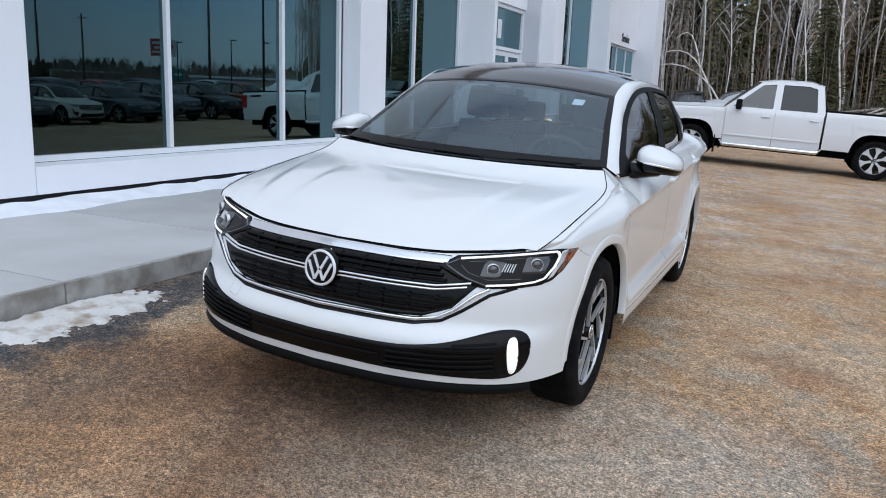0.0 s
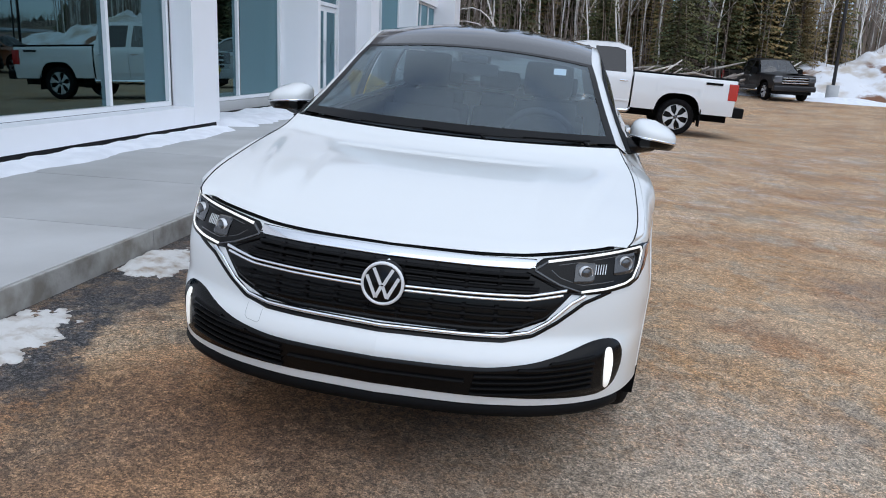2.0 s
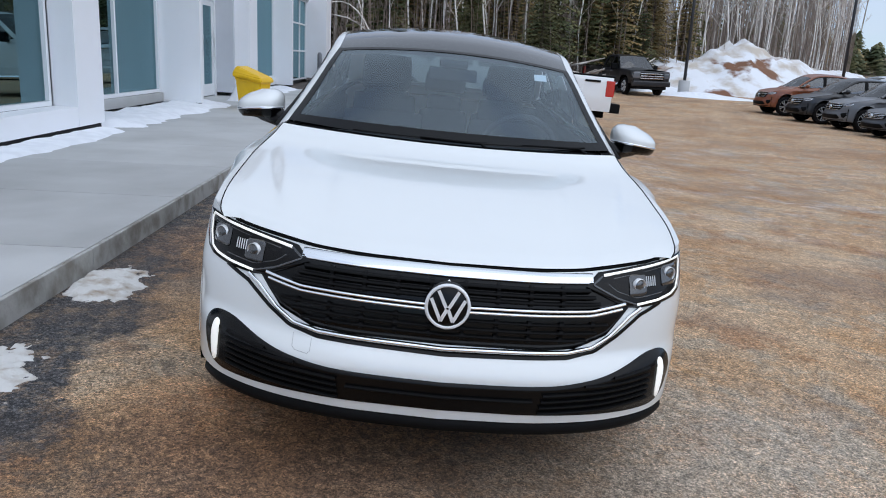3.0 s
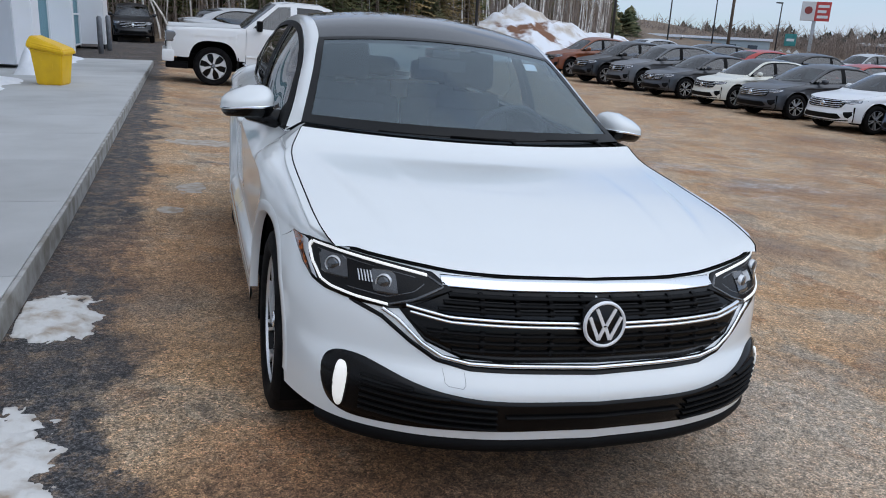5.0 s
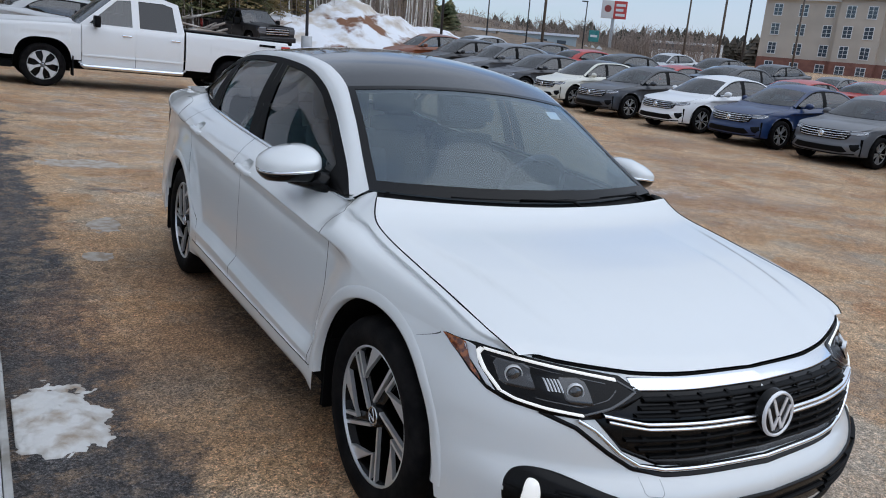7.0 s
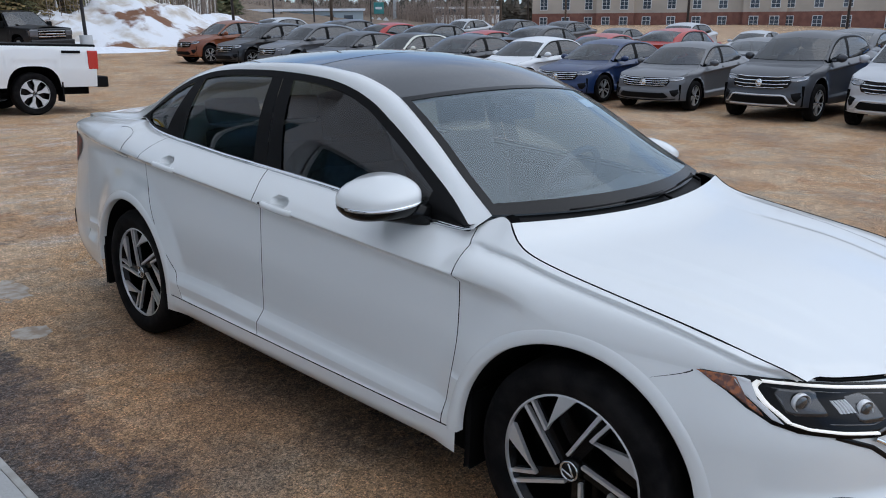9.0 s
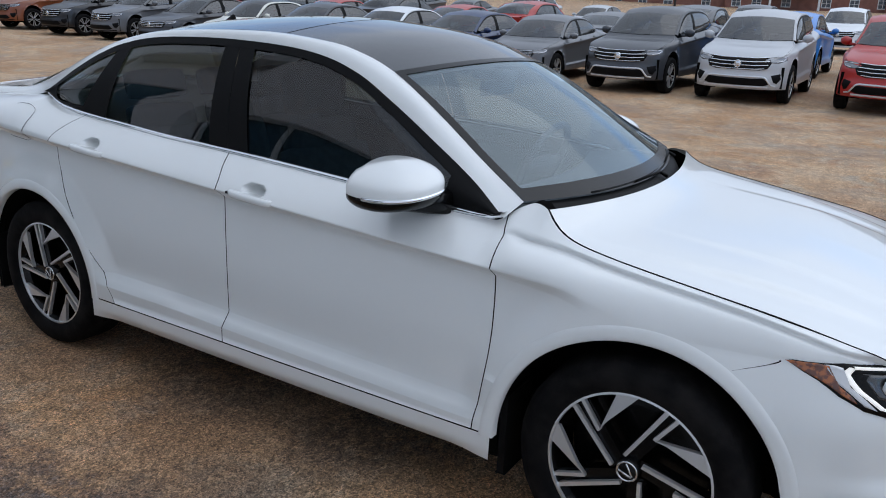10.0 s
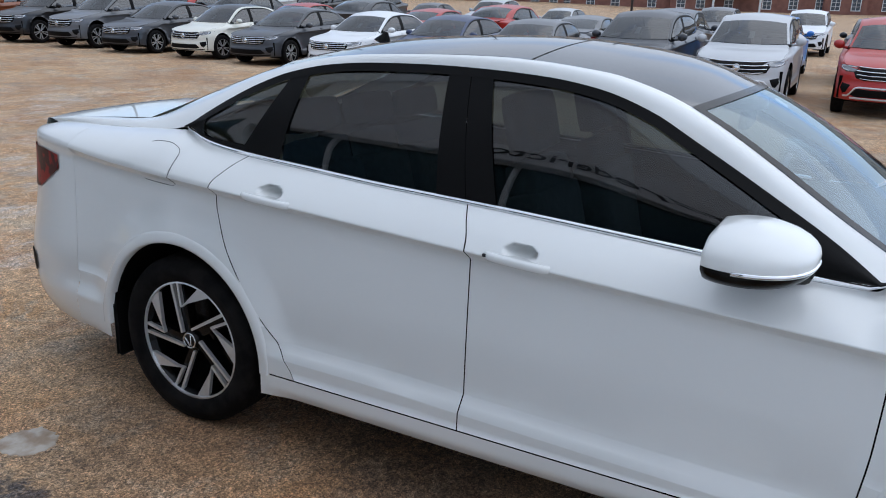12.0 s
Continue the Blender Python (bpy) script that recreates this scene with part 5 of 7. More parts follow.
    for (x0, x1, k) in ((-0.42, 0.16, 0.0), (0.02, 0.60, 0.0)):
        pts = []
        for i in range(12):
            x = x0 + (x1 - x0) * i / 11
            sx = x / 0.715
            pts.append((x, 0.43 - 0.150 * (1 - sx * sx) + 0.004 + 0.010 * i / 11, 1.000 - 0.016 * (1 - sx * sx) + 0.004 + 0.006 * i / 11))
        wp.append(tube(pts, 0.0042, 6))
        wp.append(tube([(x1, pts[-1][1] - 0.04, pts[-1][2] - 0.022), (x1 - 0.03, pts[-1][1] - 0.02, pts[-1][2] - 0.004), ((x0 + x1) / 2, pts[6][1] - 0.006, pts[6][2] + 0.004)], [0.008, 0.006, 0.0035], 6))
    P("wiper", [wp[0], wp[1]], M_plastic)
    P("wiper", [wp[2], wp[3]], M_plastic)
    cw = [[(p[0], p[1] - 0.06 * q, p[2] - 0.060 * q), (p[0], p[1] - 0.02 * q, p[2] - 0.022 * q), (p[0], p[1] + 0.01, p[2] - 0.006)] for p in curve3(WSH, 41) for q in (1 - 0.7 * (abs(p[0]) / 0.715) ** 4,)]
    P("cowl", [grid(cw)], M_plastic)
    # antenna, mirror pod and sticker
    bm = bmesh.new()
    bmesh.ops.create_cone(bm, segments=12, radius1=0.03, radius2=0.004, depth=0.05, cap_ends=True)
    bmesh.ops.transform(bm, matrix=pose(0, 2.36, 1.455, 20) @ Matrix.Diagonal((0.5, 1.6, 1, 1)), verts=bm.verts)
    part("antenna_fin", bm, M_gloss, root)
    bm = bmesh.new()
    box(bm, -0.07, 0.07, 0.86, 1.00, 1.285, 1.325, bevel=0.02)
    box(bm, -0.12, 0.12, 0.90, 0.93, 1.225, 1.285, bevel=0.012)
    part("mirror_pod", bm, M_dash, root)
    st = bulge(wsg, 0.025)[17, 9] + np.array([0.0, 0.010, -0.012])
    bm = boxes((-0.03, 0.03, -0.002, 0.0, -0.028, 0.028))
    so = part("windscreen_sticker", bm, M_sticker, root)
    so.matrix_local = look(tuple(st), tuple(st + np.array([0, 0.5, -0.86]))) @ pose(0, 0, 0, 90)
    sr = part("sticker_print", boxes((-0.022, 0.012, -0.003, -0.002, 0.004, 0.012)), M_redprint, so)
    # cabin
    cab = P("cabin_floor", [([(-0.7, 0.3, 0.35), (0.7, 0.3, 0.35), (0.7, 3.2, 0.5), (-0.7, 3.2, 0.5)], [(0, 1, 2, 3)])], M_seat)
    dash = [[(x, 0.43 - 0.150 * (1 - (x / 0.715) ** 2) + 0.04 + dy, 0.965 + dz) for dy, dz in ((0, -0.005), (0.18, 0.0), (0.32, -0.02), (0.36, -0.12), (0.34, -0.4))] for x in np.linspace(-0.68, 0.68, 16)]
    P("dashboard", [grid(dash)], M_dash)
    t = [(0.36 + 0.185 * math.cos(a), 0.86 - 0.07 * math.sin(a), 0.92 + 0.17 * math.sin(a)) for a in np.linspace(0, 2 * math.pi, 29)]
    P("steering_wheel", [tube(t, 0.016, 8, caps=False), tube([(0.2, 0.86, 0.92), (0.36, 0.84, 0.91), (0.52, 0.86, 0.92)], [0.02, 0.05, 0.02], 8)], M_dash)
    for x in (-0.36, 0.36):
        seat(root, x, 1.28)
    for x in (-0.40, 0.0, 0.40):
        seat(root, x, 2.18, 0.42 if x else 0.34, rear=True)
    P("headliner", [grid(roof + np.array([0, 0, -0.03]), flip=True)], M_headl)
    wm = wheel_meshes()
    for (x, y, sd, tn) in ((0.750, 0.0, 1, 10), (-0.750, 0.0, -1, 50), (0.752, WBASE, 1, 40), (-0.752, WBASE, -1, 22)):
        wheel(root, x, y, WR, sd, *wm, turn=tn)
    return root


def seat(root, x, y, w=0.46, rear=False):
    bm = bmesh.new()
    top = 1.02 if not rear else 1.0
    box(bm, x - w / 2, x + w / 2, y - 0.42, y + 0.08, 0.40, 0.58, bevel=0.05)
    box(bm, x - w / 2, x + w / 2, -0.07, 0.07, -0.1, top - 0.52, bevel=0.06, m=pose(0, y + 0.10, 0.52, -14))
    box(bm, x - w / 2 + 0.05, x + w / 2 - 0.05, -0.055, 0.055, top - 0.56, top - 0.42, bevel=0.05, m=pose(0, y + 0.10, 0.52, -14))
    s = part("seat", bm, M_seat, root, smooth=True)
    bm = bmesh.new()
    hh = 0.13 if rear else 0.2
    box(bm, x - 0.14, x + 0.14, -0.05, 0.05, top - 0.42, top - 0.42 + hh, bevel=0.045, m=pose(0, y + 0.10, 0.54, -14))
    part("headrest", bm, M_seat, s, smooth=True)
    return s


def mirror(root, s, paint=None):
    """A door mirror: a painted shell over a black base, with a bright line between, on a stalk."""
    c, h = (0.905, 0.76, 1.038), (0.110, 0.140, 0.078)

    def pt(u, v, full=1.0):
        # u round the body from front to back, v from below (-1) to above (1)
        cu, su = math.cos(u), math.sin(u)
        sg = lambda a, p: math.copysign(abs(a) ** p, a)
        cv = max(0.0, 1 - abs(v * full) ** 2.8) ** 0.5
        x, y, z = sg(cu, 0.8) * cv, sg(su, 0.85) * cv, v
        y = min(y, 0.62)
        out = ((x + 1) * 0.5) ** 1.4
        taper = (1 - 0.34 * out) * (1 - 0.30 * max(0.0, -y) ** 1.5)
        return (s * (c[0] + x * h[0]), c[1] + y * h[1] + 0.02 * x, c[2] + z * h[2] * taper - 0.030 * out + 0.008)

    us = np.linspace(0, 2 * math.pi, 41)[:-1]
    top = [[pt(u, v) for v in np.linspace(-0.26, 1, 11)] for u in us]
    low = [[pt(u, v, 0.72) for v in np.linspace(-1, -0.26, 7)] for u in us]
    low = [[(p[0] + (s * c[0] - p[0]) * 0.999 * (k == 0), p[1] + (c[1] - p[1]) * 0.999 * (k == 0), p[2]) for k, p in enumerate([r[0]] + r)] for r in low]
    fl = s < 0
    shell = part("mirror_shell", mesh_of("mirror_shell", [grid(top, closed_u=True, flip=fl)], paint or M_white), None, root)
    part("mirror_base", mesh_of("mirror_base", [grid(low, closed_u=True, flip=fl), tube([(s * 0.765, 0.66, 0.972), (s * 0.82, 0.70, 0.978), (s * 0.90, 0.75, 0.99)], [0.046, 0.038, 0.036], 8)], M_gloss), None, shell)
    ln = [pt(u, -0.28) for u in np.linspace(math.pi * 0.98, math.pi * 2.02, 24)]
    part("turn_signal", mesh_of("turn_signal", [tube(ln, 0.006, 6)], M_chrome), None, shell)
    gl = boxes((s * (c[0] - 0.075), s * (c[0] + 0.045), c[1] + 0.0735, c[1] + 0.076, c[2] - 0.045, c[2] + 0.030))
    part("mirror_glass", gl, M_chrome, shell)
    return shell


hero_car()

# ---- parked cars ----
PAINTS = {}


def paint(name, base, metal=0.3):
    if name not in PAINTS:
        PAINTS[name] = mat(name + "_car_paint", base, 0.35, metal=0.0, coat=0.3)
    return PAINTS[name]


def warp_fn(kz=1.0, ky=1.0, kx=1.0, hatch=0.0, lift=0.0):
    def f(v):
        x, y, z = v
        t = min(max((z - 0.93) / 0.45, 0), 1)
        r = min(max((y - 1.7) / 1.2, 0), 1)
        y2 = y + hatch * t * r * r
        return (x * kx * (1 + 0.10 * t * (kz - 1) * 3), y2 * ky, lift + z * kz + (0.10 * t * hatch * r if hatch else 0))
    return f


KIND = {
    "sedan": dict(),
    "suv": dict(kz=1.19, kx=1.04, hatch=0.62, lift=0.02),
    "crossover": dict(kz=1.13, ky=0.95, kx=1.0, hatch=0.58, lift=0.02),
    "hatchback": dict(kz=1.0, ky=0.83, kx=0.95, hatch=0.62),
}
_cache = {}


def parked_meshes(kind):
    if kind in _cache:
        return _cache[kind]
    f = warp_fn(**KIND[kind])
    W = lambda pieces: [([f(v) for v in vs], fs) for vs, fs in pieces]
    out = {}

    def put(name, pieces, m=None, smooth=True):
        out[name] = mesh_of(name, W(pieces), m, smooth)
        if m is None:
            out[name].materials.append(M_white)
    um = float(U_OF_Y(-0.335))
    bump = []
    for u in np.linspace(0, um, 20):
        y = float(OY(u))
        zl = 0.242 if y < -ARCH else HUB_R + math.sqrt(max(ARCH ** 2 - y * y, 0))
        bump.append(skin(np.full(14, u), np.linspace(zl, float(ZLAMP(y)) - 0.002, 14)))
    side = grid(panel_grid(-0.335, 3.30, 0.255, n=72, nlow=10, ntop=5))
    ur = np.linspace(float(U_OF_Y(3.30)), 18, 14)
    rb = [np.concatenate([skin(np.full(12, u), np.linspace(0.25, float(crease(OY(u))), 12)), skin_top(np.full(4, u), np.linspace(0, 1, 5)[1:])]) for u in ur]
    n = 15
    railB, railA, railC, railD = rail_between(Y_HEAD, 2.45, 10), rail_between(Y_FOOT, Y_HEAD, 7), rail_between(2.45, 3.08, 7), rail_between(3.08, 3.72, 5)
    back = curve3([(0.60 * s, 3.72 + 0.10 * (1 - s * s), 1.056) for s in np.linspace(-1, 1, 21)], n)
    roof = bulge(coons(curve3(HEAD, n), curve3(RHEAD, n), flip_x(railB), railB), 0.022)
    rail = curve3(RAIL, 50)
    top_end = skin_top(U_OF_Y(np.array([2.88, 3.05, 3.3, 3.5, 3.70])), np.ones(5))
    lowc = curve3(DLO + [tuple(p) for p in top_end], 50)
    Rg = [[lowc[i] + (rail[i] - lowc[i]) * k + np.array([0.012, 0, 0.016]) * math.sin(math.pi * k) for k in np.linspace(0, 1, 5)] for i in range(50)]
    put("body", both(grid(bump)) + both(fender_tip(6)) + both(side) + both(grid(rb)) + both(grid(Rg, flip=True)))
    put("hood", [grid(hood_grid(21, 14))])
    put("roof", [grid(roof)])
    put("boot_lid", [grid(coons(curve3(DECKF, n), back, flip_x(railD), railD)), grid([[tuple(p), (p[0], p[1] + 0.03, p[2] - 0.06), (p[0], p[1] + 0.02, p[2] - 0.2)] for p in back])])
    put("windscreen", [grid(bulge(coons(curve3(WSH, n), curve3(HEAD, n), flip_x(railA), railA), 0.025))], M_carglass2)
    put("rear_window", [grid(bulge(coons(curve3(RHEAD, n), curve3(DECKF, n), flip_x(railC), railC), 0.02))], M_carglass2)
    for nm, y0, y1 in (("front_side_glass", 0.60, 1.46), ("rear_side_glass", 1.58, 2.68)):
        for sd, q in zip(("_left", "_right"), both(grid(side_band(y0, y1, 0.0, 0.94, 0.0, 14, 5)))):
            put(nm + sd, [q], M_carglass2)
    for sd, q, q2 in zip(("_left", "_right"), both(grid(side_band(1.45, 1.59, 0, 1.0, 0.002, 3, 5))), both(grid(side_band(0.52, 2.76, 0.92, 1.0, 0.003, 24, 3)))):
        put("window_frame" + sd, [q, q2], M_plastic)
    tall = kind != "sedan"
    GRL = [(-0.52, 0.740), (0.52, 0.740), (0.58, 0.665), (0.53, 0.575), (0.40, 0.545), (-0.40, 0.545), (-0.53, 0.575), (-0.58, 0.665)]
    put("grille", [front_patch(GRL, 0.004, 0.03, 0.006)], M_gloss)
    for k, (z, w2) in enumerate(((0.560, 0.47), (0.618, 0.53), (0.676, 0.54), (0.735, 0.50)) if tall else ((0.575, 0.50), (0.622, 0.53), (0.668, 0.54), (0.715, 0.52))):
        put("grille_bar_%d" % k, [front_bar([(-w2, z + 0.014), (-0.3, z), (0.3, z), (w2, z + 0.014)], 0.013, 0.016, 24)], M_chrome)
    HLp = [(0.53, 0.69), (0.535, 0.752), (0.70, 0.764), (0.83, 0.766), (0.80, 0.705), (0.70, 0.665), (0.59, 0.664)]
    ins = front_bar([(0.55, 0.735), (0.68, 0.748), (0.79, 0.748), (0.76, 0.70), (0.66, 0.682)], 0.012, 0.010, 24)
    put("lamp_strip_left", [ins], M_alu)
    put("lamp_strip_right", [mirrored(ins)], M_alu)
    pk = front_patch([(0.60, 0.47), (0.74, 0.50), (0.765, 0.42), (0.71, 0.34), (0.66, 0.36)], 0.003, 0.02, 0.006)
    put("side_intake_left", [pk], M_plastic)
    put("side_intake_right", [mirrored(pk)], M_plastic)
    put("headlight_left", [front_patch(HLp, 0.004, 0.03, 0.006)], M_lampgrey)
    put("headlight_right", [mirrored(front_patch(HLp, 0.004, 0.03, 0.006))], M_lampgrey)
    IN = [(-0.50, 0.425), (-0.3, 0.415), (0.3, 0.415), (0.50, 0.425), (0.60, 0.33), (0.5, 0.30), (-0.5, 0.30), (-0.60, 0.33)]
    put("lower_intake", [front_patch(IN, 0.003, 0.05, 0.006)], M_plastic)
    if kind == "suv":
        put("lip_trim", [front_bar([(-0.70, 0.30), (-0.62, 0.31), (-0.52, 0.43), (-0.46, 0.445), (0, 0.440), (0.46, 0.445), (0.52, 0.43), (0.62, 0.31), (0.70, 0.30)], 0.026, 0.016, 60)], M_alu)
        put("skid_plate", [front_bar([(-0.58, 0.278), (0, 0.272), (0.58, 0.278)], 0.030, 0.012, 30)], M_alu)
    else:
        put("lip_trim", [front_bar([(-0.72, 0.29), (-0.45, 0.262), (0, 0.258), (0.45, 0.262), (0.72, 0.29)], 0.024, 0.012, 40)], M_plastic)
    tag = np.array([WSH[9], WSH[11], HEAD[11], HEAD[9]], float)
    cen = tag.mean(0)
    put("price_tag", [([tuple(cen + (tag[i] - cen) * np.array([0.8, 0.30, 0.30]) + np.array([0.03, 0.0, -0.05])) for i in range(4)], [(0, 1, 2, 3)])], M_sticker)
    for h, ax in ((0.0, "front"), (WBASE, "rear")):
        for sd, q in zip(("_left", "_right"), both(grid([[(xx, h + (ARCH + 0.004) * math.cos(w2), HUB_R + (ARCH + 0.004) * math.sin(w2)) for xx in (0.45, 0.862)] for w2 in np.linspace(-0.35, math.pi + 0.35, 16)]))):
            put(ax + "_wheel_housing" + sd, [q], M_seam)
    put("underbody", [([(-0.8, -0.6, 0.26), (0.8, -0.6, 0.26), (0.8, 3.6, 0.26), (-0.8, 3.6, 0.26)], [(0, 1, 2, 3)]), ([(-0.8, -0.6, 0.26), (0.8, -0.6, 0.26), (0.8, -0.6, 0.6), (-0.8, -0.6, 0.6)], [(0, 1, 2, 3)])], M_seam)
    put("tail_lamp_left", [grid([skin(np.full(4, float(U_OF_Y(y))), np.linspace(0.80, 0.93, 4)) + np.array([0.004, 0.004, 0]) for y in np.linspace(3.45, 3.82, 8)])], M_red)
    put("tail_lamp_right", [mirrored(grid([skin(np.full(4, float(U_OF_Y(y))), np.linspace(0.80, 0.93, 4)) + np.array([0.004, 0.004, 0]) for y in np.linspace(3.45, 3.82, 8)]))], M_red)
    seats = []
    for x in (-0.36, 0.36):
        for y in (1.30, 2.2):
            seats.append(([(x + a * 0.22, y + b2 * 0.08 + (c - 0.45) * 0.2, c) for a in (-1, 1) for b2 in (-1, 1) for c in (0.45, 1.05)], [(0, 1, 3, 2), (4, 6, 7, 5), (0, 4, 5, 1), (2, 3, 7, 6), (1, 5, 7, 3)]))
    for k, q in enumerate(seats):
        put("seat_%d" % k, [q], M_seat, smooth=False)
    put("dashboard", [grid([[(x, 0.30, 0.95), (x, 0.62, 0.96), (x, 0.7, 0.5)] for x in (-0.66, 0, 0.66)])], M_dash)
    ringp = revolve([(0.050, 0.018), (0.054, 0.024), (0.062, 0.022), (0.064, 0.01)], 24)
    yb = front_y(0, 0.635)
    badge = []
    for vs, fs in [ringp, revolve([(0.001, 0.016), (0.055, 0.016), (0.06, 0.0)], 24), plate_x(bar_poly((0.028, 0.04), (0.002, -0.04), 0.012, 0.012), 0.016, 0.022), plate_x(bar_poly((-0.028, 0.04), (-0.002, -0.04), 0.012, 0.012), 0.016, 0.022)]:
        badge.append(([(y, yb - x, z + 0.636) for x, y, z in vs], fs))
    put("badge", badge, M_chrome)
    for s, nm in ((1, "mirror_left"), (-1, "mirror_right")):
        top = []
        for u in np.linspace(0, 2 * math.pi, 17)[:-1]:
            top.append([(s * (0.93 + 0.10 * math.cos(u) * math.sqrt(max(0, 1 - v * v))), 0.74 + 0.09 * math.sin(u) * math.sqrt(max(0, 1 - v * v)), 1.03 + 0.075 * v) for v in np.linspace(-1, 1, 9)])
        put(nm, [grid(top, closed_u=True, flip=s < 0), tube([(s * 0.77, 0.66, 0.975), (s * 0.88, 0.72, 0.99)], 0.025, 6)])
    out["_warp"] = f
    _cache[kind] = out
    return out


M_carglass2 = glass_mat("parked_car_glass", (0.15, 0.18, 0.195), gloss=0.07, power=6.0)
M_lampgrey = mat("headlamp_unit", (0.20, 0.21, 0.225), 0.12, metal=0.6, coat=1.0)
WM_PARK = wheel_meshes("ten", 0.332, 0.225)
PAINTED = {"body", "hood", "roof", "boot_lid", "mirror_left", "mirror_right"}


def parked_car(kind, x, y, rz, colour, label, roof_colour=None, bars=True, group="", category="car"):
    me = parked_meshes(kind)
    root = empty("parked_" + kind, lot_at(x, y, rz), label, category, group)
    f = me["_warp"]
    for nm, m in me.items():
        if nm[0] == "_" or (nm.startswith("grille_bar") and not bars):
            continue
        ob = part(nm.replace("_left", "").replace("_right", "").rstrip("0123456789").rstrip("_"), m, None, root)
        if nm in PAINTED:
            ob.material_slots[0].link = "OBJECT"
            ob.material_slots[0].material = roof_colour if (roof_colour and nm == "roof") else colour
    k = KIND[kind].get("kz", 1.0)
    for sx in (1, -1):
        for yy in (0.0, WBASE):
            c = f((0.777 * sx, yy, 0.332))
            wh = wheel(root, c[0], c[1], 0.332 * (1 + (k - 1) * 0.75), sx, *WM_PARK)
            q = 1 + (k - 1) * 0.75
            wh.scale = (1, q, q)
    return root


silver, grey, dgrey = paint("silver", (0.50, 0.51, 0.52)), paint("grey", (0.12, 0.123, 0.13)), paint("dark_grey", (0.040, 0.043, 0.050))
blue, red, whitep = paint("blue", (0.008, 0.028, 0.095)), paint("red", (0.42, 0.02, 0.015)), paint("plain_white", (0.78, 0.79, 0.79), 0.0)
black, cream, orange = paint("black", (0.012, 0.012, 0.014), 0.1), paint("cream", (0.76, 0.745, 0.65), 0.0), paint("burnt_orange", (0.22, 0.062, 0.022))
brightblue = paint("bright_blue", (0.03, 0.22, 0.62))
GRP = "cars parked in a row across the lot"
ROW1 = [
    ("suv", 0.05, red, "red sport utility car facing the drive", None),
    ("suv", 2.7, silver, "silver sport utility car with a chrome grille", None),
    ("suv", 5.1, dgrey, "dark grey sport utility car with chrome bars", None),
    ("sedan", 7.7, grey, "grey sedan parked in the row", None),
    ("sedan", 10.05, blue, "deep blue sedan parked in the row", None),
    ("sedan", 12.4, whitep, "white sedan parked in the row", None),
    ("sedan", 15.05, dgrey, "charcoal sedan parked in the row", None),
    ("hatchback", 17.4, cream, "small cream hatchback with a black roof", black),
    ("sedan", 20.1, dgrey, "dark blue-grey sedan parked in the row", None),
    ("crossover", 22.6, grey, "grey crossover parked in the row", None),
    ("crossover", 25.4, black, "black crossover parked in the row", None),
    ("crossover", 28.4, orange, "burnt orange crossover beside the snow bank", None),
]
for kd, y, c, lb, rc in ROW1:
    parked_car(kd, 14.1 if kd != "suv" else 14.2, y, -91 + 2 * math.sin(y), c, lb, rc, group=GRP)
GRP2 = "cars parked in the rows behind"
for i, (kd, c, nm) in enumerate([("crossover", whitep, "white"), ("suv", black, "black"), ("crossover", black, "black"), ("crossover", brightblue, "bright blue"), ("suv", dgrey, "dark grey"), ("sedan", grey, "grey"), ("crossover", red, "red"), ("sedan", red, "red"), ("crossover", dgrey, "dark grey"), ("sedan", red, "red"), ("crossover", black, "black"), ("crossover", red, "red"), ("suv", dgrey, "dark"), ("sedan", black, "black"), ("crossover", silver, "silver")]):
    parked_car(kd, 23.0, -5.2 + 2.7 * i, 90 + (i % 3 - 1), c, nm + " car parked tail-on in the second row", group=GRP2)
for i, (kd, c, nm) in enumerate([("suv", whitep, "white"), ("suv", silver, "silver"), ("sedan", red, "red"), ("suv", whitep, "white"), ("suv", grey, "grey"), ("sedan", blue, "blue"), ("sedan", silver, "silver"), ("suv", silver, "silver"), ("sedan", grey, "grey"), ("suv", dgrey, "dark grey"), ("suv", black, "black"), ("crossover", silver, "silver")]):
    parked_car(kd, 32.5, -8.0 + 3.6 * i, -90 + (i % 3 - 1), c, nm + " car parked in the far row", group=GRP2)
parked_car("crossover", -3.78, 35.6, 4, black, "dark sport utility car by the end of the building")
parked_car("suv", 2.3, 23.5, 93, silver, "silver sport utility car behind the pickup")


# ---- pickups ----
M_truckred = mat("bright_red_lens", (0.50, 0.02, 0.015), 0.15, coat=1.0)
M_silverwheel = mat("silver_wheel_paint", (0.62, 0.63, 0.64), 0.3, metal=0.2, coat=0.5)


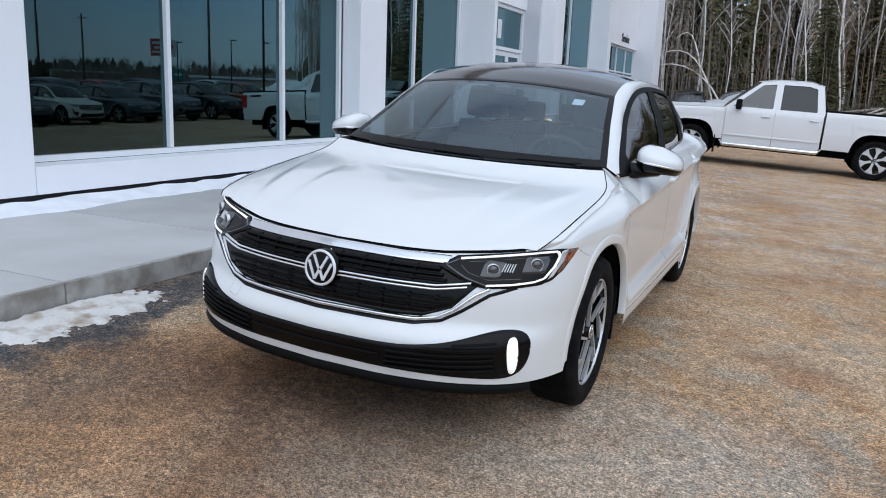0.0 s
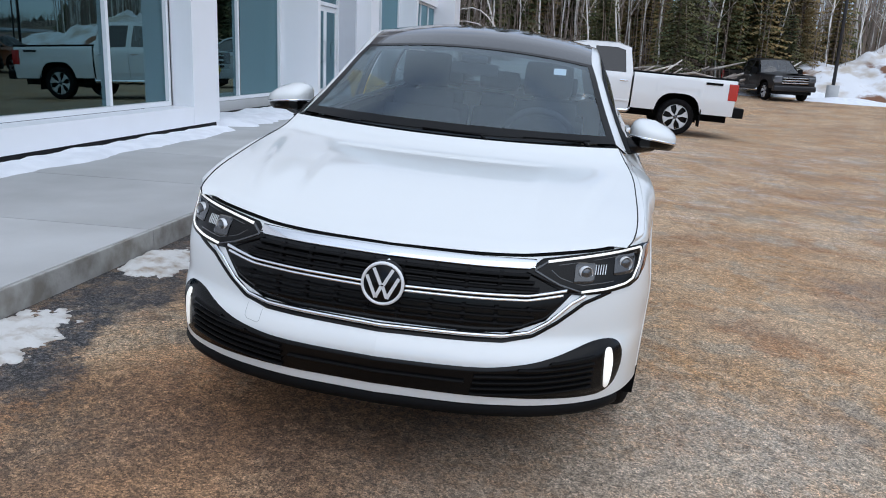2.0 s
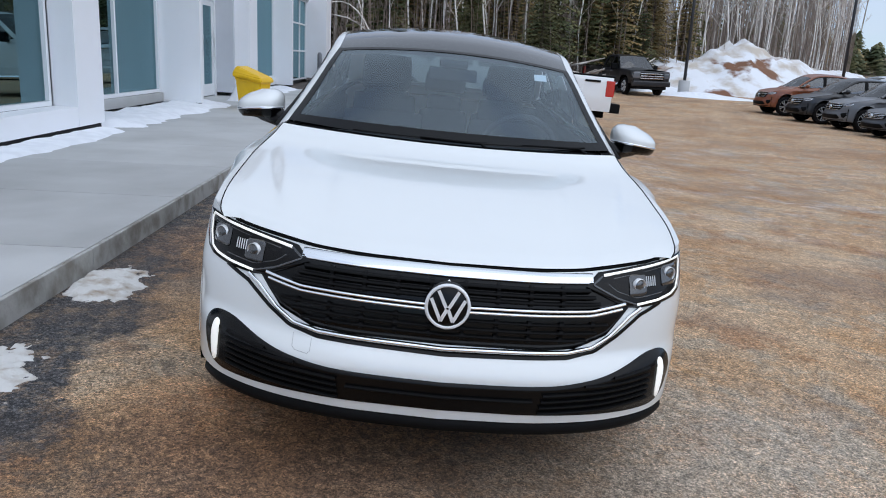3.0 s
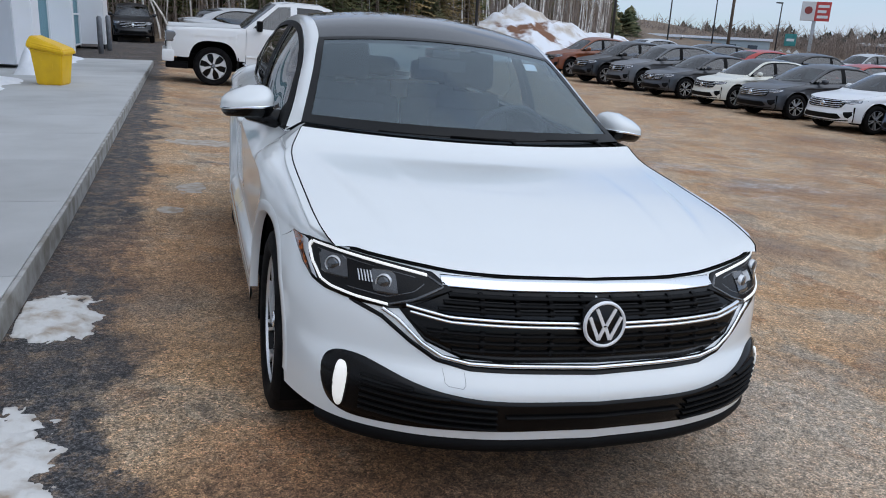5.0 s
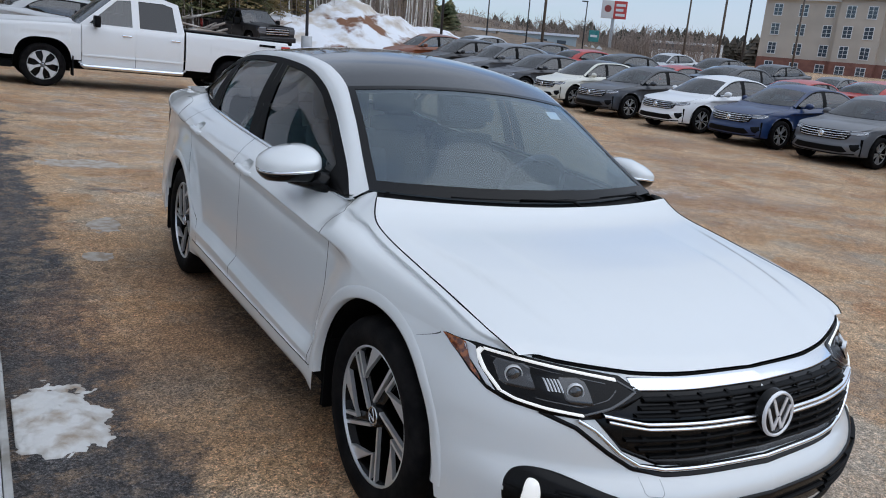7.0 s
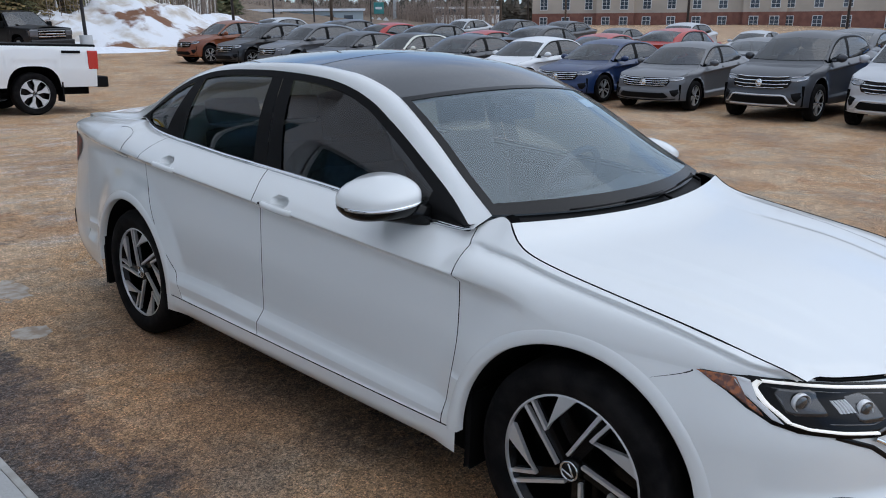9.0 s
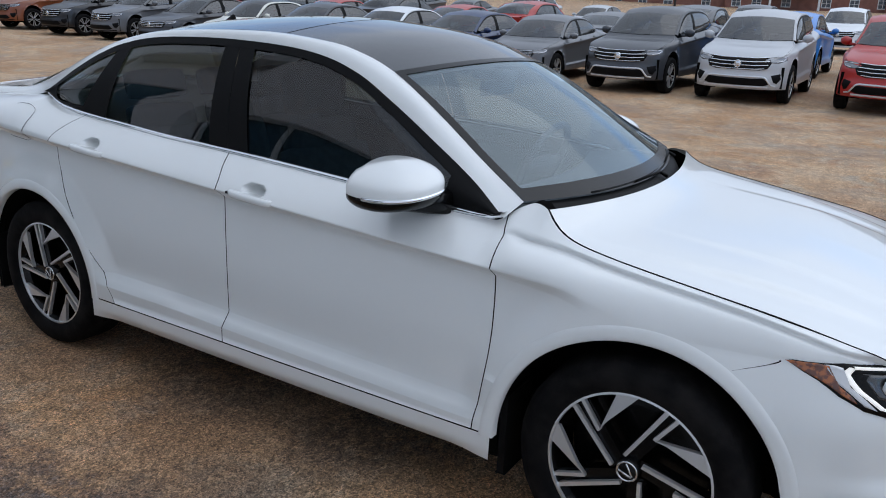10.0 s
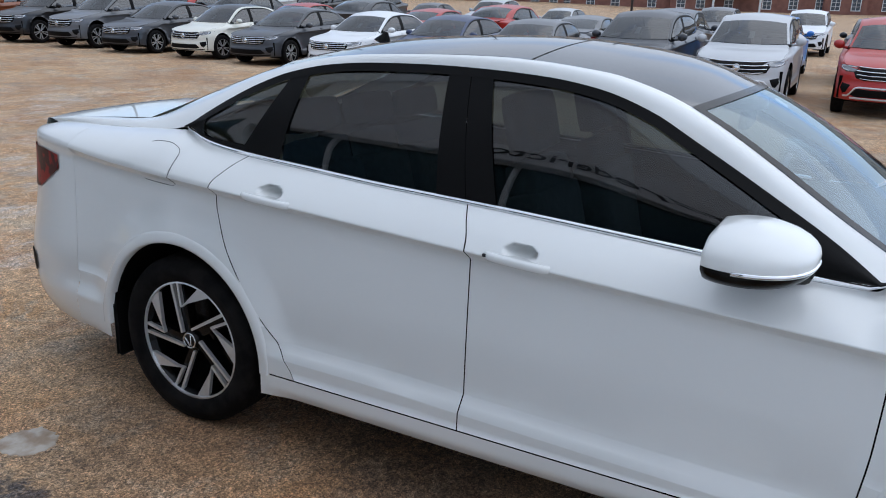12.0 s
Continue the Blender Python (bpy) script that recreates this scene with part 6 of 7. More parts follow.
def truck(x, y, rz, colour, label, detail=True):
    root = empty("pickup_truck", lot_at(x, y, rz), label, "truck")
    R, WB, A = 0.40, 3.66, 0.50
    Pp = lambda nm, pcs, m, smooth=True, lab="": part(nm, mesh_of(nm, pcs, m, smooth), None, root, lab)

    def sidex(y2, z):
        w = 1.0 - 0.05 * max(0, (-y2 - 0.35) / 0.6) ** 2 * 2
        return w - 0.02 * ((z - 0.9) / 0.3) ** 2 - (0.03 if 0.95 < z < 1.0 else 0) * 0.3

    def panel(y0, y1, z0, z1, n=24):
        cols = set(np.linspace(y0, y1, n).round(4))
        for h in (0, WB):
            for k in np.linspace(0, math.pi, 17):
                c = h + A * math.cos(k)
                if y0 < c < y1:
                    cols.add(round(c, 4))
        rows = []
        for c in sorted(cols):
            zl = z0
            for h in (0, WB):
                d = abs(c - h)
                if d < A:
                    # squared-off arch
                    zl = max(zl, 0.42 + 0.50 * (1 - (d / A) ** 3.2) ** 0.45)
            ztop = z1(c) if callable(z1) else z1
            rows.append([(sidex(c, z), c, z) for z in np.linspace(zl, ztop, 9)] + [(sidex(c, ztop) - 0.03, c, ztop + 0.02), (sidex(c, ztop) - 0.10, c, ztop + 0.025)])
        return grid(rows)
    hood_z = lambda c: 1.12 + 0.055 * (c + 0.9)
    for nm, a, b2, z0, z1 in (("fender", -0.86, 0.66, 0.55, hood_z), ("front_door", 0.668, 1.655, 0.46, lambda c: 1.21), ("rear_door", 1.663, 2.60, 0.46, lambda c: 1.21), ("bed_side", 2.64, 4.86, 0.52, lambda c: 1.27)):
        g = panel(a, b2, z0, z1)
        for q in (g, mirrored(g)):
            Pp(nm, [q], colour)
    hd = [[(xx, yy, hood_z(yy) + 0.03 + 0.05 * (1 - (xx / 0.93) ** 2) + 0.02 * math.cos(xx * 5)) for yy in np.linspace(-0.90, 0.72, 12)] for xx in np.linspace(-0.92, 0.92, 15)]
    Pp("hood", [grid(hd)], colour)
    bm = bmesh.new()
    box(bm, -0.93, 0.93, -0.93, -0.80, 0.62, 1.14, bevel=0.04)
    part("front_fascia", bm, colour, root, smooth=True)
    gr = part("grille", boxes((-0.62, 0.62, -0.955, -0.92, 0.72, 1.08), bevel=0.02), M_gloss, root)
    part("chrome_bar", boxes((-0.6, 0.6, -0.97, -0.95, 0.78, 0.82), bevel=0.008), M_chrome, gr)
    part("chrome_bar", boxes((-0.6, 0.6, -0.97, -0.95, 0.88, 0.93), bevel=0.008), M_chrome, gr)
    part("chrome_bar", boxes((-0.6, 0.6, -0.97, -0.95, 1.0, 1.04), bevel=0.008), M_chrome, gr)
    for s in (1, -1):
        part("headlight", boxes((s * 0.64, s * 0.945, -0.95, -0.72, 0.84, 1.06), bevel=0.03), M_lampgrey, root)
        part("tail_light", boxes((s * 0.86, s * 1.005, 4.70, 4.90, 0.86, 1.22), bevel=0.02), M_truckred, root)
        part("step_bar", mesh_of("step_bar", [tube([(s * 0.98, 0.62, 0.50), (s * 1.04, 0.70, 0.44), (s * 1.04, 2.55, 0.44), (s * 0.98, 2.62, 0.50)], 0.045, 10)], M_chrome), None, root)
        for h in (0, WB):
            part("mud_flap", boxes((s * 0.74, s * 1.0, h + 0.50, h + 0.525, 0.24, 0.62), bevel=0.005), M_plastic, root)
        part("mirror", boxes((s * 1.02, s * 1.22, 0.86, 0.98, 1.20, 1.42), bevel=0.04), M_plastic, root)
        part("mirror_arm", boxes((s * 0.92, s * 1.05, 0.90, 0.95, 1.20, 1.26), bevel=0.01), M_plastic, root)
        # handles
        for yh in (1.50, 2.44):
            part("door_handle", boxes((s * 0.985, s * 1.02, yh - 0.10, yh + 0.08, 1.07, 1.10), bevel=0.01), M_chrome, root)
        part("door_moulding", boxes((s * 0.985, s * 1.01, 0.68, 2.58, 0.64, 0.67), bevel=0.006), colour, root)
    part("front_bumper", boxes((-0.97, 0.97, -1.02, -0.78, 0.44, 0.68), bevel=0.05), colour, root)
    part("skid_plate", boxes((-0.8, 0.8, -0.95, -0.5, 0.30, 0.45), bevel=0.03), M_plastic, root)
    part("rear_bumper", boxes((-0.97, 0.97, 4.86, 5.10, 0.50, 0.72), bevel=0.04), M_plastic, root)
    part("tailgate", boxes((-0.86, 0.86, 4.84, 4.90, 0.72, 1.29), bevel=0.015), colour, root)
    part("bed_cover", boxes((-0.93, 0.93, 2.62, 4.90, 1.285, 1.335), bevel=0.02), M_plastic, root)
    part("chassis", boxes((-0.7, 0.7, -0.7, 4.8, 0.36, 0.62)), M_seam, root)
    # cab: pillars and roof with openings for glass
    sec = [(0.62, 1.20, 0.93), (1.30, 1.80, 0.72), (1.55, 1.865, 0.70), (2.25, 1.875, 0.70), (2.52, 1.80, 0.72), (2.62, 1.22, 0.92)]
    rf = [[(x * hw, yy - (0.10 * (1 - x * x) if yy < 1.4 else -0.02), zz + 0.035 * (1 - x * x)) for x in np.linspace(-1, 1, 11)] for yy, zz, hw in sec[1:5]]
    Pp("roof", [grid(rf, flip=True)], colour)
    ws = [[(x * hw, yy - 0.10 * (1 - x * x), zz + 0.03 * (1 - x * x)) for x in np.linspace(-1, 1, 11)] for yy, zz, hw in [(0.62, 1.20, 0.90), (0.96, 1.51, 0.80), (1.30, 1.80, 0.70)]]
    Pp("windscreen", [grid(ws, flip=True)], M_carglass2)
    rg = [[(x * hw, yy, zz) for x in np.linspace(-1, 1, 7)] for yy, zz, hw in [(2.53, 1.80, 0.72), (2.62, 1.25, 0.90)]]
    Pp("rear_glass", [grid(rg, flip=True)], M_carglass2)
    xz = lambda z: 0.965 - 0.235 * (z - 1.22) / 0.58
    for s in (1, -1):
        def poly(pts, off):
            vs = [(s * (xz(z) + off), yy, z) for yy, z in pts]
            return vs, [tuple(range(len(vs)))] if s < 0 else [tuple(reversed(range(len(vs))))]
        outl = [(0.62, 1.22), (1.30, 1.80), (1.55, 1.86), (2.25, 1.87), (2.52, 1.80), (2.62, 1.22)]
        fr = [(0.80, 1.26), (1.34, 1.745), (1.60, 1.775), (1.60, 1.26)]
        rr2 = [(1.74, 1.26), (1.74, 1.78), (2.22, 1.785), (2.40, 1.74), (2.46, 1.26)]
        pieces = []
        # pillars and rails as strips round the two openings
        top = [(1.30, 1.80), (1.55, 1.86), (2.25, 1.87), (2.52, 1.80)]
        strips = [[(0.62, 1.22), (1.30, 1.80), (1.34, 1.745), (0.80, 1.26)], [(1.30, 1.80), (1.60, 1.862), (1.60, 1.775), (1.34, 1.745)], [(1.60, 1.862), (1.74, 1.865), (1.74, 1.78), (1.60, 1.775)], [(1.74, 1.865), (2.25, 1.87), (2.22, 1.785), (1.74, 1.78)], [(2.25, 1.87), (2.52, 1.80), (2.40, 1.74), (2.22, 1.785)], [(2.52, 1.80), (2.62, 1.22), (2.46, 1.26), (2.40, 1.74)], [(1.60, 1.775), (1.74, 1.78), (1.74, 1.26), (1.60, 1.26)], [(0.62, 1.22), (0.80, 1.26), (2.46, 1.26), (2.62, 1.22)]]
        Pp("cab_side", [poly(st, 0.0) for st in strips], colour, smooth=False)
        Pp("front_window", [poly(fr, -0.012)], M_carglass2, smooth=False)
        Pp("rear_window", [poly(rr2, -0.012)], M_roofblk, smooth=False)
    for b3 in ((-0.7, -0.15, 1.3, 1.55, 0.7, 1.5), (0.15, 0.7, 1.3, 1.55, 0.7, 1.5), (-0.7, 0.7, 2.2, 2.4, 0.7, 1.45)):
        part("seat", boxes(b3, bevel=0.05), M_seat, root)
    for s in (1, -1):
        part("mark_bar", boxes((s * 0.985, s * 1.003, 4.20, 4.56, 1.165, 1.215), bevel=0.004), M_plastic, root)
    wm = wheel_meshes("six", 0.40, 0.272)
    wm[2].materials[0] = M_silverwheel
    for sx in (1, -1):
        for h in (0, WB):
            wheel(root, 0.86 * sx, h, R, sx, *wm, turn=17 * sx)
        pc = []
        for h in (0, WB):
            q = grid([[(xx, h + d, zz) for xx, zz in ((0.60, 0.30), (0.60, 0.43 + 0.50 * max(0.0, 1 - (abs(d) / (A + 0.01)) ** 3.2) ** 0.45), (0.97, 0.43 + 0.50 * max(0.0, 1 - (abs(d) / (A + 0.01)) ** 3.2) ** 0.45))] for d in np.linspace(-A - 0.01, A + 0.01, 25)])
            pc.append(q if sx > 0 else mirrored(q))
        for q in pc:
            Pp("wheel_housing", [q], M_seam)
    return root


truck(-0.80, 15.6, -88, whitep, "white crew-cab pickup with a black bed cover")
truck(10.3, 35.0, 12, black, "black pickup parked by the snow bank")

# ---- snow, bin, posts ----
M_ice = mat("thin_grey_ice", (0.46, 0.41, 0.35), 0.5, second=(0.30, 0.22, 0.15), scale=14, spread=(0.40, 0.62), bump=0.4, bump_scale=40)


def blob(name, pts_fn, nx, ny, material, label, category="snow", m=None):
    """A heap or patch: a height field over a ragged outline."""
    P = [[pts_fn(i / (nx - 1), j / (ny - 1)) for j in range(ny)] for i in range(nx)]
    ob = part(name, mesh_of(name, [grid(P)], material), None)
    return tagged(ob, label, category)


def patch(cx, cy, rx, ry, h, seed, tilt=0.3, name="snow_patch", material=None, label="melting grey-white snow patch by the kerb", xmin=None):
    """A thin snow patch on the lot: a height field that dips under the ground where it has melted."""
    rows = []
    n = 110
    for i in range(n + 1):
        row = []
        for j in range(n + 1):
            u, v = i / n * 2.8 - 1.4, j / n * 2.8 - 1.4
            x, y = cx + u * rx, cy + v * ry
            if xmin is not None:
                x = max(x, xmin)
            q = Vector((x * 2.6, y * 2.6, seed))
            f = 1 - math.hypot(u, v) ** 1.5 + 0.65 * noise.noise(q) + 0.45 * noise.noise(q * 3.3) + 0.36 * noise.noise(q * 8) + 0.22 * noise.noise(q * 19)
            z = h * min(max(f * 1.1, 0), 1) * (0.8 + 0.4 * noise.noise(q * 2.7)) + (0.003 if f > 0 else max(-0.03, f * 0.1))
            row.append((x, y, z))
        rows.append(row)
    vs, fs = grid(rows)
    fs = [t for t in fs if max(vs[k][2] for k in t) > -0.012]
    ob = part(name, mesh_of(name, [(vs, fs)], material or M_dsnow), None)
    ob.matrix_world = SLOPE.copy()
    return tagged(ob, label, "snow")


patch(-1.74, -0.62, 0.25, 0.60, 0.024, 1.3, xmin=-1.845)
patch(-1.72, 0.93, 0.20, 0.30, 0.026, 4.1, xmin=-1.845)
patch(-1.13, 3.86, 0.13, 0.22, 0.006, 7.7, material=M_ice, label="thin ice spot on the lot")
patch(-1.27, 3.06, 0.08, 0.09, 0.006, 9.2, material=M_ice, label="thin ice spot on the lot")
patch(-1.0, 6.4, 0.33, 0.25, 0.004, 12.2, material=M_ice, label="thin ice spot on the lot")


def snow_strip(y0, y1, x_wall, x_out, seed, h=0.09):
    P = []
    n = int((y1 - y0) * 9)
    for i in range(n + 1):
        y = y0 + (y1 - y0) * i / n
        wd = (x_out - x_wall) * (0.82 + 0.30 * noise.noise(Vector((y * 1.3, seed, 0))) + 0.10 * noise.noise(Vector((y * 5, seed, 3))))
        end = min(1, (y - y0) / 0.5, (y1 - y) / 0.5)
        wd *= max(end, 0.05)
        P.append([(x_wall + wd * k, y, PZ + 0.002 + h * max(end, 0) * (1 - k ** 3) * (0.8 + 0.45 * noise.noise(Vector((y * 2.2, k * 2, seed))) + 0.2 * noise.noise(Vector((y * 9, k * 5, seed)))) - (0.01 if k == 1 else 0)) for k in np.linspace(0, 1, 9)])
    ob = part("snow_strip", mesh_of("snow_strip", [grid(P)], M_snow), None)
    return tagged(ob, "clean white snow along the foot of the wall", "snow")


snow_strip(-12, 7.3, XF + 0.02, XF + 0.52, 2.0, 0.055)
snow_strip(7.0, 12.9, XF - 0.55, XF + 0.55, 5.0, 0.11)
snow_strip(15.6, 20.6, XF - 0.3, XF + 0.5, 8.0, 0.10)


def salt_bin():
    root = empty("salt_bin", pose(-3.36, 11.72, PZ, 0, 0, -12) @ Matrix.Diagonal((0.86, 0.9, 1.09, 1)), "yellow plastic salt bin with a sloping lid", "bin")

    def ring(w, d, z, dz=0.0):
        return [(-w, -d, z), (w, -d, z - dz), (w, d, z - dz), (-w, d, z)]
    vs = ring(0.23, 0.22, 0) + ring(0.29, 0.27, 0.52, 0.06) + ring(0.31, 0.29, 0.53, 0.06)
    fs = [(3, 2, 1, 0)] + [(a + i, a + (i + 1) % 4, a + 4 + (i + 1) % 4, a + 4 + i) for a in (0, 4) for i in range(4)]
    bm = bmesh.new()
    bv = [bm.verts.new(v) for v in vs]
    for f in fs:
        bm.faces.new([bv[i] for i in f])
    bmesh.ops.bevel(bm, geom=list(bm.edges), offset=0.02, segments=2, affect="EDGES")
    part("body", bm, M_yellow, root)
    vs = ring(0.34, 0.32, 0.545, 0.09) + ring(0.33, 0.31, 0.62, 0.10) + ring(0.27, 0.25, 0.72, 0.16)
    bm = bmesh.new()
    bv = [bm.verts.new(v) for v in vs]
    for f in fs + [(8, 9, 10, 11)]:
        bm.faces.new([bv[i] for i in f])
    bmesh.ops.bevel(bm, geom=list(bm.edges), offset=0.018, segments=2, affect="EDGES")
    part("lid", bm, M_yellow, root)
    part("label_plate", boxes((-0.1, 0.1, -0.26, -0.245, 0.25, 0.36)), M_yellow, root)
    return root


salt_bin()
M_bollard = mat("grey_painted_steel", (0.22, 0.23, 0.25), 0.5, second=(0.16, 0.165, 0.18), scale=6)
for bx, by in ((-4.15, 26.1), (-4.06, 28.0)):
    b = part("bollard", mesh_of("bollard", [tube([(0, 0, -0.1), (0, 0, 1.15), (0, 0, 1.22)], [0.085, 0.085, 0.05], 16)], M_bollard), None)
    b.location = (bx, by, gz(bx, by))
    tagged(b, "grey steel bollard by the service bay", "bollard", "bollards")
pb = part("snow_heap", mesh_of("snow_heap", [grid([[(-4.35 + 0.5 * a, 13.6 + 0.8 * b2, PZ + 0.55 * math.sin(math.pi * a) * math.sin(math.pi * b2)) for b2 in np.linspace(0, 1, 9)] for a in np.linspace(0, 1, 9)])], M_snow), None)
tagged(pb, "small white snow heap by the entrance", "snow")

M_pole = mat("dark_pole", (0.03, 0.03, 0.033), 0.5)
M_wood = mat("utility_pole_wood", (0.13, 0.10, 0.075), 0.9, second=(0.09, 0.07, 0.055), scale=5)


def lamp_post(x, y, h=8.0, footing=True, arm=True):
    root = empty("lamp_post", pose(x, y, gz(x, y)), "dark lot lamp post on a concrete foot", "lamp post", "lot lamp posts")
    part("pole", mesh_of("pole", [tube([(0, 0, 0), (0, 0, h)], [0.085, 0.06], 10)], M_pole), None, root)
    if footing:
        part("footing", mesh_of("footing", [tube([(0, 0, -0.2), (0, 0, 0.75)], 0.28, 16)], M_conc), None, root)
    if arm:
        part("lamp_head", boxes((-0.7, 0.0, -0.16, 0.16, h - 0.05, h + 0.08), bevel=0.03), M_pole, root)
    return root


lamp_post(12.8, 36.3, 9)
lamp_post(21.8, 38.1, 9.5)
lamp_post(51.9, 70.2, 6.4, False)
lamp_post(60.1, 70.0, 6.2, False)
lamp_post(42.6, 64.4, 5.6, False)
lamp_post(46.0, 36.0, 10)
lamp_post(44.0, 22.0, 9.5)
lamp_post(50.0, 14.5, 9.5)


def utility_pole(x, y, h=11):
    root = empty("utility_pole", pose(x, y, gz(x, y)), "weathered wooden utility pole", "utility pole", "utility poles")
    part("pole", mesh_of("pole", [tube([(0, 0, 0), (0, 0, h)], [0.16, 0.11], 8)], M_wood), None, root)
    part("cross_arm", boxes((-1.1, 1.1, -0.06, 0.06, h - 0.7, h - 0.58)), M_wood, root)
    return root


for px, py in ((47.5, 61.6), (72, 60), (86, 78), (100, 70)):
    utility_pole(px, py)


# ---- woods ----
M_birch = mat("birch_bark", (0.82, 0.77, 0.71), 0.8, second=(0.22, 0.18, 0.15), scale=3.5, spread=(0.54, 0.76), bump=0.3, bump_scale=20)
M_twig = mat("twig", (0.35, 0.275, 0.225), 0.9, rand=0.25)
M_bark = mat("conifer_bark", (0.17, 0.125, 0.095), 0.95, second=(0.09, 0.07, 0.055), scale=6)
M_needle = mat("needles", (0.072, 0.092, 0.036), 0.85, second=(0.20, 0.18, 0.075), scale=0.9, rand=0.35)
M_rust = mat("brown_needles", (0.36, 0.25, 0.105), 0.9, second=(0.22, 0.175, 0.08), scale=1.1, rand=0.3)
M_litter = mat("leaf_litter", (0.22, 0.155, 0.10), 0.95, second=(0.13, 0.095, 0.065), scale=1.3, bump=0.6, bump_scale=8)
rng = random.Random(7)


def birch_meshes(h, limbs, lean):
    tp = [(lean * (k / 8) ** 2 + 0.12 * math.sin(k * 1.3 + lean * 3), 0.10 * math.sin(k * 0.9), h * k / 8) for k in range(9)]
    tr = [tube(tp, [0.062 * (1 - 0.1 * k) for k in range(9)], 7)]
    tw = []
    for _ in range(limbs):
        k = rng.uniform(0.28, 0.97)
        i = min(int(k * 8), 7)
        f = k * 8 - i
        p = Vector(tp[i]).lerp(Vector(tp[i + 1]), f)
        a = rng.uniform(0, 2 * math.pi)
        ln = rng.uniform(0.8, 2.4) * (1.25 - k)
        d = Vector((math.cos(a) * 0.75, math.sin(a) * 0.75, rng.uniform(0.6, 1.2)))
        q = p + d * ln
        tr.append(tube([p, p + d * ln * 0.5 + Vector((0, 0, 0.08)), q], [0.022, 0.015, 0.007], 4))
        for _ in range(6):
            s = p.lerp(q, rng.uniform(0.35, 1))
            e = s + Vector((rng.uniform(-1, 1), rng.uniform(-1, 1), rng.uniform(0.1, 1.0))) * rng.uniform(0.3, 0.9)
            tw.append(tube([s, s.lerp(e, 0.5) + Vector((0, 0, 0.05)), e], [0.012, 0.009, 0.004], 3, caps=False))
    return mesh_of("trunk", tr, M_birch), mesh_of("crown", tw, M_twig)


def conifer_meshes(h, material, width=1.0):
    tr = mesh_of("trunk", [tube([(0, 0, 0), (0.05, 0, h * 0.5), (0, 0.04, h)], [0.14, 0.09, 0.02], 7)], M_bark)
    vs, fs = [], []
    z = 0.9 + rng.random()
    while z < h:
        f = 1 - z / h
        n = 7
        for k in range(n):
            a = 2 * math.pi * (k + rng.random() * 0.8) / n
            ln = (0.25 + 1.9 * f ** 0.8) * width * rng.uniform(0.55, 1.15)
            ca, sa = math.cos(a), math.sin(a)
            droop = rng.uniform(0.15, 0.5)
            # each bough: small overlapping sprays along it
            m = max(3, int(ln / 0.22))
            for j in range(m):
                r0 = ln * (j + 0.2) / m
                w = 0.20 * (1 - 0.5 * j / m) + 0.07
                zz = z - droop * r0 * 0.6 + rng.uniform(-0.05, 0.05)
                for s in (-1, 1):
                    o = len(vs)
                    t = rng.uniform(0.5, 1.3)
                    vs.extend([(ca * r0, sa * r0, zz), (ca * (r0 + 0.20) - sa * s * w * t, sa * (r0 + 0.20) + ca * s * w * t, zz - 0.10 - rng.random() * 0.10), (ca * (r0 + 0.30), sa * (r0 + 0.30), zz - 0.03)])
                    fs.append((o, o + 1, o + 2))
        z += rng.uniform(0.22, 0.36)
    return tr, mesh_of("crown", [(vs, fs)], material, smooth=False)


BIRCH = [birch_meshes(h, n, l) for h, n, l in ((13, 16, 0.4), (15, 18, -0.8), (11, 14, 1.3), (14, 12, -0.3), (12, 20, 0.9))]
FIR = [conifer_meshes(h, m, w) for h, m, w in ((11, M_needle, 1.0), (13, M_needle, 0.85), (8, M_needle, 1.1), (10, M_rust, 0.9), (14, M_needle, 1.0))]


def tree(kind, i, x, y, s, a):
    tr, cr = (BIRCH if kind == "birch" else FIR)[i]
    nm = "birch_tree" if kind == "birch" else "fir_tree"
    root = empty(nm, pose(x, y, wood_z(x, y) - 0.1, 0, 0, a) @ Matrix.Scale(s, 4), "bare pale birch at the wood's edge" if kind == "birch" else ("browned fir at the wood's edge" if i == 3 else "dark green fir at the wood's edge"), "tree", "trees at the wood's edge")
    part("trunk", tr, None, root)
    part("crown", cr, None, root)
    return root


def wood_z(x, y):
    return gz(x, y) + max(0, y - edge_y(x)) * 0.10


def edge_y(x):
    return 37 + 0.18 * max(0, -x) + (0.55 * max(0, x - 6))


def wooded(x, y):
    """The wood stops short of the open road."""
    return x < 0.05 + 0.561 * y


for i in range(240):
    x = rng.uniform(-26, 34)
    y = edge_y(x) + 1.0 + rng.random() ** 1.6 * 13
    if not wooded(x, y):
        continue
    tree("birch", rng.randrange(5), x, y, rng.uniform(0.75, 1.15), rng.uniform(0, 360))
for i in range(78):
    x = rng.uniform(-28, 40)
    y = edge_y(x) + 3.0 + rng.random() * 14
    if not wooded(x + 3, y) or (x > 22 and rng.random() < 0.4) or (x > 8 and rng.random() < 0.55):
        continue
    tree("fir", 3 if (rng.random() < 0.42 or (2 < x < 8 and rng.random() < 0.4)) else rng.choice((0, 1, 2, 4)), x, y, rng.uniform(0.7, 1.15), rng.uniform(0, 360))


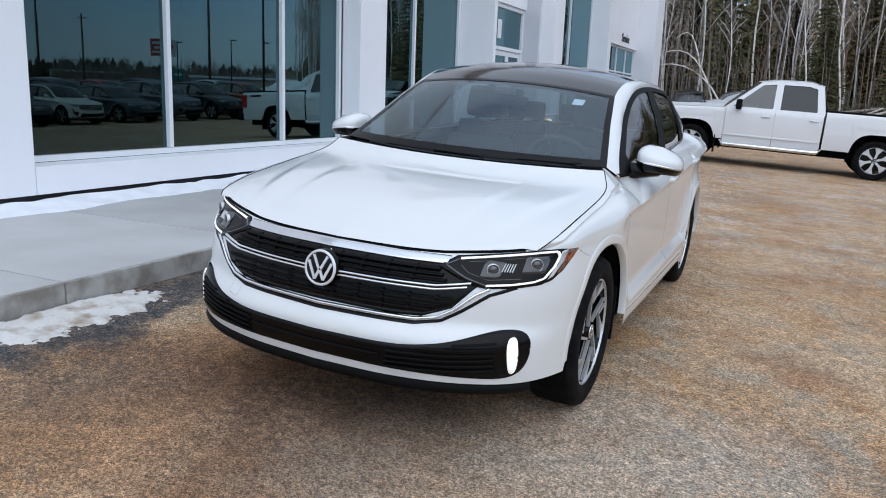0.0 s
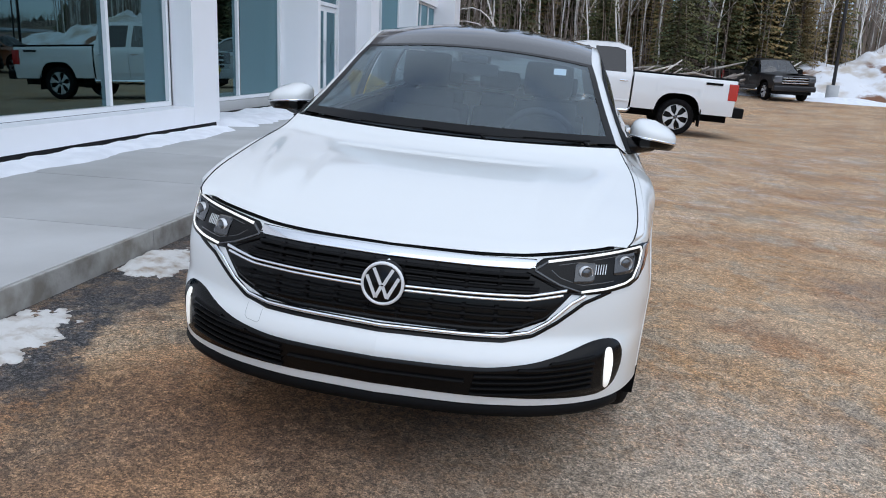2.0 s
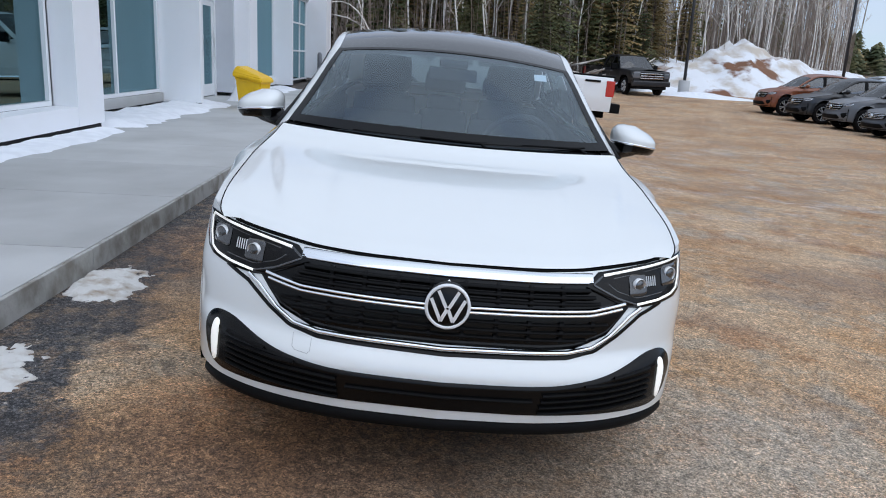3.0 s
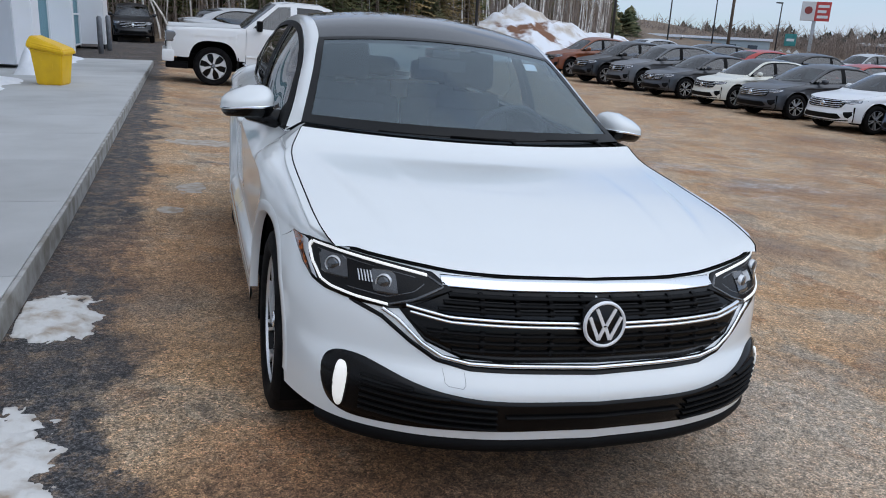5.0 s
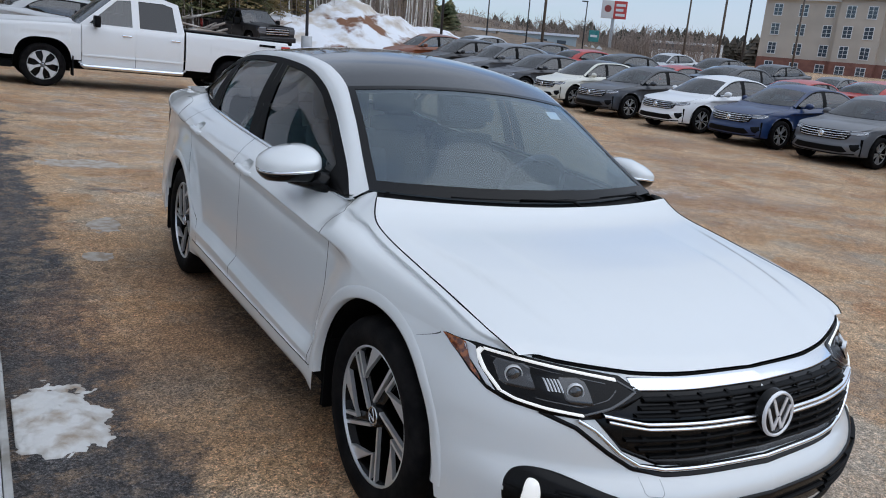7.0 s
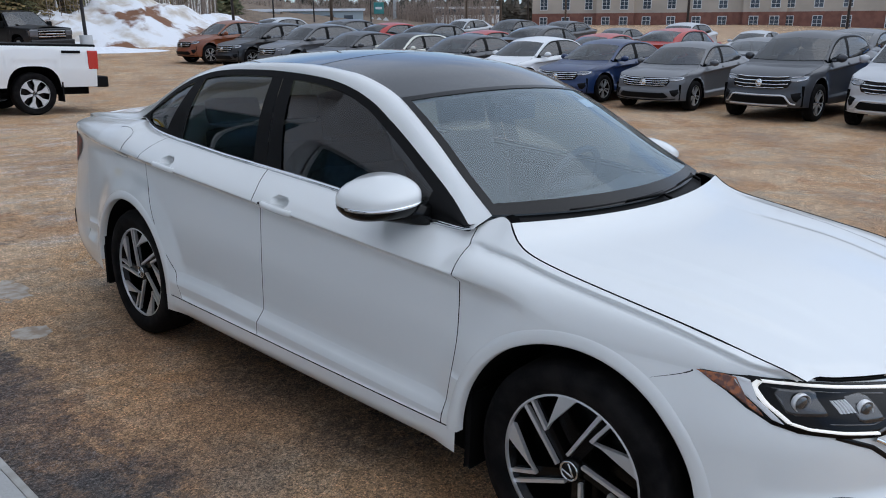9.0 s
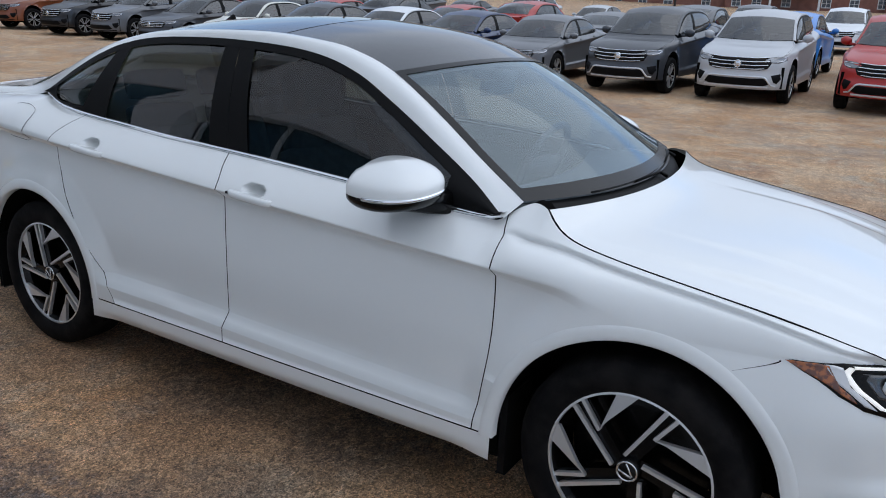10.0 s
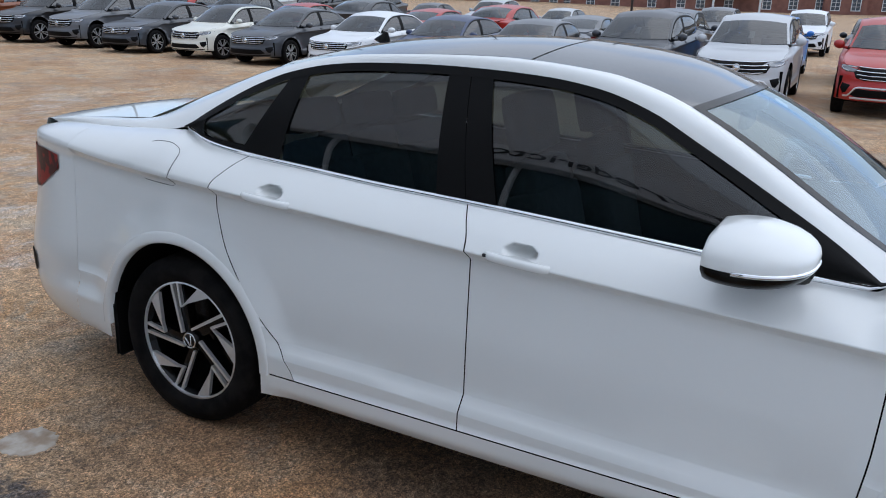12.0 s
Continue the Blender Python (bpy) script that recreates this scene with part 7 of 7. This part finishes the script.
def bent_birch(x, y, reach, h, seed):
    """A slim birch bowed over by snow: its stem rises, arches and hangs to one side."""
    rb = random.Random(seed)
    z = wood_z(x, y) - 0.1
    root = empty("birch_tree", pose(x, y, z), "slender white birch bowed over in an arch", "tree", "trees at the wood's edge")
    pts = [(-reach * (k / 9) ** 1.6, 0.15 * math.sin(k), h * math.sin(math.pi * 0.62 * k / 9)) for k in range(10)]
    part("trunk", mesh_of("trunk", [tube(pts, [0.055 - 0.004 * k for k in range(10)], 7)], M_birch), None, root)
    tw = []
    for k in range(26):
        i = rb.randrange(3, 9)
        s0 = Vector(pts[i]).lerp(Vector(pts[i + 1]), rb.random())
        e = s0 + Vector((rb.uniform(-0.7, 0.4), rb.uniform(-0.5, 0.5), rb.uniform(-0.2, 0.8)))
        tw.append(tube([s0, s0.lerp(e, 0.5) + Vector((0, 0, 0.06)), e], [0.014, 0.010, 0.004], 3, caps=False))
    part("crown", mesh_of("crown", tw, M_twig), None, root)


for bx, reach, bh, sd in ((-2.7, 3.0, 3.7, 1), (-2.2, 4.2, 3.0, 2), (-3.3, 1.6, 4.6, 3)):
    bent_birch(bx, 37.6, reach, bh, sd)
for i in range(26):
    x = rng.uniform(1.5, 16)
    tree("fir", rng.choice((0, 2, 2, 3)), x, edge_y(x) + rng.uniform(0.8, 5), rng.uniform(0.5, 0.95), rng.uniform(0, 360))


def deep_wood():
    """Trunks, scrub and brush further in, too many to count."""
    pcs, br, nd = [], [], []
    for _ in range(400):
        x = rng.uniform(-34, 60)
        y = edge_y(x) + 5 + rng.random() * 26
        if not wooded(x, y):
            continue
        z = wood_z(x, y)
        h = rng.uniform(7, 14)
        l = rng.uniform(-0.8, 0.8)
        pcs.append(tube([(x, y, z), (x + l * 0.4, y, z + h * 0.5), (x + l, y, z + h)], [0.10, 0.07, 0.02], 4, caps=False))
        for _ in range(7):
            t = rng.uniform(0.3, 1)
            a = rng.uniform(0, 6.28)
            s = Vector((x + l * t * t, y, z + h * t))
            br.append(tube([s, s + Vector((math.cos(a) * 0.9, math.sin(a) * 0.9, rng.uniform(0.5, 1.5)))], [0.03, 0.008], 3, caps=False))
    for _ in range(2600):
        x = rng.uniform(-34, 50)
        y = edge_y(x) + rng.uniform(0.5, 16)
        if not wooded(x, y):
            continue
        z, h, l = wood_z(x, y), rng.uniform(2.5, 8), rng.uniform(-0.5, 0.5)
        br.append(tube([(x, y, z), (x + l * 0.3, y, z + h * 0.5), (x + l, y + l, z + h)], [0.026, 0.018, 0.006], 3, caps=False))
        for _ in range(2):
            t = rng.uniform(0.4, 0.9)
            s = Vector((x + l * t, y, z + h * t))
            br.append(tube([s, s + Vector((rng.uniform(-0.6, 0.6), 0, rng.uniform(0.4, 1.2)))], [0.012, 0.004], 3, caps=False))
    for _ in range(1500):
        x = rng.uniform(-34, 34)
        y = edge_y(x) + rng.uniform(-0.5, 5)
        z = wood_z(x, y)
        a = rng.uniform(0, 6.28)
        s = Vector((x, y, z))
        br.append(tube([s, s + Vector((math.cos(a) * 0.5, math.sin(a) * 0.3, rng.uniform(0.4, 1.6)))], [0.016, 0.005], 3, caps=False))
    a1 = tagged(part("deep_wood", mesh_of("deep_wood", pcs, M_bark2), None), "dense grey trunks deeper in the wood", "wood", kind="stuff")
    a2 = tagged(part("brush", mesh_of("brush", br, M_twig), None), "tangled brown brush and twigs", "brush", kind="stuff")


M_bark2 = mat("grey_bark", (0.38, 0.33, 0.285), 0.9, second=(0.66, 0.62, 0.56), scale=0.9, spread=(0.52, 0.6))
deep_wood()


def inner_firs():
    """The wood's closed depth, beyond counting: many ragged firs and bare crowns."""
    for nm, m, num, lab in (("inner_firs", M_needle, 90, "dark firs deep in the wood"), ("inner_brown_trees", M_rust, 110, "brown leafless and dead trees deep in the wood")):
        vs, fs = [], []
        for _ in range(num):
            x = rng.uniform(-40, 46)
            y = edge_y(x) + rng.uniform(15, 30)
            h = rng.uniform(6, 10.5) * (1 if x < 2 else max(0.45, 1 - (x - 2) * 0.03))
            z, w = wood_z(x, y) - 0.5, rng.uniform(1.3, 2.2)
            n = 26
            for j in range(n):
                f = j / n
                zz, ww = z + h * (0.02 + 0.96 * f), w * (1 - f) ** 0.7 + 0.15
                a = rng.uniform(0, 6.28)
                for k in range(5):
                    b2 = a + k * 1.3
                    o = len(vs)
                    vs.extend([(x, y, zz + h * 0.05), (x + ww * math.cos(b2) * rng.uniform(0.6, 1.2), y + ww * math.sin(b2), zz - h * 0.02 - rng.random() * 0.3), (x + ww * math.cos(b2 + 0.8) * rng.uniform(0.4, 1), y + ww * math.sin(b2 + 0.8), zz - h * 0.01)])
                    fs.append((o, o + 1, o + 2))
        tagged(part(nm, mesh_of(nm, [(vs, fs)], m, False), None), lab, "wood", kind="stuff")


inner_firs()
# the wood's rising floor
P = []
for x in np.linspace(-60, 90, 46):
    P.append([(x, edge_y(x) - 1.5 + d, wood_z(x, edge_y(x) - 1.5 + d) - (0.15 if d == 0 else -0.05) + 0.18 * noise.noise(Vector((x * 0.4, d * 0.3, 0)))) for d in (0, 1.5, 3, 5, 8, 12, 18, 26, 40, 60)])
tagged(part("wood_floor", mesh_of("wood_floor", [grid(P)], M_litter), None), "leaf litter on the wood's rising floor", "ground", kind="structure")
# fallen poles piled on the bank
lg = []
for _ in range(60):
    x, y = rng.uniform(3, 12), 0
    y = edge_y(x) - 1.5 + rng.uniform(-0.5, 2.5)
    a = rng.uniform(-0.5, 0.9)
    z = wood_z(x, y) + rng.uniform(0.2, 1.2)
    ln = rng.uniform(1.5, 4)
    lg.append(tube([(x - ln * math.cos(a) * 0.5, y, z - 0.25), (x, y + 0.1, z), (x + ln * math.cos(a) * 0.5, y + 0.4, z + ln * math.sin(a) * 0.3)], [0.07, 0.06, 0.03], 5))
tagged(part("brush_pile", mesh_of("brush_pile", lg, M_bark2), None), "pile of cut poles and branches", "brush", kind="stuff")


def heap(cx, cy, rx, ry, h, seed, material, label, name="snow_bank", ang=0.0):
    P = []
    for i in range(49):
        row = []
        for j in range(37):
            u, v = i / 24 - 1, j / 18 - 1
            r = math.hypot(u, v)
            f = max(0.0, 1 - r ** 1.5)
            x, y = cx + u * rx * math.cos(ang) - v * ry * math.sin(ang), cy + v * ry * math.cos(ang) + u * rx * math.sin(ang)
            z = gz(x, y) - 0.06 + h * f * (0.8 + 0.35 * noise.noise(Vector((x * 0.35, y * 0.35, seed))) + 0.16 * noise.noise(Vector((x * 1.3, y * 1.3, seed))))
            row.append((x, y, z))
        P.append(row)
    return tagged(part(name, mesh_of(name, [grid(P)], material), None), label, "snow")


def bank_mat():
    """Ploughed snow with bare earth breaking through near the top."""
    m = mat("ploughed_snow", (0.80, 0.81, 0.83), 0.8, second=(0.55, 0.48, 0.40), scale=0.9, spread=(0.46, 0.66), bump=0.6, bump_scale=3)
    nt = m.node_tree
    b = nt.nodes["Principled BSDF"]
    src = b.inputs["Base Color"].links[0].from_socket
    n = nt.nodes.new("ShaderNodeTexNoise")
    n.inputs["Scale"].default_value = 0.33
    n.inputs["Detail"].default_value = 7
    tc = nt.nodes.new("ShaderNodeTexCoord")
    nt.links.new(tc.outputs["Object"], n.inputs["Vector"])
    r = nt.nodes.new("ShaderNodeValToRGB")
    r.color_ramp.elements[0].position, r.color_ramp.elements[1].position = 0.585, 0.63
    nt.links.new(n.outputs[0], r.inputs[0])
    mx = nt.nodes.new("ShaderNodeMix")
    mx.data_type = "RGBA"
    mx.inputs[7].default_value = (0.20, 0.09, 0.045, 1)
    nt.links.new(r.outputs[0], mx.inputs[0])
    nt.links.new(src, mx.inputs[6])
    nt.links.new(mx.outputs[2], b.inputs["Base Color"])
    return m


M_bank = bank_mat()
heap(18.2, 44.0, 8.5, 5.5, 3.1, 3.0, M_bank, "high ploughed snow bank with bare earth on top", ang=0.25)
heap(24.0, 46.0, 8.0, 4.5, 2.2, 6.0, M_bank, "long ploughed snow bank by the lot", ang=0.5)
heap(9.5, 40.0, 6.0, 3.0, 0.9, 8.0, M_snow, "low white snow along the wood's edge", ang=0.1)
heap(13.8, 35.8, 3.2, 1.0, 0.35, 9.0, M_snow, "low white snow by the lamp post")


# ---- far side: hotel, sign, shops, trees on the skyline ----
M_tan = mat("tan_render", (0.55, 0.47, 0.38), 0.9, second=(0.48, 0.41, 0.33), scale=0.3)
M_brickm = mat("brick_wall", (0.27, 0.12, 0.085), 0.9, second=(0.21, 0.09, 0.065), scale=1.2)
M_roofsh = mat("shingle_roof", (0.13, 0.12, 0.115), 0.9)
M_wtrim = mat("white_trim", (0.75, 0.75, 0.73), 0.6)
M_dkglass = mat("dark_window_glass", (0.06, 0.08, 0.10), 0.08, spec=0.8)


def hotel():
    a, b2 = Vector((114.0, 87.0, 0)), Vector((160.0, -50.0, 0))
    d = (b2 - a).normalized()
    L = (b2 - a).length
    ang = math.degrees(math.atan2(d.y, d.x))
    z0 = gz(90, 30) - 0.6
    root = empty("hotel", pose(a.x, a.y, z0, 0, 0, ang), "four-storey tan hotel with a brick ground floor", "building")
    # the local frame: x along the front, y to the back
    S, H = 1, 12.6
    part("wall", boxes((0, L, 0.0, 14, 3.3, H)), M_tan, root)
    part("brick_base", boxes((0, L, -0.12, 14, 0, 3.3)), M_brickm, root)
    part("cornice", boxes((-0.4, L + 0.4, -0.5, 14.5, H, H + 0.45)), M_wtrim, root)
    vs = [(-0.8, -0.8, H + 0.45), (L + 0.8, -0.8, H + 0.45), (L + 0.8, 14.8, H + 0.45), (-0.8, 14.8, H + 0.45), (6, 7, H + 4.2), (L - 6, 7, H + 4.2)]
    part("roof", mesh_of("roof", [(vs, [(0, 1, 5, 4), (2, 3, 4, 5), (1, 2, 5), (3, 0, 4)])], None, False), M_roofsh, root)
    # one lattice frame round eight small panes
    wx, wz = (-0.72, -0.62, -0.03, 0.03, 0.62, 0.72), (-1.0, -0.88, -0.33, -0.28, 0.26, 0.31, 0.85, 0.95)
    vs = [(x, y, z) for y in (-0.1, 0.0) for x in wx for z in wz]
    at = lambda k, i, j: (k * len(wx) + i) * len(wz) + j
    solid = lambda i, j: 0 <= i < 5 and 0 <= j < 7 and not (i % 2 == 1 and j % 2 == 1)
    fs = []
    for i in range(5):
        for j in range(7):
            if solid(i, j):
                fs.append((at(0, i, j), at(0, i + 1, j), at(0, i + 1, j + 1), at(0, i, j + 1)))
                for di, dj, p, q in ((-1, 0, (i, j), (i, j + 1)), (1, 0, (i + 1, j), (i + 1, j + 1)), (0, -1, (i, j), (i + 1, j)), (0, 1, (i, j + 1), (i + 1, j + 1))):
                    if not solid(i + di, j + dj):
                        fs.append((at(0, *p), at(0, *q), at(1, *q), at(1, *p)))
    fm = mesh_of("window", [(vs, fs)], M_wtrim, False)
    gm = bpy.data.meshes.new("pane")
    bm = boxes((-0.62, 0.62, -0.04, 0.02, -0.88, 0.85))
    bm.to_mesh(gm)
    bm.free()
    gm.materials.append(M_dkglass)
    k = 0
    x = 2.2
    while x < L - 2:
        for st in range(4):
            z = 1.75 + 3.1 * st
            w = part("window", fm, None, root)
            w.location = (x, -0.005 if st else -0.13, z)
            p = part("pane", gm, None, w)
        k += 1
        x += 4.1 if k % 4 else 6.0
    # projecting gabled bays
    for bx in (12.0, 36.0, 60.0, 84.0):
        part("bay", boxes((bx, bx + 6.5, -0.9, -0.001, 3.3, H + 0.3)), M_tan, root)
        part("bay_base", boxes((bx, bx + 6.5, -1.0, -0.121, 0, 3.29)), M_brickm, root)
        vs = [(bx - 0.5, -1.3, H + 0.3), (bx + 7.0, -1.3, H + 0.3), (bx + 3.25, -1.3, H + 3.6), (bx - 0.5, 6, H + 0.46), (bx + 7.0, 6, H + 0.46), (bx + 3.25, 6, H + 3.7)]
        part("gable", mesh_of("gable", [(vs, [(0, 1, 2), (0, 2, 5, 3), (1, 4, 5, 2)])], None, False), M_tan, root)
        for st in range(4):
            for wx in (1.7, 4.8):
                w = part("window", fm, None, root)
                w.location = (bx + wx, -0.905 if st else -1.01, 1.75 + 3.1 * st)
                part("pane", gm, None, w)
    # porch
    part("porch_roof", mesh_of("porch_roof", [([(66, -4, 3.2), (74, -4, 3.2), (70, -4, 4.6), (66, 0, 3.2), (74, 0, 3.2), (70, 0, 4.6)], [(0, 1, 2), (0, 2, 5, 3), (1, 4, 5, 2), (0, 3, 4, 1)])], None, False), M_wtrim, root)
    for px in (66.4, 73.6):
        part("porch_post", boxes((px - 0.15, px + 0.15, -3.9, -3.6, 0, 3.2)), M_wtrim, root)
    return root


hotel()


def pylon_sign():
    # red and white panels, marks as plain shapes
    az = radians(42.4)
    c = Vector((-1.5 + 132 * math.sin(az), -2.3 + 132 * math.cos(az), -1.0))
    root = empty("pylon_sign", pose(c.x, c.y, c.z, 0, 0, -40), "tall red and white roadside sign on a pole", "sign")
    part("post", boxes((-0.25, 0.25, -0.2, 0.2, -3, 6.9)), M_conc, root)
    part("red_panel", boxes((-0.05, 2.0, -0.36, 0.36, 6.7, 9.45), bevel=0.05), mat("sign_red", (0.55, 0.06, 0.05), 0.5), root)
    part("pale_panel", boxes((-2.0, -0.06, -0.35, 0.35, 6.7, 9.45), bevel=0.05), mat("sign_pale", (0.70, 0.66, 0.62), 0.5), root)
    part("round_mark", mesh_of("round_mark", [([(-1.0 + 0.55 * math.cos(t), -0.37, 8.2 + 0.55 * math.sin(t)) for t in np.linspace(0, 6.28, 20)[:-1]], [tuple(range(19))])], None, False), mat("sign_dark_red", (0.28, 0.05, 0.04), 0.5), root)
    for k in range(3):
        part("text_bar", boxes((0.25, 1.75 - 0.3 * (k % 2), -0.39, -0.365, 7.1 + 0.75 * k, 7.5 + 0.75 * k)), M_wtrim, root)
    return root


pylon_sign()


def garden_sign(x, y, z):
    root = empty("roadside_sign", pose(x, y, z, 0, 0, -40), "teal sign on a white gabled frame by the road", "sign")
    part("panel", boxes((-0.75, 0.75, -0.08, 0.08, 0.75, 2.4), bevel=0.05), mat("teal_sign", (0.03, 0.20, 0.19), 0.5, second=(0.05, 0.26, 0.24), scale=2), root)
    part("text_bar", boxes((-0.5, 0.5, -0.095, -0.082, 1.4, 1.75)), M_wtrim, root)
    for x0 in (-1.5, -0.5, 0.5):
        bm = boxes((x0 + 0.02, x0 + 0.98, -0.15, 0.15, -3.2, 0.15))
        for v in bm.verts:
            v.co.z -= 0.75 * abs(v.co.x - x0 - 0.5) if v.co.z > 0 else 0
        bmesh.ops.subdivide_edges(bm, edges=[e for e in bm.edges if abs(e.verts[0].co.x - e.verts[1].co.x) > 0.5], cuts=1)
        for v in bm.verts:
            if v.co.z > -1 and abs(v.co.x - x0 - 0.5) < 0.1:
                v.co.z += 0.5
        part("gable_board", bm, M_wtrim, root)
    return root


garden_sign(78.0, 88.5, 1.1)


def shop(x, y, w, d, h, rz, col, label, roof=True):
    root = empty("far_building", pose(x, y, gz(x, y), 0, 0, rz), label, "building")
    part("wall", boxes((-w / 2, w / 2, -d / 2, d / 2, 0, h)), col, root)
    part("roof", boxes((-w / 2 - 0.3, w / 2 + 0.3, -d / 2 - 0.3, d / 2 + 0.3, h, h + 0.3)), M_snow, root)
    for k in range(int(w / 2.6)):
        part("window", boxes((-w / 2 + 1.0 + 2.6 * k, -w / 2 + 2.2 + 2.6 * k, -d / 2 - 0.04, -d / 2, h * 0.35, h * 0.75)), M_dkglass, root)
    return root


M_paleblue = mat("pale_siding", (0.40, 0.46, 0.48), 0.8)
shop(66, 89, 14, 8, 2.3, -40, M_paleblue, "low pale shop with a snowy roof")
shop(54, 90, 12, 7, 2.1, -35, M_wtrim, "low white shop with a snowy roof")
bus = empty("coach", pose(104, 94, gz(104, 94), 0, 0, -42), "long pale coach with dark windows", "bus")
part("body", boxes((-6, 6, -1.25, 1.25, 0.4, 3.3), bevel=0.2), M_wtrim, bus)
part("window_band", boxes((-5.8, 5.6, -1.27, 1.27, 1.9, 2.9), bevel=0.05), M_dkglass, bus)


def skyline():
    vs, fs, tw = [], [], []
    for _ in range(3000):
        az = radians(rng.uniform(8, 128))
        r = rng.uniform(165, 215)
        x, y = r * math.sin(az), r * math.cos(az)
        h = (3.2 + 3.4 * rng.random() ** 1.5) * (1.0 + 0.22 * noise.noise(Vector((az * 14, 0, 0))) + 0.12 * noise.noise(Vector((az * 55, 3, 0))))
        z = gz(x, y) - 0.5
        w = rng.uniform(1.3, 2.8)
        n = 9
        for j in range(n):
            f = j / n
            zz = z + h * (0.10 + 0.9 * f)
            ww = w * ((1 - f) ** 0.6 * rng.uniform(0.6, 1.1)) + 0.25
            a = rng.uniform(0, 6.28)
            for k in range(3):
                b2 = a + k * 2.1
                o = len(vs)
                vs.extend([(x, y, zz + h * 0.16), (x + ww * math.cos(b2) * rng.uniform(0.7, 1.2), y + ww * math.sin(b2), zz - h * 0.03), (x + ww * math.cos(b2 + 1.9), y + ww * math.sin(b2 + 1.9) * rng.uniform(0.7, 1.2), zz - h * 0.03)])
                fs.append((o, o + 1, o + 2))
    tagged(part("far_woods", mesh_of("far_woods", [(vs, fs)], mat("far_needles", (0.032, 0.038, 0.026), 0.9, second=(0.12, 0.095, 0.07), scale=0.10), False), None), "dark fir woods on the skyline", "wood", kind="stuff")
    br = []
    for _ in range(900):
        az = radians(rng.uniform(24, 50))
        r = rng.uniform(118, 156)
        x, y = r * math.sin(az), r * math.cos(az)
        z = gz(x, y)
        h = rng.uniform(2.4, 5.2)
        br.append(tube([(x, y, z), (x + rng.uniform(-0.5, 0.5), y, z + h)], [0.07, 0.02], 3, caps=False))
        for _ in range(7):
            s = Vector((x, y, z + h * rng.uniform(0.3, 0.95)))
            br.append(tube([s, s + Vector((rng.uniform(-1.3, 1.3), rng.uniform(-1.3, 1.3), rng.uniform(0.3, 1.4)))], [0.04, 0.012], 3, caps=False))
    tagged(part("far_scrub", mesh_of("far_scrub", br, M_twig), None), "bare brown scrub before the far woods", "brush", kind="stuff")


skyline()
